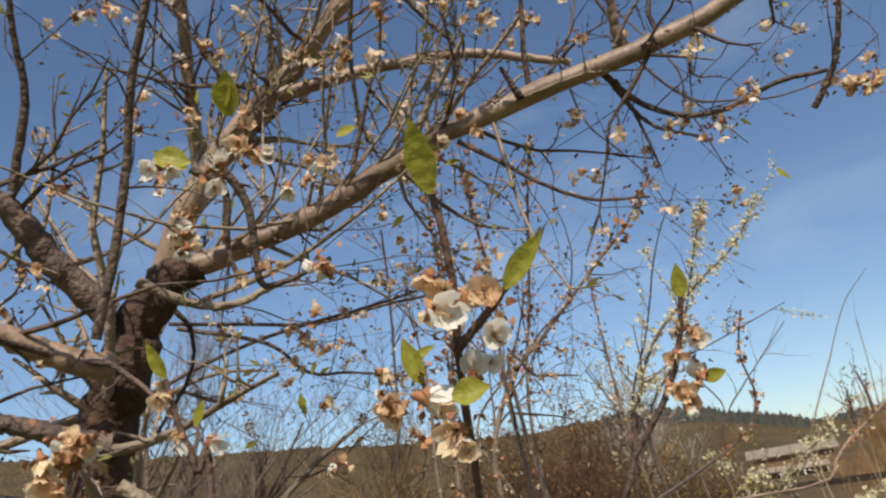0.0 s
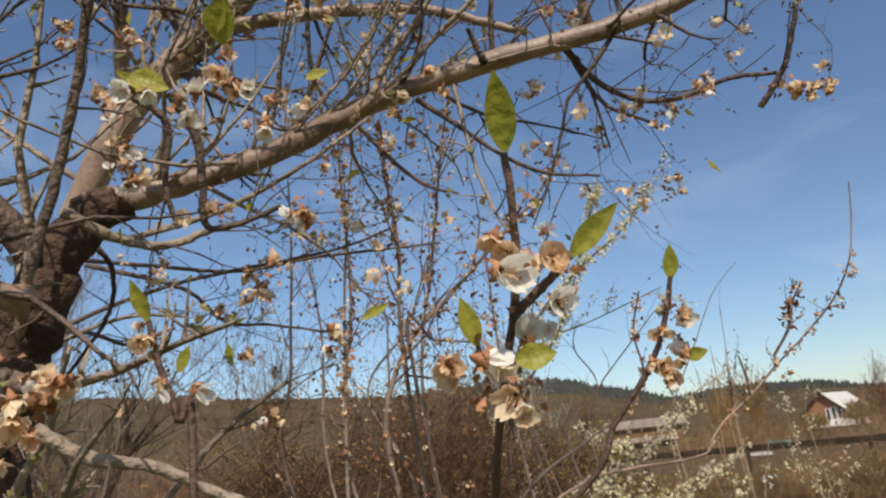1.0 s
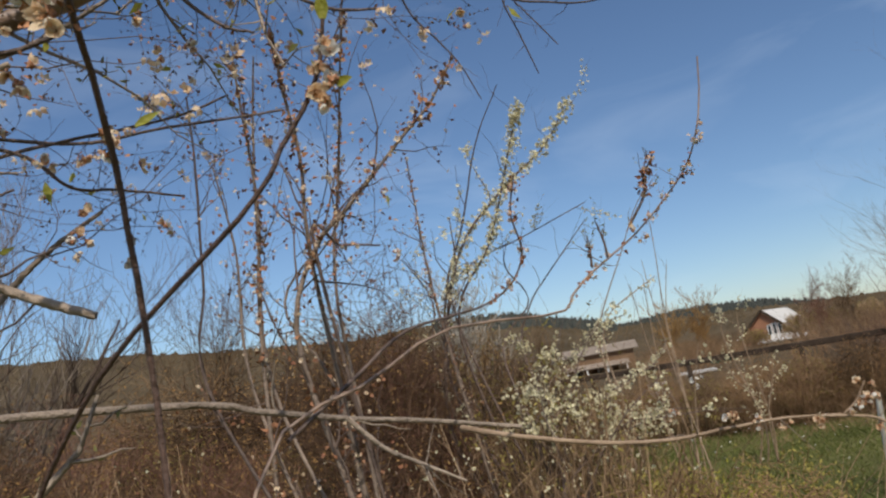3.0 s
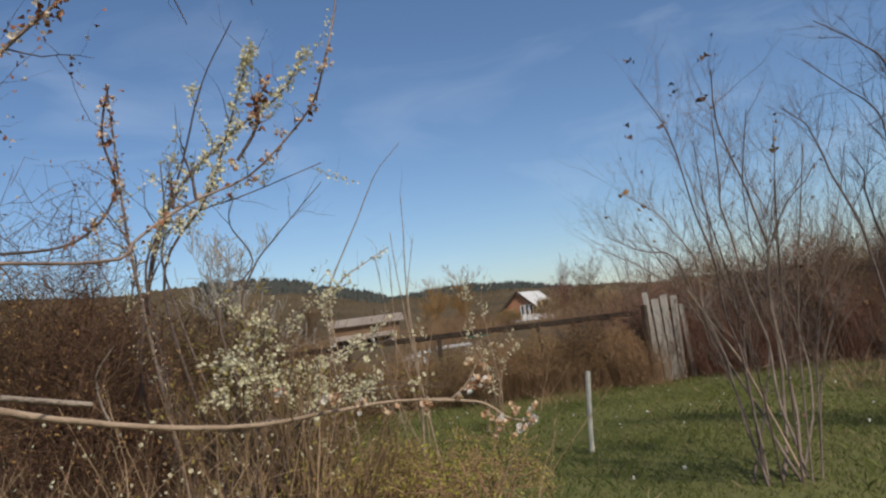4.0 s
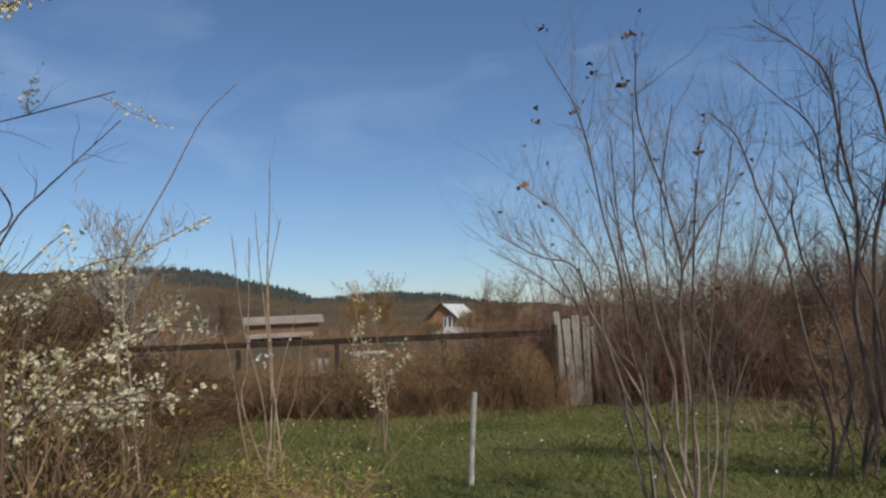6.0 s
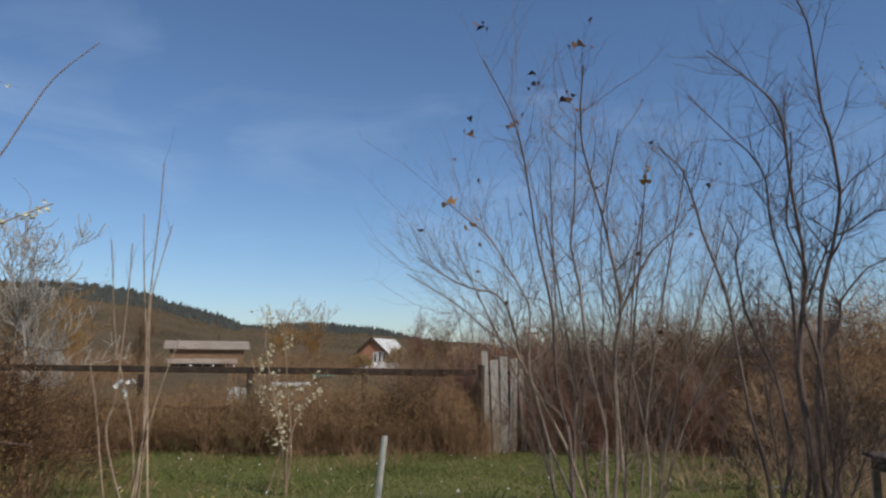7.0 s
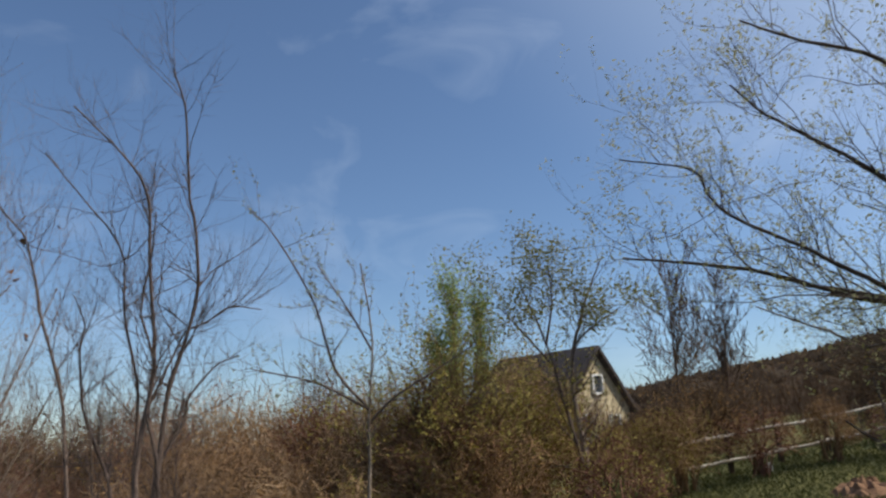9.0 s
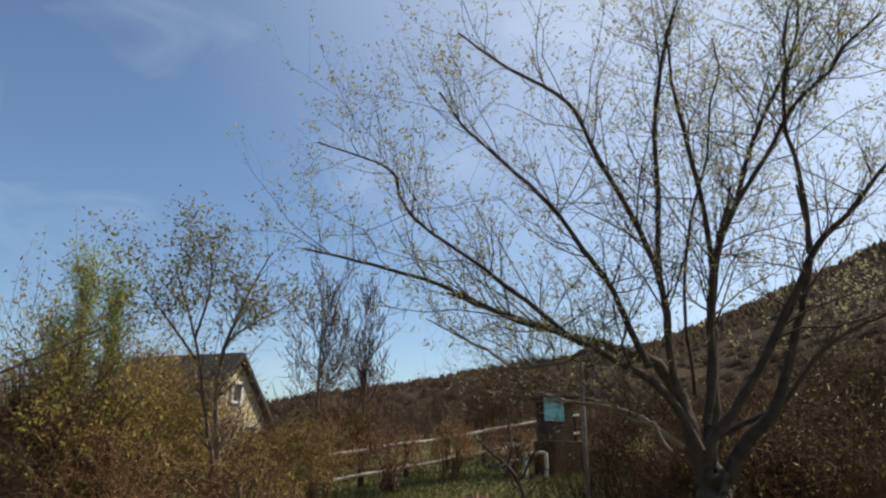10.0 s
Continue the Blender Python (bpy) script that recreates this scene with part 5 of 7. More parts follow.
def dome_bush(name, label, centre, radius, height, n, stem, bits, seed, per=2, leaf=(0.02, 0.045), rad=0.0045, group="", fine=1.0):
    """A rounded twiggy bush: main stems, and a dense outer coat of fine upward twigs with buds or old leaves."""
    rng = np.random.default_rng(seed)
    g = float(ground_z(*centre))
    b = thing(name, label, "bush", (*centre, g), group)
    lump = rng.uniform(0, 6.28, 3)
    a = rng.uniform(0, 6.28, n)
    e = np.arcsin(rng.uniform(-0.05, 1, n))
    out = rng.uniform(0.55, 1.0, n) ** 0.5 * (1 + 0.16 * np.sin(2 * a + lump[0]) + 0.12 * np.sin(5 * a + 3 * e + lump[1]))
    way = np.stack([np.cos(a) * np.cos(e), np.sin(a) * np.cos(e), np.sin(e)], -1)
    size = np.array([radius, radius, height * 0.62])
    tip = np.array([*centre, g + height * 0.36]) + way * out[:, None] * size
    tip[:, 2] = np.maximum(tip[:, 2], g + 0.12)
    ln = rng.uniform(0.2, 0.5, n)[:, None] * (height / 2) * fine
    d = way * np.array([1, 1, 0.6]) + np.array([0, 0, 0.35]) + rng.normal(0, 0.62, (n, 3))
    d /= np.linalg.norm(d, axis=1, keepdims=True)
    u = np.linspace(-1, 0.25, 4)
    line = tip[:, None] + d[:, None] * ln[:, None] * u[None, :, None] + rng.normal(0, 0.028, (n, 4, 3))
    r = rad * rng.uniform(0.6, 1.4, n)[:, None] * np.linspace(1, 0.4, 4)[None]
    m = 26
    foot = np.stack([centre[0] + rng.normal(0, 0.15 * radius, m), centre[1] + rng.normal(0, 0.15 * radius, m), np.full(m, g - 0.03)], -1)
    top = tip[:m]
    q = np.linspace(0, 1, 4)
    main = foot[:, None] + (top - foot)[:, None] * q[None, :, None] + np.array([0, 0, 0.2 * height])[None, None] * np.sin(q * 3.14)[None, :, None]
    v, f = tubes(np.concatenate([line, main]), np.concatenate([r, np.linspace(2.6, 1.0, 4)[None] * rad * np.ones((m, 1))]), 3)
    quick_mesh("stem_mass", v, f, stem, b)["kind"] = "stuff"
    if per:
        leaves_on("foliage", b, line, per, leaf, bits, LEAFLET, seed + 1, "", 0.03)
    return b


for k, (x, y, rr, hh, mt, pr) in enumerate(((3.6, 12.0, 1.0, 1.2, M_RUSTLEAF, 2), (4.7, 12.2, 0.9, 1.1, M_OLIVE, 2), (5.6, 11.9, 0.8, 1.2, M_RUSTLEAF, 3), (6.4, 12.0, 0.8, 1.1, M_OLIVE, 2), (7.2, 12.1, 0.9, 1.3, M_RUSTLEAF, 2),
                                             (7.9, 11.8, 0.8, 1.25, M_OLIVE, 2), (8.6, 11.9, 0.7, 1.3, M_RUSTLEAF, 3), (9.15, 12.3, 0.5, 1.2, M_RUSTLEAF, 2), (2.4, 11.4, 1.0, 1.25, M_RUSTLEAF, 1), (1.2, 10.8, 1.1, 1.4, M_RUSTLEAF, 2), (-0.2, 10.2, 1.2, 1.5, M_OLIVE, 1))):
    y = y if k > 7 else 11.6 + 0.88 * (10.2 - x)
    dome_bush("hedge_bush", "rounded tawny hedge bush with a few old leaves", (x, y), rr, hh * 1.1, 600, M_HEDGE if k % 3 else M_BRUSH, mt, 620 + 3 * k, pr, group="bushes along the beam fence")

for k, (p, rr, hh, mt, pr) in enumerate((((10.842, 13.107, 0.830), 1.3, 2.3, M_RUSTLEAF, 2),
                                         ((12.278, 13.225, 0.771), 1.5, 2.7, M_RUSTLEAF, 2),
                                         ((11.955, 11.479, 0.840), 1.4, 2.3, M_RUSTLEAF, 1),
                                         ((13.716, 11.792, 0.761), 1.5, 2.8, M_RUSTLEAF, 2),
                                         ((13.351, 10.193, 0.827), 1.4, 2.4, M_OLIVE, 1),
                                         ((14.995, 10.123, 0.765), 1.6, 2.9, M_RUSTLEAF, 2),
                                         ((14.473, 8.489, 0.838), 1.5, 2.7, M_RUSTLEAF, 2),
                                         ((13.967, 7.300, 0.896), 1.4, 2.6, M_RUSTLEAF, 3),
                                         ((13.731, 6.362, 0.936), 1.4, 2.4, M_RUSTLEAF, 2),
                                         ((13.800, 5.619, 0.957), 1.3, 2.5, M_OLIVE, 2),
                                         ((13.647, 4.770, 0.990), 1.3, 2.4, M_RUSTLEAF, 2),
                                         ((13.999, 4.188, 0.996), 1.3, 2.6, M_OLIVE, 4))):
    dome_bush("russet_bush", "big rounded russet bush with opening buds", (p[0], p[1]), rr, hh, 1100 if k < 6 else 800, (M_REDSTEM, M_BRUSH, M_GREYBRUSH)[k % 3] if k < 6 else (M_REDSTEM, M_TAWNY, M_HEDGE)[k % 3], mt, 660 + 3 * k, pr, (0.025, 0.055), 0.006, "bushes of the thicket")

for k, (p, rr, hh, mt, pr) in enumerate((((-0.582, 8.112, 1.392), 1.1, 2.1, M_RUSTLEAF, 2),
                                         ((-0.044, 9.180, 1.335), 1.2, 2.2, M_RUSTLEAF, 2),
                                         ((0.650, 8.207, 1.349), 1.2, 2.0, M_OLIVE, 2),
                                         ((1.430, 9.674, 1.269), 1.2, 1.9, M_RUSTLEAF, 2),
                                         ((-1.894, 7.492, 2.421), 1.2, 2.1, M_RUSTLEAF, 2),
                                         ((-1.133, 7.178, 2.298), 1.2, 1.9, M_RUSTLEAF, 2),
                                         ((-2.664, 4.564, 2.424), 1.0, 2.35, M_RUSTLEAF, 1),
                                         ((-1.983, 3.916, 2.313), 0.9, 2.1, M_RUSTLEAF, 1),
                                         ((-2.298, 5.306, 2.430), 1.0, 2.5, M_RUSTLEAF, 2),
                                         ((-1.567, 4.313, 2.293), 0.9, 2.0, M_RUSTLEAF, 1),
                                         ((-1.621, 5.554, 2.373), 0.9, 2.2, M_OLIVE, 2),
                                         ((-1.035, 4.679, 2.258), 0.8, 1.95, M_RUSTLEAF, 1),
                                         ((-0.896, 5.925, 2.318), 0.8, 2.0, M_RUSTLEAF, 2),
                                         ((-0.432, 5.381, 2.236), 0.8, 1.8, M_OLIVE, 2),
                                         ((-3.029, 3.849, 2.807), 0.9, 2.3, M_RUSTLEAF, 1),
                                         ((-3.161, 4.728, 2.924), 0.9, 2.4, M_RUSTLEAF, 1),
                                         ((-0.039, 4.354, 1.738), 0.7, 2.5, M_RUSTLEAF, 1),
                                         ((0.153, 4.785, 1.620), 0.6, 2.2, M_RUSTLEAF, 1),
                                         ((-1.314, 2.696, 1.879), 0.6, 1.15, M_RUSTLEAF, 1),
                                         ((-1.130, 2.997, 1.832), 0.6, 1.15, M_RUSTLEAF, 1),
                                         ((-0.900, 3.287, 1.779), 0.6, 1.15, M_RUSTLEAF, 1),
                                         ((2.25, 9.3, 1.2), 1.0, 1.55, M_RUSTLEAF, 2),
                                         ((1.25, 7.3, 1.2), 0.9, 1.5, M_OLIVE, 2),
                                         ((0.2, 6.7, 1.2), 0.9, 1.7, M_RUSTLEAF, 2))):
    dome_bush("orchard_bush", "brown orchard bush with rusty opening leaves", (p[0], p[1]), rr, hh * (0.78 if 5 < k < 14 else 1.12 if k < 6 else 1), 2000 if k < 6 or k > 20 else 2600, (M_BRUSH, M_DARKBRUSH)[k % 2] if k < 6 or k > 20 else (M_BRUSH, M_DARKBRUSH, M_REDSTEM)[k % 3], mt, 760 + 3 * k, pr, (0.02, 0.045) if k < 6 else (0.012, 0.03), 0.005 if k < 6 else 0.0019, "bushes behind the plum shrubs", 1.0 if k < 6 else 0.55)

for k, (p, rr, hh, mt, pr) in enumerate((((12.301, 5.954, 0.947), 0.9, 1.75, M_RUSTLEAF, 2),
                                         ((12.414, 5.123, 0.941), 0.8, 1.55, M_RUSTLEAF, 2),
                                         ((13.034, 4.473, 0.908), 0.9, 1.85, M_RUSTLEAF, 1),
                                         ((12.612, 3.655, 0.933), 0.8, 1.6, M_OLIVE, 2),
                                         ((12.157, 6.719, 0.954), 0.8, 1.5, M_RUSTLEAF, 2),
                                         ((11.55, 5.55, 0.95), 0.7, 1.25, M_RUSTLEAF, 3),
                                         ((11.75, 4.55, 0.95), 0.65, 1.2, M_OLIVE, 3),
                                         ((11.3, 7.55, 0.95), 0.75, 1.35, M_RUSTLEAF, 3),
                                         ((12.9, 7.5, 0.95), 1.0, 2.0, M_RUSTLEAF, 3))):
    dome_bush("tawny_bush", "loose tawny bush with sunlight put into its twig colour", (p[0], p[1]), rr, hh, 520, M_TAWNY, mt, 900 + 3 * k, pr, (0.025, 0.05), 0.005, "bushes behind the garden table")

for k, (p, rr, hh, mt, pr) in enumerate((((12.845, 3.747, 1.770), 1.1, 2.3, M_RUSTLEAF, 2),
                                         ((12.390, 2.882, 1.518), 0.9, 1.7, M_RUSTLEAF, 2),
                                         ((13.056, 1.314, 1.237), 0.8, 1.3, M_OLIVE, 3),
                                         ((16.172, 0.106, 1.588), 0.8, 1.5, M_OLIVE, 2),
                                         ((16.448, -1.233, 1.684), 0.7, 1.2, M_RUSTLEAF, 2),
                                         ((17.114, -2.608, 1.903), 0.6, 1.2, M_RUSTLEAF, 2),
                                         ((17.208, -3.825, 2.130), 0.7, 1.1, M_OLIVE, 2),
                                         ((15.528, 2.668, 1.591), 1.2, 2.9, M_OLIVE, 7),
                                         ((15.868, 1.989, 1.590), 1.0, 2.2, M_OLIVE, 6),
                                         ((16.029, 0.684, 1.589), 0.9, 1.5, M_OLIVE, 4))):
    dome_bush("budding_bush", "loose brown bush with yellowish opening buds", (p[0], p[1]), rr, hh, 500 if k < 7 else 900, (M_REDSTEM, M_HEDGE)[k % 2], mt, 860 + 3 * k, pr, (0.025, 0.055), 0.005, "bushes before the rail fence")

for k, (p, rr, hh, mt, pr) in enumerate((((1.542, 4.093, 0.875), 0.5, 0.95, M_OLIVE, 6),
                                         ((1.993, 4.467, 0.734), 0.45, 0.8, M_LEAF, 4),
                                         ((2.679, 5.063, 0.640), 0.5, 0.8, M_OLIVE, 6),
                                         ((1.189, 3.866, 0.947), 0.5, 1.0, M_OLIVE, 5),
                                         ((2.561, 6.852, 0.802), 0.4, 0.6, M_OLIVE, 5))):
    dome_bush("leafing_bush", "small low bush breaking into yellow-green leaf", (p[0], p[1]), rr, hh, 260, M_HEDGE, mt, 940 + 3 * k, pr, (0.02, 0.045), 0.004, "low bushes at the meadow's edge")

for k, (x, y, rr, hh) in enumerate(((49.5, 87.2, 1.9, 3.3), (52.4, 85.8, 2.4, 3.4), (57.0, 84.0, 2.6, 3.4), (44.2, 88.5, 1.6, 2.2))):
    dome_bush("garden_bush", "tawny leafless garden bush before the far brick house", (x, y), rr, hh, 1100, M_TAWNY if k % 2 == 0 else M_HEDGE, M_OLIVE, 980 + 3 * k, 2, (0.1, 0.2), 0.022, "bushes before the far house")

# thorn bushes under the pear, shade included in their dark twig colour
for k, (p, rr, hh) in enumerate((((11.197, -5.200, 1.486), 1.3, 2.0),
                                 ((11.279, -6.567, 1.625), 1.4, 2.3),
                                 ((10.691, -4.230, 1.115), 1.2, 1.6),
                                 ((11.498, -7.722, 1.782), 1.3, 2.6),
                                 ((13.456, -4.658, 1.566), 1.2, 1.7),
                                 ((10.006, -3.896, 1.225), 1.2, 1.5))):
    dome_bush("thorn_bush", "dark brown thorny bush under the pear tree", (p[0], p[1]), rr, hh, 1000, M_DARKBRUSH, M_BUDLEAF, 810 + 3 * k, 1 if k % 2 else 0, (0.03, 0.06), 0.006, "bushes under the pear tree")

for (x, y, h, s) in ((46.5, 9.4, 11.0, 100), (48.0, 8.0, 10.0, 101), (47.0, 10.6, 7.6, 102)):
    g = float(ground_z(x, y))
    p = thing("poplar", "slim upright poplar in bright young green leaf", "tree", (x, y, g), "poplars behind the house")
    rp = np.random.default_rng(s)
    trunk = limb("trunk", [(x, y, g - 0.1), (x + 0.1, y, g + h * 0.5), (x, y, g + h)], 0.2, 0.03, M_BARK_GREY, p)
    tl, tr = sprout([trunk[0]], [trunk[1]], 120, (1.2, 3.6), 0.5, 1.0, 0.4, seed=s, span=(0.15, 0.97))
    v, f = tubes(tl, tr, 3)
    quick_mesh("branch_mass", v, f, M_BARK_GREY, p)
    leaves_on("crown", p, tl, 30, (0.16, 0.34), M_POPLAR, LEAFLET, s, "bright young leaves", 0.22)


# ---- leafless trees far off among the gardens ----
def far_tree(name, label, x, y, h, wide, mat, seed, finest=0.0022):
    g = float(ground_z(x, y)) - 1.0
    t = thing(name, label, "tree", (x, y, g))
    rf = np.random.default_rng(seed)
    trunk = limb("trunk", [(x, y, g - 0.2), (x + 0.05 * h * rf.normal(), y, g + h * 0.5), (x + 0.04 * h * rf.normal(), y, g + h)], 0.016 * h, 0.003 * h, mat, t)
    l1, r1 = sprout([trunk[0]], [trunk[1]], 30, (0.2 * wide, 0.62 * wide), 0.75, 0.45, 0.45, seed=seed, span=(0.2, 0.98))
    l2, r2 = sprout(l1, r1, 9, (0.1 * wide, 0.3 * wide), 0.5, 0.5, 0.6, seed=seed + 1)
    l3, r3 = sprout(l2, r2, 3, (0.05 * wide, 0.16 * wide), 0.5, 0.5, 0.7, seed=seed + 2)
    v, f = tubes(np.concatenate([l1, l2, l3]), np.concatenate([r1, r2, np.maximum(r3, finest * h)]), 3)
    quick_mesh("branch_mass", v, f, mat, t)["kind"] = "stuff"
    return t


for k, (p, h, w, m, lab) in enumerate((((35.423, 82.680, 0.145), 7.5, 5.0, M_RUSTLEAF, "bare orange-brown tree among the far gardens"),
                                  ((48.201, 80.815, 0.169), 6.0, 6.0, M_REDSTEM, "bare reddish tree beside the far house"),
                                  ((47.741, 72.895, 0.304), 6.0, 6.0, M_BRUSH, "bare brown tree near the far house"),
                                  ((32.773, 85.855, 0.092), 6.5, 6.0, M_RUSTLEAF, "bare orange-brown tree among the far gardens"),
                                  ((14.971, 75.178, 0.812), 5.5, 6.0, M_BRUSH, "bare brown tree behind the timber house"),
                                  ((8.379, 71.025, 0.833), 6.0, 7.0, M_RUSTLEAF, "bare rusty tree in the far orchard"),
                                  ((4.082, 66.290, 0.869), 6.0, 7.0, M_BRUSH, "bare brown tree in the far orchard"),
                                  ((3.023, 30.480, 2.573), 6.0, 5.0, M_PLANK, "pale grey leafless birch beyond the thicket"),
                                  ((33.046, -1.957, 1.655), 6.0, 5.0, M_GREYBRUSH, "bare grey tree beside the ochre house"),
                                  ((36.714, -4.417, 1.911), 5.5, 5.0, M_GREYBRUSH, "bare grey tree on the bank"),
                                  ((-3.912, 7.832, 2.706), 4.7, 3.4, M_BARK_GREY, "small bare grey orchard tree behind the plum"),
                                  ((-3.353, 9.164, 2.689), 4.4, 3.4, M_GREYBRUSH, "small bare brown orchard tree behind the plum"),
                                  ((-4.220, 7.093, 2.715), 4.5, 3.2, M_GREYBRUSH, "small bare grey orchard tree behind the plum"),
                                  ((-2.537, 10.469, 2.558), 4.0, 3.2, M_BRUSH, "small bare brown orchard tree behind the plum"))):
    far_tree("bare_tree", lab, p[0], p[1], h, w, m, 700 + 5 * k, 0.0022 if k < 10 else 0.0005)

cane_stand = thing("tall_canes", "cluster of tall bare upright shoots", "shrub", (2.9, 6.8, float(ground_z(2.9, 6.8))))
rc = np.random.default_rng(7)
L = []
root = [(2.8, 6.8), (2.9, 6.9), (3.0, 6.75), (2.75, 6.7)]
L.append(limb("cane", up_from(0, [(2.957, 7.090, 0.847), (2.948, 7.129, 1.831), (2.967, 7.038, 2.595), (2.956, 6.958, 2.972)]), 0.008, 0.003, M_STEM, cane_stand))
L.append(limb("cane", up_from(1, [(2.899, 7.106, 0.888), (2.742, 7.168, 1.659), (2.658, 7.121, 2.383)]), 0.008, 0.003, M_STEM, cane_stand))
L.append(limb("cane", up_from(2, [(2.733, 7.133, 0.895), (2.769, 7.157, 1.251), (2.800, 7.149, 1.910), (2.800, 7.102, 2.372)]), 0.008, 0.003, M_STEM, cane_stand))
L.append(limb("cane", up_from(3, [(2.969, 7.105, 1.005), (2.959, 7.127, 1.831), (2.979, 7.105, 2.087), (3.061, 7.033, 2.518)]), 0.008, 0.003, M_STEM, cane_stand))
L.append(limb("cane", up_from(1, [(2.939, 6.892, 0.870), (3.013, 6.911, 1.258), (3.134, 6.893, 1.663)]), 0.008, 0.003, M_STEM, cane_stand))
L.append(limb("cane", up_from(0, [(2.681, 6.910, 0.696), (2.619, 6.972, 1.186), (2.538, 6.993, 1.594)]), 0.008, 0.003, M_STEM, cane_stand))
L.append(limb("cane", up_from(2, [(2.998, 7.329, 1.494), (2.929, 7.308, 2.188), (2.891, 7.253, 2.622)]), 0.009, 0.003, M_STEM, cane_stand))
for p in (np.array((2.623, 5.877, 1.355)) + np.random.default_rng(76).normal(0, 0.03, (9, 3))):
    v, f = scatter(BLOOM, p[None], (0.025, 0.042), int(1000 * abs(p.sum())))
    quick_mesh("blossom", v, f, M_PETAL, cane_stand, "white blossom", smooth=False)
finish_tree(cane_stand, L, M_BARK_DARK, [(4, (0.1, 0.35), 0.25, 0.8, 0.5)], seed=75)

# ---- flowering plum beside the camera ----
def blossom(centre, face, size, tree, mat=None, seed=0, wilt=0.5, label=""):
    """A five-petalled plum flower with calyx and stamens; petals droop as it wilts."""
    rb = np.random.default_rng(seed)
    n = Vector(face).normalized()
    R = n.to_track_quat("Z", "Y").to_matrix()
    c = Vector(centre)
    v, f = [], []
    rows, cols = 5, 5
    for k in range(5):
        a = 2 * math.pi * k / 5 + rb.normal(0, 0.15)
        if rb.random() < 0.12:
            continue
        droop, wide, ln = wilt * rb.uniform(0.4, 1.4), rb.uniform(0.75, 1.05), rb.uniform(0.85, 1.1)
        b = len(v)
        for i in range(rows):
            t = i / (rows - 1)
            half = 0.31 * wide * math.sin(math.pi * min(0.93, 0.12 + 0.8 * t)) ** 0.8
            for j in range(cols):
                s = (j / (cols - 1) - 0.5) * 2
                r = 0.06 + 0.40 * t * ln
                h = 0.58 * t * (1 - droop * 0.5) + 0.12 * t * t * (1 - 2 * droop) + 0.12 * s * s * t + 0.05 * s * math.sin(9 * t + k) * t + rb.normal(0, 0.03)
                x, y = r * math.cos(a) - s * half * math.sin(a), r * math.sin(a) + s * half * math.cos(a)
                v.append(c + R @ (Vector((x, y, h)) * size))
        for i in range(rows - 1):
            for j in range(cols - 1):
                q = b + i * cols + j
                f.append((q, q + 1, q + cols + 1, q + cols))
    ob = solid("blossom", v, f, mat or M_PETAL, tree, label)
    v, f = [], []
    for i, (r, h) in enumerate(((0.03, -0.42), (0.10, -0.30), (0.15, -0.12), (0.20, 0.0), (0.12, 0.04))):
        for j in range(8):
            a = j * math.pi / 4
            rr = r * (1 + (0.9 if i == 3 and j % 2 else 0.0))
            v.append(c + R @ (Vector((rr * math.cos(a), rr * math.sin(a), h - (0.08 if i == 3 and j % 2 else 0))) * size))
    for i in range(4):
        for j in range(8):
            f.append((i * 8 + j, i * 8 + (j + 1) % 8, (i + 1) * 8 + (j + 1) % 8, (i + 1) * 8 + j))
    solid("calyx", v, f, M_CALYX, ob, "red-brown calyx")
    lines, rad = [], []
    for k in range(14):
        d = Vector((rb.normal(0, 0.3), rb.normal(0, 0.3), 1)).normalized()
        lines.append([c, c + R @ (d * size * 0.2), c + R @ (d * size * rb.uniform(0.35, 0.5))])
        rad.append([0.006 * size, 0.005 * size, 0.022 * size])
    vv, ff = tubes(np.array([[tuple(q) for q in l] for l in lines]), np.array(rad), 3)
    quick_mesh("stamen_mass", vv, ff, M_PETAL_OLD, ob, "yellow-brown stamens")["kind"] = "stuff"
    return ob


def leaf(ends, width, tree, side=(0, -1, 0.2), curl=0.15):
    """A pointed young leaf folded along its midrib."""
    b, t = Vector(ends[0]), Vector(ends[1])
    d = t - b
    ln = d.length
    d.normalize()
    s = d.cross(Vector(side)).normalized()
    n = s.cross(d)
    v, f = [], []
    rows = 9
    for i in range(rows):
        u = i / (rows - 1)
        half = width * 0.5 * math.sin(math.pi * (0.04 + 0.94 * u) ** 0.85)
        for j, k in enumerate((-1, -0.5, 0, 0.5, 1)):
            v.append(b + d * (u * ln) + s * (half * k) + n * (abs(k) * half * 0.45 + curl * ln * u * u * 0.5 + 0.03 * half * math.sin(u * 25 + k)))
    for i in range(rows - 1):
        for j in range(4):
            q = i * 5 + j
            f.append((q, q + 1, q + 6, q + 5))
    return solid("leaf", v, f, M_LEAF, tree)


def husks(tree, places, size, seed):
    """Dry red-brown bracts round the flower clusters."""
    for k, p in enumerate(places):
        r = np.random.default_rng(seed + k)
        vv, ff = scatter(CURLED, np.array(p) + r.normal(0, size * 0.45, (9, 3)), (size * 0.22, size * 0.42), seed + k)
        quick_mesh("bract_tuft", vv, ff, M_CALYX, tree, "dry red-brown bracts", smooth=False)["kind"] = "stuff"


def to_eye(p, k):
    """A facing for flower number k: mostly sideways and outward, no two alike."""
    r = np.random.default_rng(k + 900)
    return tuple(np.array([0.0, -0.6, -0.5]) + r.normal(0, 0.5, 3))


FLOWER_NO = 0


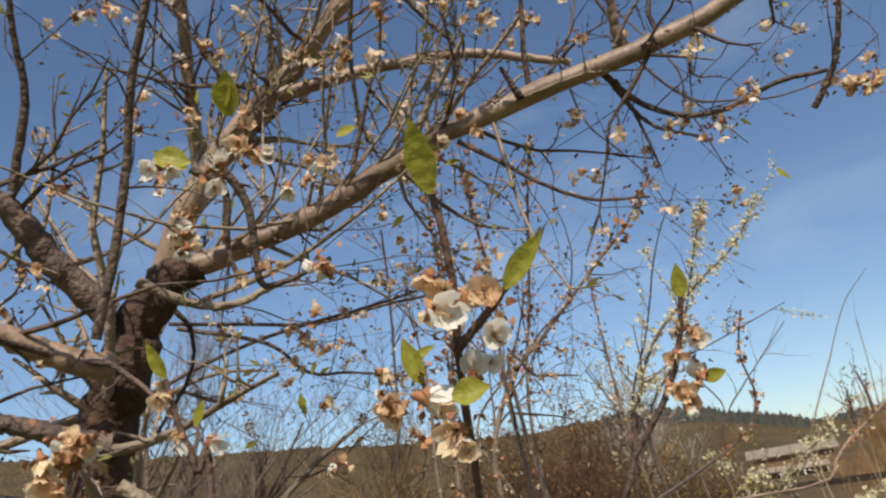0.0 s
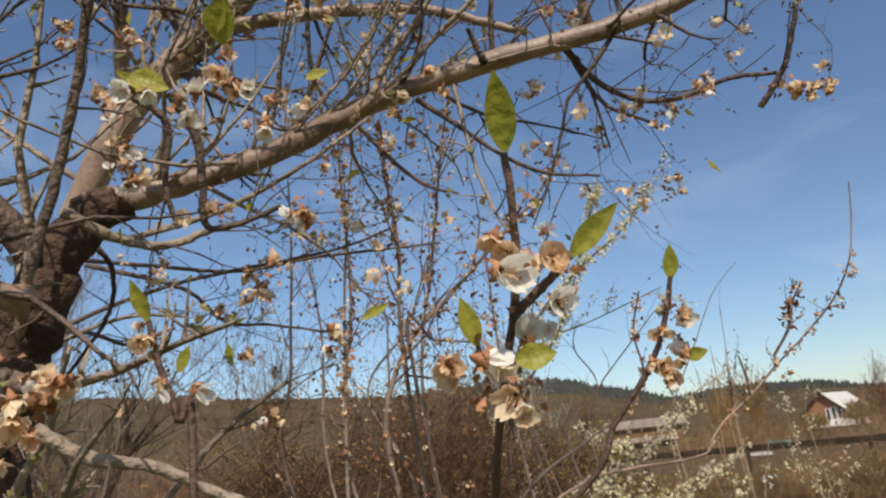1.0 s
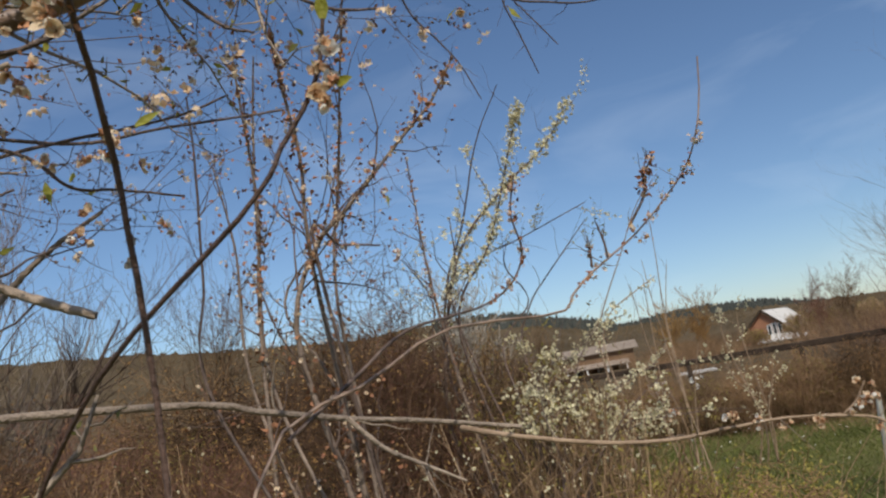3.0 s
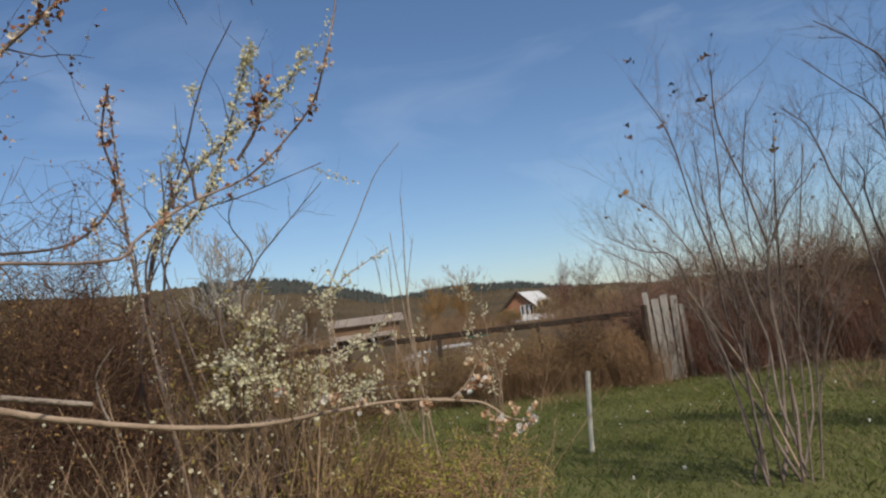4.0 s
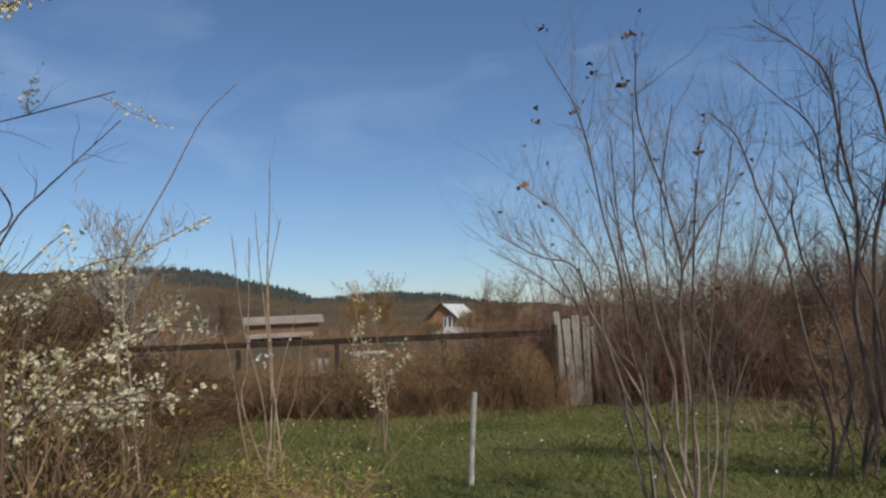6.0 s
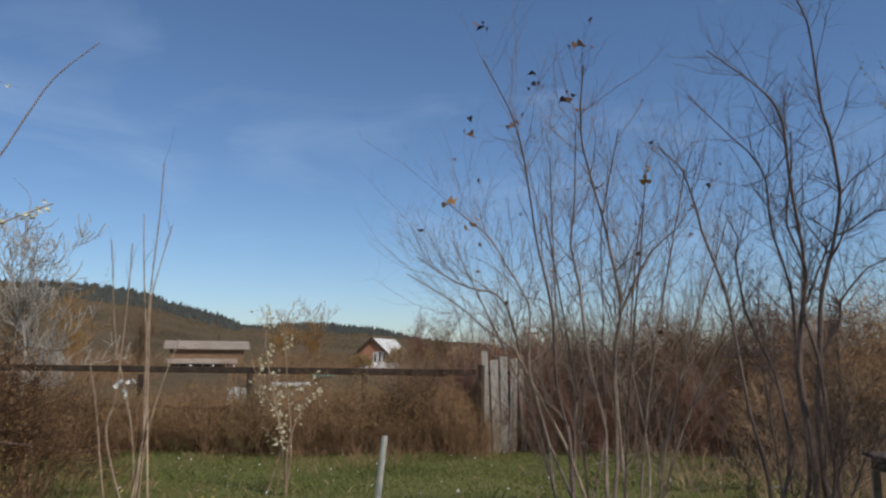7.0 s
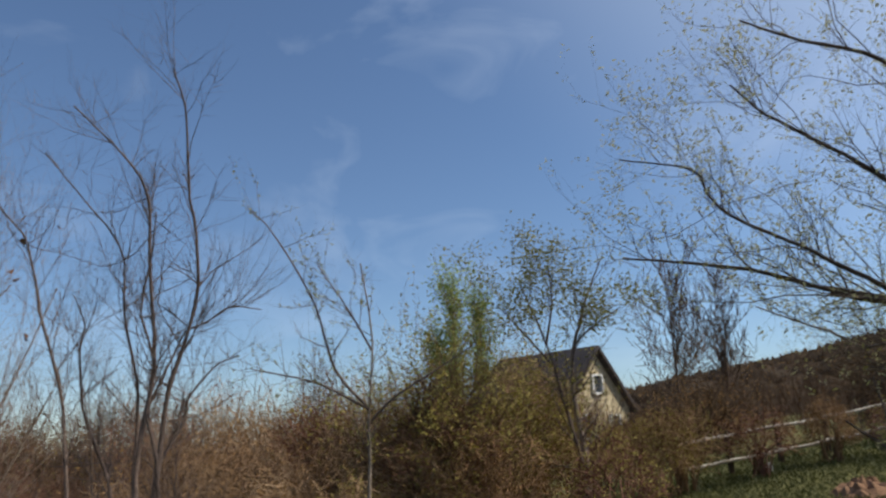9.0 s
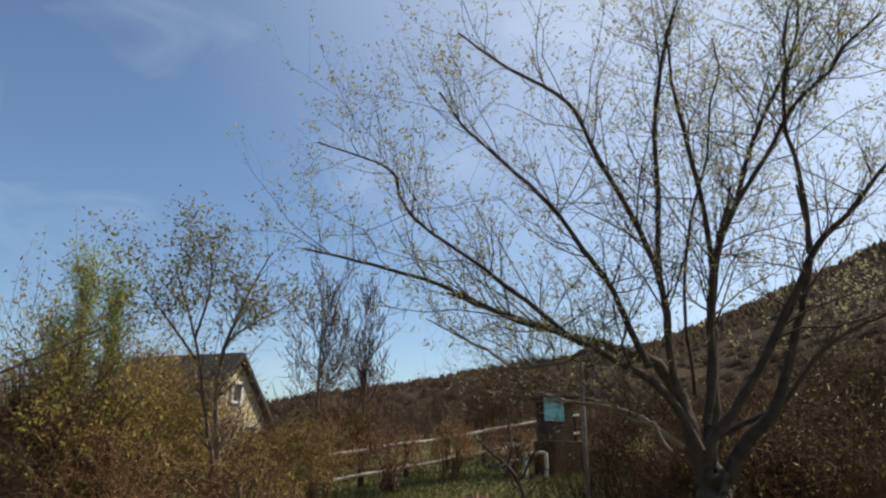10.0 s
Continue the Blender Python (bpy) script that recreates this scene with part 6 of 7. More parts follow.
def flowers(tree, spec):
    """spec: (place, size in metres, kind) with kind w white, o faded orange."""
    global FLOWER_NO
    for place, size, kind in spec:
        FLOWER_NO += 1
        blossom(place, to_eye(place, FLOWER_NO), size * 0.85, tree, M_PETAL if kind == "w" else M_PETAL_OLD, FLOWER_NO, 0.35 if kind == "w" else 0.75)
        rf = np.random.default_rng(FLOWER_NO + 5000)
        beside = np.array(place) + rf.normal(0, 0.32 * size, 3)
        blossom(tuple(beside), to_eye(place, FLOWER_NO + 2000), size * rf.uniform(0.5, 0.72), tree, M_PETAL_OLD if rf.random() < 0.55 else M_PETAL, FLOWER_NO + 5000, 0.8)


plum = thing("plum_tree", "young plum tree with fading white blossom", "tree", (-0.25, 0.55, float(ground_z(-0.25, 0.55))))
root = [(-0.26, 0.56), (-0.3, 0.6)]
L = []
L.append(limb("trunk", up_from(0, [(-0.302, 0.428, 1.898), (-0.286, 0.424, 1.990), (-0.264, 0.421, 2.045), (-0.234, 0.424, 2.084), (-0.209, 0.433, 2.097)]), 0.041, 0.016, M_BARK_TRUNK, plum, sides=14))
L.append(limb("limb", [(-0.239, 0.417, 2.091), (-0.196, 0.432, 2.102), (-0.158, 0.441, 2.114), (-0.082, 0.450, 2.139), (-0.004, 0.447, 2.171), (0.063, 0.439, 2.189), (0.151, 0.433, 2.207), (0.227, 0.422, 2.216), (0.303, 0.410, 2.231), (0.365, 0.391, 2.254)], 0.0122, 0.0082, M_BARK, plum, sides=12, n=40))
L.append(limb("limb", [(-0.298, 0.521, 2.118), (-0.249, 0.505, 2.210), (-0.182, 0.497, 2.277), (-0.135, 0.488, 2.318), (-0.088, 0.478, 2.352), (-0.038, 0.458, 2.393), (0.004, 0.437, 2.425)], 0.017, 0.009, M_BARK, plum, sides=12))
L.append(limb("limb", [(-0.135, 0.485, 2.303), (-0.091, 0.494, 2.311), (-0.039, 0.501, 2.320), (0.032, 0.510, 2.323), (0.096, 0.517, 2.318), (0.156, 0.526, 2.301), (0.192, 0.530, 2.289)], 0.009, 0.004, M_BARK, plum))
L.append(limb("limb", [(-0.274, 0.388, 2.052), (-0.300, 0.353, 2.093), (-0.314, 0.327, 2.124), (-0.331, 0.293, 2.156), (-0.346, 0.262, 2.180)], 0.014, 0.009, M_BARK_DARK, plum))
L.append(limb("limb", [(-0.256, 0.368, 1.997), (-0.279, 0.350, 2.003), (-0.301, 0.331, 2.015), (-0.328, 0.302, 2.031), (-0.354, 0.275, 2.038)], 0.012, 0.008, M_BARK, plum))
L.append(limb("limb", [(-0.252, 0.361, 1.931), (-0.274, 0.345, 1.938), (-0.295, 0.327, 1.948), (-0.318, 0.307, 1.955), (-0.343, 0.283, 1.961)], 0.010, 0.006, M_BARK_DARK, plum))
L.append(limb("limb", [(-0.274, 0.577, 2.261), (-0.265, 0.548, 2.316), (-0.255, 0.518, 2.368), (-0.233, 0.460, 2.450), (-0.216, 0.419, 2.500)], 0.010, 0.006, M_BARK, plum))
L.append(limb("branch", [(-0.193, 0.252, 1.986), (-0.173, 0.242, 2.045), (-0.153, 0.224, 2.102), (-0.134, 0.200, 2.151), (-0.108, 0.177, 2.196), (-0.093, 0.163, 2.217)], 0.0036, 0.0024, M_BARK_DARK, plum))
L.append(limb("branch", [(-0.128, 0.313, 2.134), (-0.115, 0.332, 2.106), (-0.115, 0.348, 2.070), (-0.116, 0.359, 2.041), (-0.094, 0.365, 2.042), (-0.058, 0.369, 2.055)], 0.004, 0.002, M_BARK_DARK, plum))
L.append(limb("branch", [(0.059, 0.436, 2.173), (0.091, 0.446, 2.151), (0.131, 0.456, 2.120), (0.172, 0.459, 2.096), (0.224, 0.452, 2.084)], 0.0028, 0.0013, M_BARK_DARK, plum))
L.append(limb("branch", [(0.003, 0.444, 2.154), (0.034, 0.461, 2.120), (0.064, 0.470, 2.097), (0.091, 0.472, 2.088)], 0.0026, 0.0012, M_BARK_DARK, plum))
L.append(limb("branch", [(0.208, 0.440, 2.214), (0.233, 0.450, 2.184), (0.268, 0.451, 2.159), (0.307, 0.441, 2.150), (0.349, 0.420, 2.155), (0.386, 0.403, 2.148)], 0.0034, 0.002, M_BARK_DARK, plum))
L.append(limb("branch", [(0.373, 0.422, 2.124), (0.384, 0.409, 2.139), (0.392, 0.397, 2.154), (0.397, 0.381, 2.178), (0.400, 0.360, 2.209)], 0.0032, 0.002, M_BARK_DARK, plum))
L.append(limb("branch", [(0.211, 0.441, 2.211), (0.228, 0.454, 2.180), (0.247, 0.459, 2.156), (0.282, 0.457, 2.136)], 0.0028, 0.0014, M_BARK_DARK, plum))
L.append(limb("branch", [(0.218, 0.442, 2.205), (0.232, 0.458, 2.169), (0.245, 0.476, 2.121)], 0.0024, 0.001, M_BARK_DARK, plum))
L.append(limb("branch", [(0.232, 0.428, 2.223), (0.226, 0.417, 2.244), (0.225, 0.397, 2.273)], 0.006, 0.004, M_BARK, plum))
L.append(limb("branch", [(0.126, 0.420, 2.195), (0.119, 0.412, 2.210), (0.113, 0.404, 2.223)], 0.004, 0.002, M_BARK_DARK, plum))
L.append(limb("branch", [(0.017, 0.426, 2.170), (0.033, 0.413, 2.196), (0.065, 0.393, 2.227), (0.086, 0.377, 2.249)], 0.004, 0.002, M_BARK_GREY, plum))
L.append(limb("branch", [(0.035, 0.452, 2.187), (0.071, 0.432, 2.221), (0.118, 0.409, 2.253), (0.140, 0.395, 2.268)], 0.003, 0.002, M_BARK_GREY, plum))
L.append(limb("branch", [(-0.199, 0.414, 2.055), (-0.121, 0.432, 2.081), (-0.048, 0.433, 2.117), (0.013, 0.424, 2.151)], 0.003, 0.0015, M_BARK_GREY, plum))
L.append(limb("branch", [(-0.234, 0.369, 2.069), (-0.203, 0.391, 2.051), (-0.167, 0.408, 2.044), (-0.126, 0.416, 2.058)], 0.005, 0.003, M_BARK_GREY, plum))
L.append(limb("branch", [(-0.382, 0.642, 2.029), (-0.321, 0.664, 2.060), (-0.249, 0.686, 2.085), (-0.156, 0.708, 2.103), (-0.056, 0.720, 2.118), (0.012, 0.720, 2.138)], 0.003, 0.0015, M_BARK_DARK, plum))
L.append(limb("branch", [(-0.373, 0.590, 2.023), (-0.325, 0.616, 2.019), (-0.289, 0.634, 2.005), (-0.243, 0.649, 2.022)], 0.003, 0.0015, M_BARK_DARK, plum))
L.append(limb("branch", [(-0.345, 0.641, 2.106), (-0.249, 0.687, 2.079), (-0.202, 0.712, 2.036), (-0.149, 0.727, 2.029), (-0.067, 0.744, 2.012)], 0.003, 0.0015, M_BARK_DARK, plum))
L.append(limb("branch", [(-0.376, 0.677, 2.126), (-0.300, 0.712, 2.119), (-0.196, 0.749, 2.110), (-0.093, 0.767, 2.123), (0.007, 0.775, 2.127), (0.077, 0.775, 2.128)], 0.003, 0.0015, M_BARK_DARK, plum))
L.append(limb("branch", [(-0.360, 0.549, 1.978), (-0.323, 0.563, 2.005), (-0.268, 0.584, 2.026), (-0.215, 0.604, 2.024)], 0.003, 0.0015, M_BARK_GREY, plum))
L.append(limb("branch", [(-0.249, 0.439, 1.747), (-0.215, 0.461, 1.803), (-0.167, 0.480, 1.865), (-0.146, 0.486, 1.887), (-0.121, 0.491, 1.907), (-0.086, 0.497, 1.930)], 0.004, 0.002, M_BARK_GREY, plum))
L.append(limb("branch", [(-0.244, 0.359, 1.899), (-0.214, 0.375, 1.876), (-0.167, 0.396, 1.862), (-0.121, 0.411, 1.836), (-0.071, 0.422, 1.813)], 0.006, 0.004, M_BARK_GREY, plum))
L.append(limb("branch", [(-0.253, 0.464, 2.072), (-0.241, 0.478, 2.047), (-0.248, 0.485, 2.006), (-0.285, 0.479, 1.947)], 0.003, 0.0015, M_BARK_DARK, plum))
L.append(limb("branch", [(-0.018, 0.405, 2.366), (-0.038, 0.449, 2.305), (-0.044, 0.488, 2.245), (-0.030, 0.514, 2.203)], 0.003, 0.0015, M_BARK_DARK, plum))
L.append(limb("branch", [(0.024, 0.422, 2.354), (0.050, 0.449, 2.324), (0.073, 0.470, 2.297), (0.059, 0.491, 2.264), (0.025, 0.510, 2.226)], 0.003, 0.0015, M_BARK_DARK, plum))
L.append(limb("branch", [(-0.178, 0.366, 2.165), (-0.157, 0.387, 2.146), (-0.165, 0.406, 2.098), (-0.160, 0.422, 2.063)], 0.004, 0.002, M_BARK_DARK, plum))
L.append(limb("branch", [(-0.302, 0.298, 2.141), (-0.275, 0.274, 2.207), (-0.265, 0.245, 2.251), (-0.251, 0.216, 2.291)], 0.004, 0.002, M_BARK_DARK, plum))
ls = [(l, r) for l, r in L[1:]]
over = [limb("limb", [(0.004, 0.437, 2.425), (0.10, 0.75, 2.95), (0.30, 1.60, 3.75), (0.62, 2.90, 4.25), (1.25, 3.15, 4.20)], 0.009, 0.005, M_BARK_DARK, plum)]
for line, r0 in (([(0.62, 2.90, 4.25), (0.430, 2.702, 3.620), (0.476, 2.836, 3.408), (0.601, 2.909, 3.265), (0.691, 2.958, 3.151), (0.769, 3.020, 2.994)], 0.007), ([(0.62, 2.90, 4.25), (0.875, 2.640, 3.468), (0.883, 2.679, 3.306), (0.944, 2.744, 3.165), (1.013, 2.814, 2.993)], 0.006), ([(0.62, 2.90, 4.25), (0.811, 2.929, 3.686), (0.995, 3.014, 3.500), (1.172, 3.008, 3.441), (1.373, 2.976, 3.396), (1.594, 2.891, 3.404), (1.762, 2.770, 3.484)], 0.009), ([(0.986, 2.971, 3.475), (1.034, 2.988, 3.428), (1.203, 3.052, 3.231)], 0.004)):
    over.append(limb("branch", line, r0, 0.0025, M_BARK_DARK, plum))
twl = finish_tree(plum, ls, M_BARK_DARK, [(34.0, (0.04, 0.22), 0.8, 0.12, 0.30), (34.0, (0.012, 0.06), 0.8, 0.1, 0.6)], seed=111, sides=4, singles=120)
# thin tan water shoots crowding round the fork
finish_tree(plum, over[1:], M_BARK_DARK, [(7, (0.05, 0.22), 0.6, 0.1, 0.5)], "spur_mass", seed=431)
crown = finish_tree(plum, [L[0], L[1], L[2], L[4]], M_BARK_GREY, [(44.0, (0.1, 0.34), 0.7, 0.45, 0.22), (26.0, (0.015, 0.06), 0.8, 0.2, 0.7)], "shoot_mass", seed=411, sides=4, span=(0.05, 0.6))
leaves_on("opening_bud_mass", plum, crown[1], 2, (0.006, 0.014), M_BUDLEAF, LEAFLET, 412, "tiny opening buds", 0.003)
fine = [l for l in twl[1]]
pos, _ = spots(fine, 3, 112, (0.2, 1.0), 0.001)
v, f = scatter(BUD, pos, (0.003, 0.006), 113)
quick_mesh("bud_mass", v, f, M_BARK_DARK, plum, "small dark buds")["kind"] = "stuff"
# small far flowers and tufts of calyces on the twigs
sel = [l for k, l in enumerate(fine) if k % 7 == 0]
pos, _ = spots([l[-2:] for l in sel], 2, 114, (0.7, 1.0), 0.004)
v, f = scatter(BLOOM, pos, (0.010, 0.017), 115)
quick_mesh("small_blossom_mass", v, f, M_PETAL_OLD, plum, "faded small blossoms", smooth=False)["kind"] = "stuff"
pos, _ = spots([l[-2:] for l in sel], 2, 116, (0.6, 1.0), 0.005)
v, f = scatter(LEAFLET, pos, (0.005, 0.010), 117)
quick_mesh("calyx_tuft_mass", v, f, M_CALYX, plum, "red-brown calyx tufts", smooth=False)["kind"] = "stuff"
sel = [l for k, l in enumerate(fine) if k % 14 == 4]
pos, _ = spots([l[-2:] for l in sel], 1, 118, (0.7, 1.0), 0.003)
v, f = scatter(LEAFLET, pos, (0.012, 0.026), 119)
quick_mesh("young_foliage", v, f, M_LEAF, plum, "small fresh leaves", smooth=False)["kind"] = "stuff"


def tuft(place, size, seed, tree):
    """A bunch of faded flowers: dry calyces and a few petals."""
    r = np.random.default_rng(seed)
    for k in range(3):
        p = np.array(place) + r.normal(0, size * 0.4, 3)
        blossom(p, tuple(r.normal(0, 1, 3) + np.array([0, -0.4, -0.2])), size * r.uniform(0.7, 1.0), tree, M_PETAL_OLD if r.random() < 0.65 else M_PETAL, seed * 7 + k, 0.8)
    around = np.array(place) + r.normal(0, size * 0.4, (16, 3))
    vv, ff = scatter(CURLED, around, (size * 0.22, size * 0.45), seed)
    quick_mesh("calyx_tuft", vv, ff, M_CALYX, tree, "dry red-brown calyces", smooth=False)["kind"] = "stuff"


def posy(place, size, seed, tree):
    """Three or four small crowded blossoms, fresh and faded mixed."""
    r = np.random.default_rng(seed)
    for k in range(4):
        p = np.array(place) + r.normal(0, size * 0.42, 3)
        blossom(tuple(p), tuple(np.array([0, -0.5, 0.2]) + r.normal(0, 0.7, 3)), size * r.uniform(0.6, 0.85), tree, M_PETAL if r.random() < 0.35 else M_PETAL_OLD, seed * 5 + k, r.uniform(0.3, 0.9))


tips = [l[-1] for l in twl[0]]
rt = np.random.default_rng(230)
for k in rt.choice(len(tips), 90, replace=False):
    tuft(tips[k], 0.013, 1300 + int(k), plum)
tuft((0.386, 0.407, 2.141), 0.018, 201, plum)
tuft((0.400, 0.404, 2.130), 0.014, 202, plum)
tuft((0.262, 0.460, 2.146), 0.016, 203, plum)
tuft((0.297, 0.451, 2.138), 0.016, 204, plum)
tuft((0.175, 0.444, 2.177), 0.015, 205, plum)
tuft((0.040, 0.421, 2.159), 0.016, 206, plum)
tuft((-0.054, 0.197, 2.065), 0.016, 207, plum)
tuft((-0.072, 0.198, 2.054), 0.015, 208, plum)
tuft((-0.142, 0.285, 2.062), 0.016, 209, plum)
tuft((-0.151, 0.261, 2.102), 0.016, 210, plum)
tuft((-0.052, 0.288, 1.976), 0.016, 211, plum)
tuft((-0.020, 0.353, 1.940), 0.015, 212, plum)
tuft((-0.015, 0.206, 1.990), 0.014, 213, plum)
tuft((-0.104, 0.093, 1.888), 0.012, 214, plum)
tuft((-0.108, 0.092, 1.880), 0.012, 215, plum)
tuft((-0.190, 0.383, 2.230), 0.015, 216, plum)
tuft((-0.044, 0.415, 2.264), 0.015, 217, plum)
tuft((0.097, 0.418, 2.285), 0.015, 218, plum)
tuft((0.149, 0.419, 2.281), 0.015, 219, plum)
tuft((-0.236, 0.300, 2.300), 0.015, 220, plum)
tuft((-0.191, 0.379, 2.128), 0.015, 221, plum)
tuft((-0.272, 0.320, 2.144), 0.015, 222, plum)
tuft((-0.096, 0.095, 1.891), 0.015, 223, plum)
tuft((-0.285, 0.398, 2.046), 0.014, 224, plum)
tuft((-0.224, 0.348, 2.212), 0.014, 225, plum)
flowers(plum, [((-0.093, 0.156, 2.049), 0.016, "w"),
               ((-0.042, 0.200, 2.065), 0.014, "w"),
               ((-0.035, 0.211, 2.047), 0.015, "w"),
               ((-0.011, 0.210, 2.058), 0.013, "w"),
               ((-0.047, 0.197, 2.068), 0.014, "o"),
               ((-0.052, 0.187, 2.083), 0.014, "o"),
               ((-0.114, 0.100, 1.877), 0.015, "o")])
leaf([(-0.093, 0.154, 2.054), (-0.075, 0.163, 2.050)], 0.016, plum)
leaf([(-0.021, 0.289, 2.121), (-0.004, 0.289, 2.125)], 0.010, plum)
leaf([(0.000, 0.353, 1.953), (0.022, 0.353, 1.962)], 0.008, plum)
leaf([(-0.040, 0.141, 2.061), (-0.035, 0.129, 2.082)], 0.016, plum)
leaf([(-0.100, 0.206, 2.073), (-0.116, 0.192, 2.082)], 0.010, plum)
leaf([(-0.044, 0.139, 2.066), (-0.036, 0.132, 2.080)], 0.014, plum)
leaf([(0.043, 0.445, 2.156), (0.059, 0.445, 2.156)], 0.007, plum)

# ---- flowering shoots close to the lens ----
SHOOT_LABEL = "upright plum shoot with wilting white blossom and pointed leaves"
shoot = thing("plum_shoot", SHOOT_LABEL, "shoot", (0.12, 0.03, float(ground_z(0.12, 0.03))))
root = [(0.05, 0.20)]
limb("stem", up_from(0, [(0.062, 0.150, 1.70), (0.066, 0.118, 1.805), (0.069, 0.096, 1.840), (0.072, 0.072, 1.864), (0.075, 0.048, 1.882), (0.077, 0.036, 1.893), (0.079, 0.031, 1.909), (0.079, 0.025, 1.926), (0.078, 0.021, 1.937)]), 0.0019, 0.0013, M_SHOOTBARK, shoot, n=60)
limb("spur", [(0.076, 0.035, 1.889), (0.089, 0.031, 1.899), (0.096, 0.029, 1.905)], 0.0017, 0.0010, M_SHOOTBARK, shoot)
limb("spur", [(0.073, 0.037, 1.875), (0.079, 0.037, 1.876), (0.082, 0.036, 1.878)], 0.0012, 0.0008, M_SHOOTBARK, shoot)
limb("spur", [(0.072, 0.038, 1.872), (0.066, 0.038, 1.876), (0.064, 0.037, 1.882)], 0.0012, 0.0008, M_SHOOTBARK, shoot)
leaf([(0.078, 0.018, 1.936), (0.076, 0.008, 1.958)], 0.0095, shoot)
leaf([(0.095, 0.028, 1.904), (0.110, 0.021, 1.917)], 0.0075, shoot)
leaf([(0.064, 0.036, 1.881), (0.060, 0.034, 1.896)], 0.0065, shoot)
leaf([(0.074, 0.027, 1.874), (0.086, 0.026, 1.875)], 0.0085, shoot)
flowers(shoot, [((0.073, 0.026, 1.901), 0.0165, "w"),
                ((0.072, 0.027, 1.912), 0.0120, "o"),
                ((0.089, 0.027, 1.904), 0.0135, "o"),
                ((0.089, 0.030, 1.891), 0.0125, "w"),
                ((0.065, 0.033, 1.876), 0.0155, "w"),
                ((0.056, 0.034, 1.874), 0.0130, "o"),
                ((0.080, 0.043, 1.883), 0.0130, "w"),
                ((0.073, 0.033, 1.865), 0.0130, "o"),
                ((0.075, 0.035, 1.859), 0.0090, "o"),
                ((0.083, 0.032, 1.905), 0.0120, "o")])

husks(shoot, [(0.075, 0.029, 1.912), (0.083, 0.030, 1.904), (0.090, 0.030, 1.899), (0.070, 0.036, 1.884), (0.073, 0.036, 1.879), (0.062, 0.038, 1.868), (0.073, 0.037, 1.867), (0.068, 0.037, 1.874), (0.075, 0.033, 1.894)], 0.010, 800)
shoot = thing("plum_shoot", "plum shoot with a cluster of wilting pinkish blossom", "shoot", (-0.21, 0.46, float(ground_z(-0.21, 0.46))))
root = [(-0.21, 0.46)]
limb("stem", up_from(0, [(-0.19, 0.44, 1.1), (-0.13, 0.36, 1.58), (-0.02, 0.26, 1.73)] + [(0.110, 0.189, 1.821), (0.137, 0.185, 1.856), (0.157, 0.178, 1.881), (0.167, 0.173, 1.902), (0.172, 0.167, 1.923)]), 0.0024, 0.0013, M_SHOOTBARK, shoot, n=60)
leaf([(0.172, 0.168, 1.922), (0.173, 0.164, 1.939)], 0.008, shoot)
leaf([(0.174, 0.173, 1.883), (0.184, 0.169, 1.885)], 0.007, shoot)
flowers(shoot, [((0.173, 0.166, 1.901), 0.0140, "w"),
                ((0.165, 0.172, 1.897), 0.0120, "o"),
                ((0.172, 0.168, 1.885), 0.0130, "w"),
                ((0.161, 0.172, 1.881), 0.0140, "o"),
                ((0.167, 0.176, 1.875), 0.0130, "o"),
                ((0.170, 0.173, 1.910), 0.0110, "o"),
                ((0.158, 0.176, 1.883), 0.0110, "o")])

husks(shoot, [(0.170, 0.171, 1.907), (0.167, 0.174, 1.893), (0.160, 0.178, 1.878), (0.170, 0.173, 1.893), (0.167, 0.175, 1.879), (0.171, 0.170, 1.915)], 0.009, 820)
shoot = thing("plum_shoot", "thin plum shoot with two white blossoms", "shoot", (-0.07, 0.10, float(ground_z(-0.07, 0.10))))
root = [(-0.06, 0.11)]
limb("stem", up_from(0, [(-0.053, 0.129, 1.844), (-0.058, 0.126, 1.875), (-0.064, 0.121, 1.898), (-0.067, 0.116, 1.917)]), 0.0026, 0.0012, M_SHOOTBARK, shoot, n=60)
leaf([(-0.067, 0.117, 1.917), (-0.072, 0.110, 1.934)], 0.0065, shoot)
leaf([(-0.057, 0.124, 1.895), (-0.052, 0.124, 1.906)], 0.0055, shoot)
flowers(shoot, [((-0.063, 0.122, 1.890), 0.0115, "w"),
                ((-0.049, 0.122, 1.886), 0.0115, "w"),
                ((-0.071, 0.117, 1.909), 0.0120, "o"),
                ((-0.066, 0.118, 1.910), 0.0090, "o")])

# ---- long bare boughs and flowering branches further along ----
shrub = thing("plum_shrub", "spreading plum shrub with clusters of browning blossom", "shrub", (0.3, 2.2, float(ground_z(0.3, 2.2))))
root = [(0.25, 2.1), (0.1, 2.4), (0.45, 2.0), (-0.3, 2.3)]
L = []
L.append(limb("stem", up_from(0, [(-0.107, 1.990, 1.918), (-0.015, 1.964, 2.171), (0.123, 1.950, 2.302), (0.295, 1.909, 2.461), (0.399, 1.876, 2.545), (0.492, 1.815, 2.668)]), 0.013, 0.003, M_BARK_HAZEL, shrub))
L.append(limb("stem", up_from(1, [(-0.040, 2.058, 2.195), (-0.021, 1.975, 2.474), (-0.036, 1.892, 2.660), (-0.036, 1.807, 2.818)]), 0.012, 0.003, M_BARK_HAZEL, shrub))
L.append(limb("stem", [(0.75, 4.2, 0.0)] + [(0.466, 4.040, 2.055), (0.431, 3.981, 2.471), (0.412, 3.833, 3.026)], 0.014, 0.004, M_BARK_HAZEL, shrub))
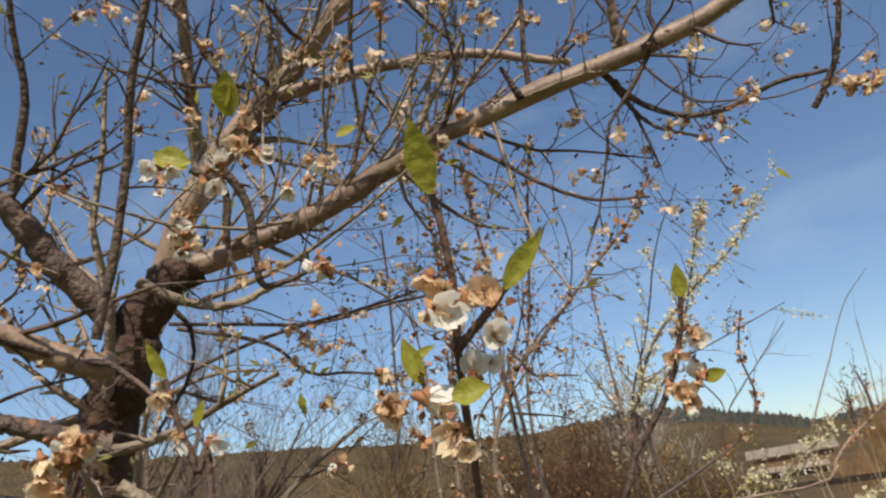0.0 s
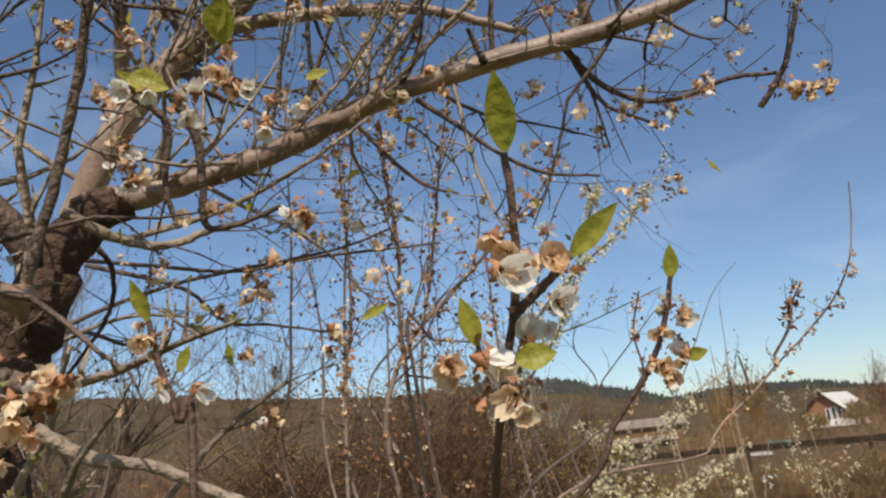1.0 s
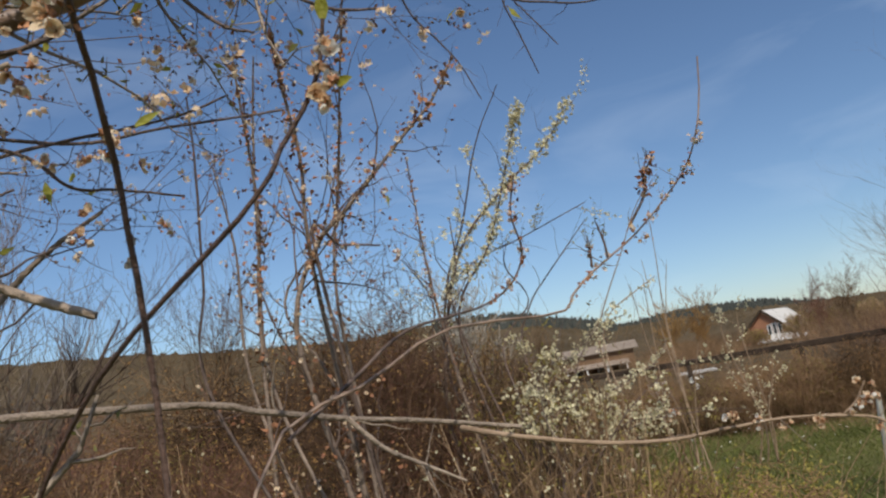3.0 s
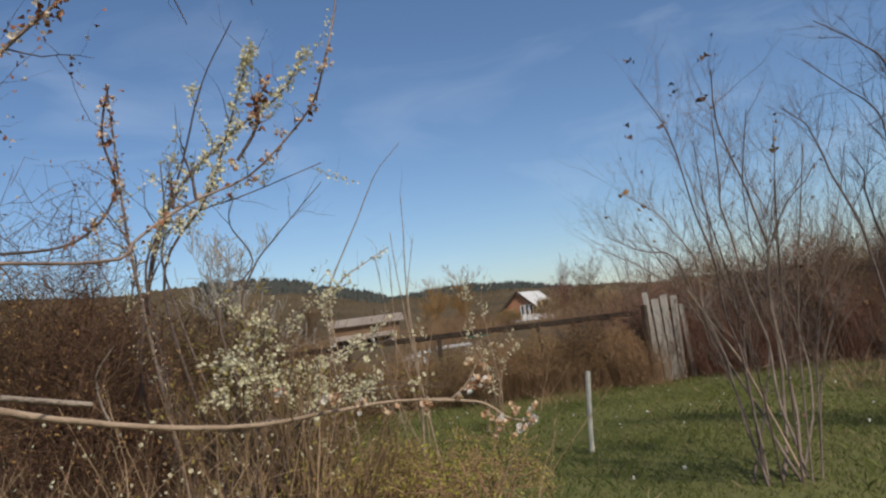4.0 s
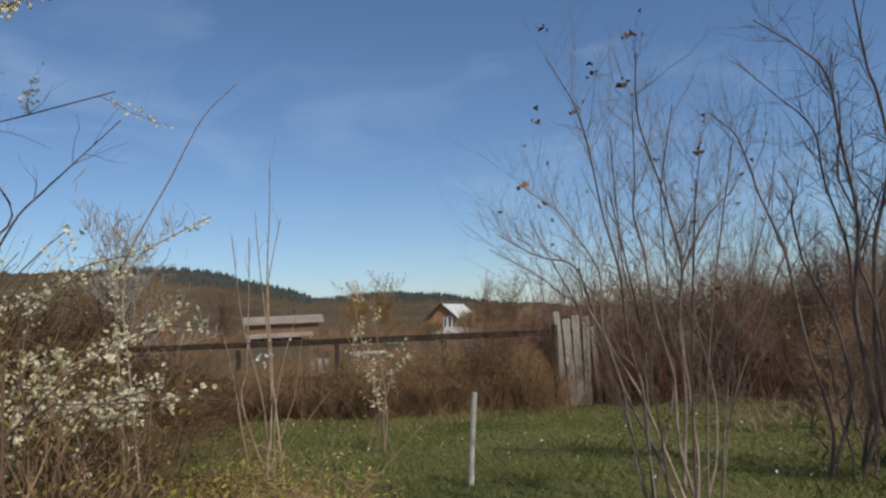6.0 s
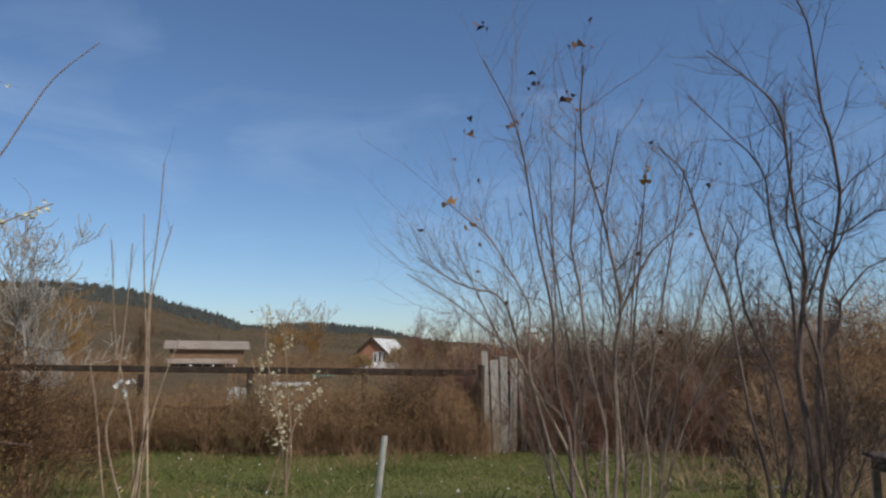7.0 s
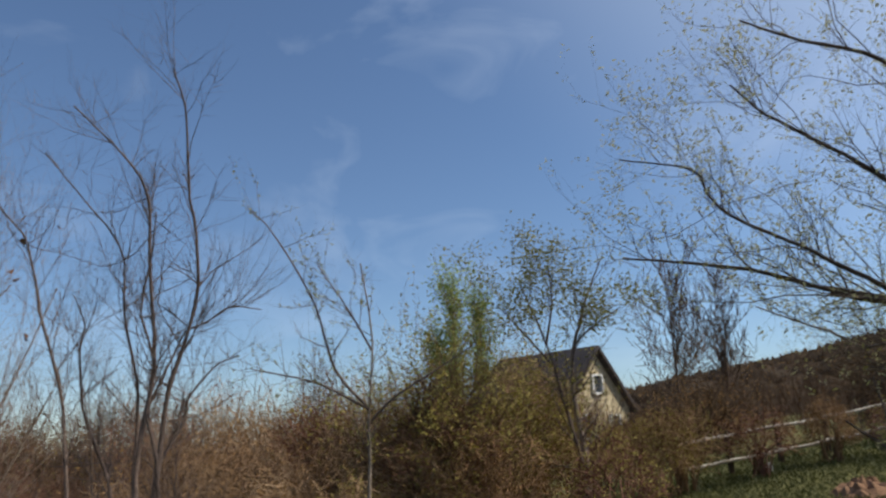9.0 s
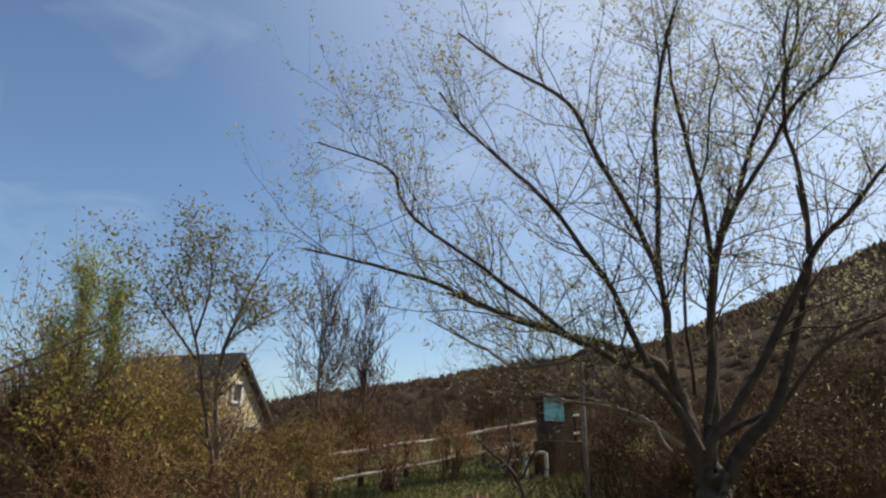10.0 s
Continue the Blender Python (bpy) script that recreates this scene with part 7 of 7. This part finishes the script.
L.append(limb("stem", up_from(3, [(-0.244, 2.159, 1.951), (-0.190, 2.087, 2.353), (-0.182, 1.953, 2.697), (-0.175, 1.898, 2.806)]), 0.009, 0.003, M_BARK_HAZEL, shrub))
L.append(limb("stem", up_from(1, [(0.008, 2.291, 2.111), (0.084, 2.201, 2.492), (0.140, 2.084, 2.782), (0.183, 1.991, 2.958)]), 0.009, 0.003, M_BARK_HAZEL, shrub))
L.append(limb("stem", up_from(0, [(-0.015, 1.964, 2.171), (0.065, 1.977, 2.174), (0.183, 1.995, 2.158)]), 0.008, 0.003, M_BARK_DARK, shrub))
L.append(limb("stem", up_from(2, [(-0.417, 2.168, 1.768), (-0.403, 2.151, 2.164), (-0.368, 2.072, 2.553), (-0.355, 2.006, 2.742)]), 0.008, 0.003, M_BARK_DARK, shrub))
L.append(limb("stem", up_from(2, [(-0.254, 2.395, 1.738), (-0.251, 2.363, 2.271), (-0.199, 2.262, 2.695), (-0.150, 2.171, 2.933)]), 0.008, 0.003, M_BARK_HAZEL, shrub))
L.append(limb("stem", up_from(0, [(-0.327, 2.386, 1.765), (-0.329, 2.352, 2.278), (-0.357, 2.274, 2.590)]), 0.008, 0.003, M_BARK_HAZEL, shrub))
L.append(limb("stem", up_from(1, [(-0.047, 2.410, 1.715), (-0.190, 2.395, 2.070), (-0.030, 2.376, 2.290), (0.079, 2.317, 2.556)]), 0.008, 0.003, M_BARK_HAZEL, shrub))
stl = finish_tree(shrub, L, M_BARK_DARK, [(10, (0.1, 0.45), 0.5, 0.4, 0.5), (4, (0.05, 0.18), 0.6, 0.3, 0.6)], seed=121)
k = 0
for l, r in L[:6]:
    for s in (0.55, 0.68, 0.78, 0.87, 0.94):
        k += 1
        if k % 3 != 0:
            tuft(l[int(s * (len(l) - 1))], 0.018, 300 + k, shrub)
sleeves = [L[0][0][10:], L[1][0][12:], L[2][0][12:], L[3][0][12:], L[4][0][16:]]
leaves_on("bloom_sleeve", shrub, sleeves, 42, (0.014, 0.026), M_PETAL_OLD, BLOOM, 124, "browning blossom along the stems", 0.011, (0.0, 1.0))
leaves_on("husk_sleeve", shrub, sleeves, 130, (0.012, 0.030), M_CALYX, CURLED, 125, "red-brown husks along the stems", 0.013, (0.0, 1.0))
leaves_on("small_blossom_mass", shrub, stl[1], 1, (0.010, 0.018), M_PETAL_OLD, BLOOM, 122, "faded small blossoms")
leaves_on("calyx_mass", shrub, stl[1], 2, (0.012, 0.022), M_CALYX, CURLED, 123, "red-brown calyces")

red = thing("plum_branch_shrub", "low plum bush with one long arching red-brown branch", "shrub", (-0.2, 0.62, float(ground_z(-0.2, 0.62))))
root = [(-0.2, 0.62), (-0.25, 0.66)]
L = []
L.append(limb("branch", up_from(0, [(-0.16, 0.66, 1.15), (0.0, 0.78, 1.66), (0.27, 0.97, 1.79)] + [(0.494, 1.128, 1.796), (0.532, 1.149, 1.825), (0.573, 1.168, 1.858), (0.629, 1.184, 1.891)] + [(0.724, 1.267, 1.944), (0.79, 1.245, 2.0), (0.841, 1.207, 2.058), (0.856, 1.153, 2.114), (0.88, 1.15, 2.19), (0.896, 1.148, 2.275)]), 0.0032, 0.0016, M_BARK, red, n=48))
L.append(limb("branch", [(0.703, 1.216, 1.960), (0.737, 1.196, 2.012), (0.739, 1.183, 2.046), (0.762, 1.163, 2.088)], 0.003, 0.0015, M_BARK_DARK, red))
L.append(limb("branch", [(0.593, 1.185, 1.878), (0.594, 1.178, 1.908), (0.591, 1.170, 1.934)], 0.003, 0.0015, M_BARK_DARK, red))
L.append(limb("branch", [(0.629, 1.184, 1.891), (0.625, 1.175, 1.925), (0.614, 1.163, 1.963)], 0.003, 0.0015, M_BARK_DARK, red))
L.append(limb("branch", [(0.02, 0.79, 1.665), (0.2, 1.0, 1.80)] + [(0.400, 1.418, 1.864), (0.469, 1.423, 1.903), (0.505, 1.412, 1.972), (0.490, 1.384, 2.056), (0.509, 1.354, 2.141)], 0.003, 0.002, M_BARK_DARK, red))
for j, p in enumerate(((0.833, 1.172, 2.043),
                       (0.845, 1.128, 2.086),
                       (0.774, 1.195, 2.004),
                       (0.692, 1.190, 1.943),
                       (0.724, 1.214, 1.926),
                       (0.592, 1.177, 1.911),
                       (0.508, 1.412, 1.973),
                       (0.462, 1.421, 1.906),
                       (0.508, 1.365, 2.116))):
    tuft(p, 0.014, 400 + j, red)
rtw = finish_tree(red, L, M_BARK_DARK, [(7, (0.02, 0.07), 0.6, 0.2, 0.45)], seed=131)
bearing = [L[0][0][25:44], L[1][0][8:], L[4][0][16:]]
leaves_on("husk_sleeve", red, bearing, 46, (0.006, 0.016), M_CALYX, CURLED, 132, "red-brown husks along the branch", 0.006, (0.0, 1.0))
leaves_on("bloom_sleeve", red, bearing, 20, (0.008, 0.016), M_PETAL_OLD, BLOOM, 133, "fading blossom along the branch", 0.006, (0.0, 1.0))
leaves_on("bud_mass", red, rtw[0], 3, (0.006, 0.012), M_BUDLEAF, LEAFLET, 134, "", 0.003)

bough = thing("low_bough", "long bare grey plum bough reaching low over the grass", "branch", (-2.3, 1.0, float(ground_z(-2.3, 1.0))))
root = [(-2.3, 1.0)]
b1 = limb("bough", up_from(0, [(-2.1, 1.0, 0.9), (-1.7, 1.02, 1.5), (-1.2, 1.08, 1.76), (-0.7, 1.18, 1.79)] + [(-0.251, 1.328, 1.749), (-0.133, 1.374, 1.716), (0.038, 1.422, 1.670), (0.255, 1.454, 1.623), (0.434, 1.456, 1.580)]), 0.011, 0.005, M_BARK_GREY, bough, n=40)
b2 = limb("bough", [(0.287, 1.302, 1.611), (0.383, 1.266, 1.580), (0.558, 1.275, 1.534), (0.700, 1.265, 1.515), (0.833, 1.244, 1.519), (0.928, 1.219, 1.521), (1.021, 1.186, 1.512)], 0.006, 0.002, M_STEM, bough, n=40)
b3 = limb("bough", [(0.059, 1.324, 1.670), (0.121, 1.335, 1.600), (0.186, 1.343, 1.558), (0.283, 1.347, 1.500)], 0.006, 0.003, M_BARK_GREY, bough)
b4 = limb("bough", [(0.978, 1.182, 1.517), (1.058, 1.149, 1.502), (1.097, 1.127, 1.471), (1.134, 1.107, 1.461)], 0.003, 0.0015, M_STEM, bough)
finish_tree(bough, [b1, b2, b3], M_BARK_GREY, [(5, (0.05, 0.2), 0.6, 0.2, 0.45)], seed=141)
for j, p in enumerate(((0.822, 1.228, 1.543),
                       (0.867, 1.216, 1.529),
                       (0.977, 1.181, 1.511),
                       (1.058, 1.152, 1.533),
                       (1.087, 1.131, 1.467),
                       (1.126, 1.111, 1.462),
                       (0.757, 1.362, 1.556),
                       (0.218, 1.365, 1.998))):
    posy(p, 0.017, 500 + 9 * j, bough)
    tuft(p, 0.013, 420 + j, bough)
for j, p in enumerate((((1.065, 1.143, 1.480),
                       (1.104, 1.126, 1.487),
                       (1.105, 1.109, 1.454),
                       (1.078, 1.142, 1.444),
                       (1.138, 1.108, 1.482),
                       (1.035, 1.161, 1.527),
                       (1.057, 1.155, 1.563),
                       (1.076, 1.156, 1.542),
                       (0.912, 1.202, 1.513)))):
    posy(p, 0.016, 640 + 9 * j, bough)
bt2 = limb("spur", [(1.014, 1.168, 1.514), (1.041, 1.160, 1.536), (1.064, 1.153, 1.571)], 0.0022, 0.0012, M_STEM, bough)

# ---- white blackthorn and the yellow-flowering sprays ----
white = thing("white_blackthorn", "blackthorn bush covered in dense small white blossom", "shrub", (1.1, 4.3, float(ground_z(1.1, 4.3))))
root = [(1.0, 4.3), (1.15, 4.2), (0.8, 4.4), (1.3, 4.1)]
L = []
L.append(limb("stem", up_from(0, [(0.438, 4.434, 1.403), (0.546, 4.421, 2.160), (0.723, 4.355, 2.583), (1.017, 4.278, 2.862), (1.323, 4.178, 3.083), (1.493, 4.055, 3.320)]), 0.018, 0.003, M_BARK_DARK, white))
L.append(limb("stem", up_from(1, [(0.512, 4.650, 1.662), (0.557, 4.609, 2.272), (0.744, 4.529, 2.718), (0.909, 4.371, 3.214), (1.102, 4.214, 3.554)]), 0.014, 0.003, M_BARK_DARK, white))
L.append(limb("stem", up_from(0, [(0.597, 4.437, 2.047), (0.856, 4.375, 2.501), (0.963, 4.318, 2.732), (1.123, 4.159, 3.183), (1.181, 4.082, 3.350)]), 0.012, 0.003, M_BARK_DARK, white))
L.append(limb("stem", up_from(2, [(0.506, 4.330, 2.040), (0.626, 4.288, 2.394), (0.638, 4.214, 2.719)]), 0.012, 0.003, M_BARK_DARK, white))
L.append(limb("stem", up_from(2, [(0.417, 4.537, 1.836), (0.462, 4.506, 2.230), (0.314, 4.435, 2.534)]), 0.010, 0.003, M_BARK_DARK, white))
L.append(limb("stem", up_from(1, [(0.605, 4.723, 2.196), (0.770, 4.687, 2.470), (1.152, 4.651, 2.597), (1.618, 4.554, 2.756)]), 0.010, 0.003, M_BARK_DARK, white))
L.append(limb("stem", up_from(3, [(1.072, 4.955, 1.814), (1.167, 4.926, 2.141), (1.328, 4.887, 2.338), (1.655, 4.775, 2.677)]), 0.010, 0.003, M_BARK_DARK, white))
L.append(limb("stem", up_from(3, [(0.919, 4.959, 1.823), (1.167, 4.923, 2.174), (1.041, 4.891, 2.442), (1.072, 4.858, 2.607)]), 0.010, 0.003, M_BARK_DARK, white))
wt = finish_tree(white, L, M_BARK_DARK, [(7, (0.12, 0.45), 0.45, 0.4, 0.5), (2, (0.06, 0.2), 0.6, 0.3, 0.6)], seed=151)
dense = [L[0][0][12:], L[2][0][10:], L[3][0][8:], L[4][0][14:]] + [l for k, l in enumerate(wt[0][:42]) if k % 2 == 0]
pos, _ = spots(dense, 26, 152, (0.05, 1.0), 0.016)
v, f = scatter(BLOOM, pos, (0.018, 0.030), 153)
quick_mesh("blossom_mass", v, f, M_CREAM, white, "dense creamy-white blossom", smooth=False)["kind"] = "stuff"
pos, _ = spots([L[0][0][13:], L[2][0][12:]], 330, 154, (0.05, 1.0), 0.022)
v, f = scatter(BLOOM, pos, (0.022, 0.034), 155)
quick_mesh("blossom_mass", v, f, M_CREAM, white, "dense creamy-white blossom", smooth=False)["kind"] = "stuff"

LOW = (1.194, 4.048, 1.450)
low = thing("low_blackthorn", "low bushy blackthorn thick with white blossom", "shrub", (LOW[0], LOW[1], float(ground_z(LOW[0], LOW[1]))))
rl = np.random.default_rng(161)
n = 130
a = rl.uniform(0, 6.28, n)
s = rl.uniform(0.1, 1, n) ** 0.6
tip = np.stack([LOW[0] + 0.8 * s * np.cos(a), LOW[1] + 0.75 * s * np.sin(a), 0.05 + 2.05 * (1 - 0.35 * s ** 2) * rl.uniform(0.7, 1.03, n)], -1)
foot = np.stack([rl.normal(LOW[0], 0.2, n), rl.normal(LOW[1], 0.2, n), np.full(n, -0.03)], -1)
u = np.linspace(0, 1, 6)
line = foot[:, None] + (tip - foot)[:, None] * u[None, :, None] + rl.normal(0, 0.04, (n, 6, 3)) * u[None, :, None]
rad = np.linspace(0.008, 0.002, 6)[None] * np.ones((n, 1))
tl, tr = sprout(line, rad, 9, (0.12, 0.4), 0.7, 0.25, 0.5, seed=162)
v, f = tubes(np.concatenate([line[:, :5], tl]), np.concatenate([rad[:, :5], tr]), 3)
quick_mesh("stem_mass", v, f, M_BRUSH, low)["kind"] = "stuff"
# arching flowering sprays that fan out over the bush
m = 12
a, s = rl.uniform(0, 6.28, m), rl.uniform(0.2, 1, m)
tip = np.stack([LOW[0] + 0.82 * s * np.cos(a) + 0.10, LOW[1] + 0.8 * s * np.sin(a), 0.95 + 0.95 * (1 - 0.5 * s ** 2) * rl.uniform(0.4, 1.1, m)], -1)
foot = np.stack([rl.normal(LOW[0] - 0.3, 0.15, m), rl.normal(LOW[1], 0.15, m), np.full(m, 0.75)], -1)
u = np.linspace(0, 1, 8)
arch = foot[:, None] + (tip - foot)[:, None] * u[None, :, None] + np.array([0, 0, 0.3])[None, None] * np.sin(u * 3.0)[None, :, None] + rl.normal(0, 0.012, (m, 8, 3))
v, f = tubes(arch, np.linspace(0.006, 0.0018, 8)[None] * np.ones((m, 1)), 4)
quick_mesh("spray_mass", v, f, M_BARK_DARK, low)["kind"] = "stuff"
knots, _ = spots([l[2:] for l in arch], 6, 163, (0.05, 1.0), 0.02)
pos = np.repeat(knots, 5, axis=0) + rl.normal(0, 0.02, (len(knots) * 5, 3))
v, f = scatter(BLOOM, pos, (0.020, 0.034), 164)
quick_mesh("blossom_mass", v, f, M_CREAM, low, "sprays of creamy-white blossom", smooth=False)["kind"] = "stuff"
# long arching sprays, each crowded with blossom towards its end
for k, pts in enumerate((((0.892, 4.029, 1.337), (1.025, 4.147, 1.498), (1.160, 4.252, 1.647), (1.342, 4.345, 1.792), (1.558, 4.423, 1.903), (1.674, 4.456, 1.966)),
                          ((1.204, 4.149, 1.464), (1.407, 4.143, 1.493), (1.609, 4.176, 1.558), (1.754, 4.208, 1.615), (1.871, 4.237, 1.715)),
                          ((0.796, 3.928, 1.501), (0.872, 3.938, 1.580), (0.959, 4.045, 1.616), (1.072, 4.098, 1.749), (1.222, 4.150, 1.724)),
                          ((0.947, 3.834, 1.362), (1.022, 3.894, 1.449), (1.131, 3.949, 1.495), (1.260, 3.946, 1.421), (1.361, 3.939, 1.379)),
                          ((0.987, 4.046, 1.582), (0.895, 3.990, 1.562), (0.821, 3.931, 1.512), (0.797, 3.821, 1.382)),
                          ((1.067, 4.250, 1.605), (1.019, 4.296, 1.743), (0.956, 4.338, 1.851), (0.891, 4.378, 1.926)),
                          ((1.339, 4.047, 1.502), (1.319, 3.991, 1.381), (1.272, 3.936, 1.299), (1.240, 3.827, 1.212)),
                          ((1.465, 4.126, 1.291), (1.589, 4.106, 1.212), (1.689, 4.099, 1.266)),
                          ((1.536, 4.216, 1.241), (1.697, 4.255, 1.321), (1.859, 4.287, 1.444)),
                          ((1.256, 4.351, 1.605), (1.309, 4.398, 1.743), (1.433, 4.439, 1.809), (1.580, 4.474, 1.858)))):
    start = (LOW[0] - 0.15 + 0.05 * (k % 4), LOW[1] + 0.06 * (k % 3), 0.35)
    l, _ = limb("spray", [start] + [tuple(p) for p in pts], 0.007, 0.0022, M_BARK_DARK, low, "", 6, 30, kink=0.012)
    tw, tr = sprout([l], [np.full(30, 0.003)], 12, (0.05, 0.16), 0.7, 0.25, 0.6, seed=1700 + k, span=(0.35, 1.0))
    v, f = tubes(tw, tr, 3)
    quick_mesh("twig_mass", v, f, M_BARK_DARK, low)["kind"] = "stuff"
    knots, _ = spots([l[12:]] + [t[2:] for t in tw[::2]], 2, 1720 + k, (0.05, 1.0), 0.012)
    more, _ = spots([l[12:]], 17, 1740 + k, (0.0, 1.0), 0.014)
    knots = np.concatenate([knots, more])
    pos = np.repeat(knots, 4, axis=0) + rl.normal(0, 0.016, (len(knots) * 4, 3))
    v, f = scatter(BLOOM, pos, (0.016, 0.028), 1760 + k)
    quick_mesh("blossom_mass", v, f, M_CREAM, low, "spray of creamy-white blossom", smooth=False)["kind"] = "stuff"
pos, _ = spots([l for k, l in enumerate(tl) if k % 4 == 1], 6, 165, (0.2, 1.0), 0.02)
v, f = scatter(LEAFLET, pos, (0.02, 0.04), 166)
quick_mesh("foliage", v, f, M_OLIVE, low, "tiny olive leaves", smooth=False)["kind"] = "stuff"

spray = thing("yellow_spray", "arching sprays of pale yellow-green blossom", "shrub", (1.75, 4.7, float(ground_z(1.75, 4.7))))
root = [(1.7, 4.7), (1.8, 4.75)]
L = []
L.append(limb("stem", up_from(0, [(1.642, 5.045, 1.785), (1.697, 5.024, 1.994), (1.909, 4.931, 2.413), (2.063, 4.828, 2.729), (2.232, 4.729, 2.917)]), 0.008, 0.002, M_STEM, spray))
L.append(limb("stem", up_from(1, [(1.676, 5.039, 1.782), (1.749, 5.015, 1.991), (1.959, 4.958, 2.123), (2.117, 4.908, 2.205)]), 0.007, 0.003, M_STEM, spray))
L.append(limb("stem", up_from(1, [(1.344, 4.619, 1.295), (1.529, 4.606, 1.492), (1.716, 4.574, 1.572), (1.938, 4.523, 1.684)]), 0.007, 0.003, M_STEM, spray))
L.append(limb("stem", up_from(0, [(1.401, 4.440, 1.410), (1.590, 4.429, 1.502), (1.759, 4.409, 1.600), (1.889, 4.386, 1.705)]), 0.007, 0.003, M_STEM, spray))
pos, _ = spots([L[0][0][7:16], L[1][0][9:], L[2][0][10:], L[3][0][10:]], 75, 171, (0.0, 1.0), 0.014)
v, f = scatter(BLOOM, pos, (0.018, 0.032), 172)
quick_mesh("blossom_mass", v, f, M_CREAM, spray, "pale yellow-green blossom", smooth=False)["kind"] = "stuff"
finish_tree(spray, L, M_STEM, [(4, (0.05, 0.2), 0.5, 0.4, 0.5)], seed=173)

bushy = thing("pale_flowering_bush", "small loose shrub with pale creamy blossom in the meadow", "shrub", (5.1, 10.2, float(ground_z(5.1, 10.2))))
root = [(5.1, 10.2), (5.2, 10.1), (5.0, 10.25)]
L = []
L.append(limb("stem", up_from(0, [(5.134, 10.076, 0.382), (4.997, 10.196, 1.193), (4.911, 10.231, 1.749), (4.995, 10.191, 2.032)]), 0.014, 0.004, M_STEM, bushy))
L.append(limb("stem", up_from(1, [(5.229, 10.049, 0.446), (5.193, 10.118, 1.055), (5.139, 10.150, 1.752), (5.169, 10.126, 2.071)]), 0.012, 0.004, M_STEM, bushy))
L.append(limb("stem", up_from(2, [(5.134, 10.101, 0.581), (4.936, 10.211, 1.056), (4.762, 10.282, 1.468)]), 0.012, 0.004, M_STEM, bushy))
L.append(limb("stem", up_from(1, [(5.162, 9.968, 0.459), (5.319, 9.954, 0.924), (5.399, 9.934, 1.129)]), 0.012, 0.004, M_STEM, bushy))
bt = finish_tree(bushy, L, M_STEM, [(9, (0.15, 0.4), 0.6, 0.2, 0.5), (2, (0.08, 0.2), 0.6, 0.2, 0.6)], seed=181)
pos, _ = spots(bt[0], 8, 182, (0.2, 1.0), 0.025)
v, f = scatter(BLOOM, pos, (0.025, 0.045), 183)
quick_mesh("blossom_mass", v, f, M_CREAM, bushy, "pale creamy blossom", smooth=False)["kind"] = "stuff"
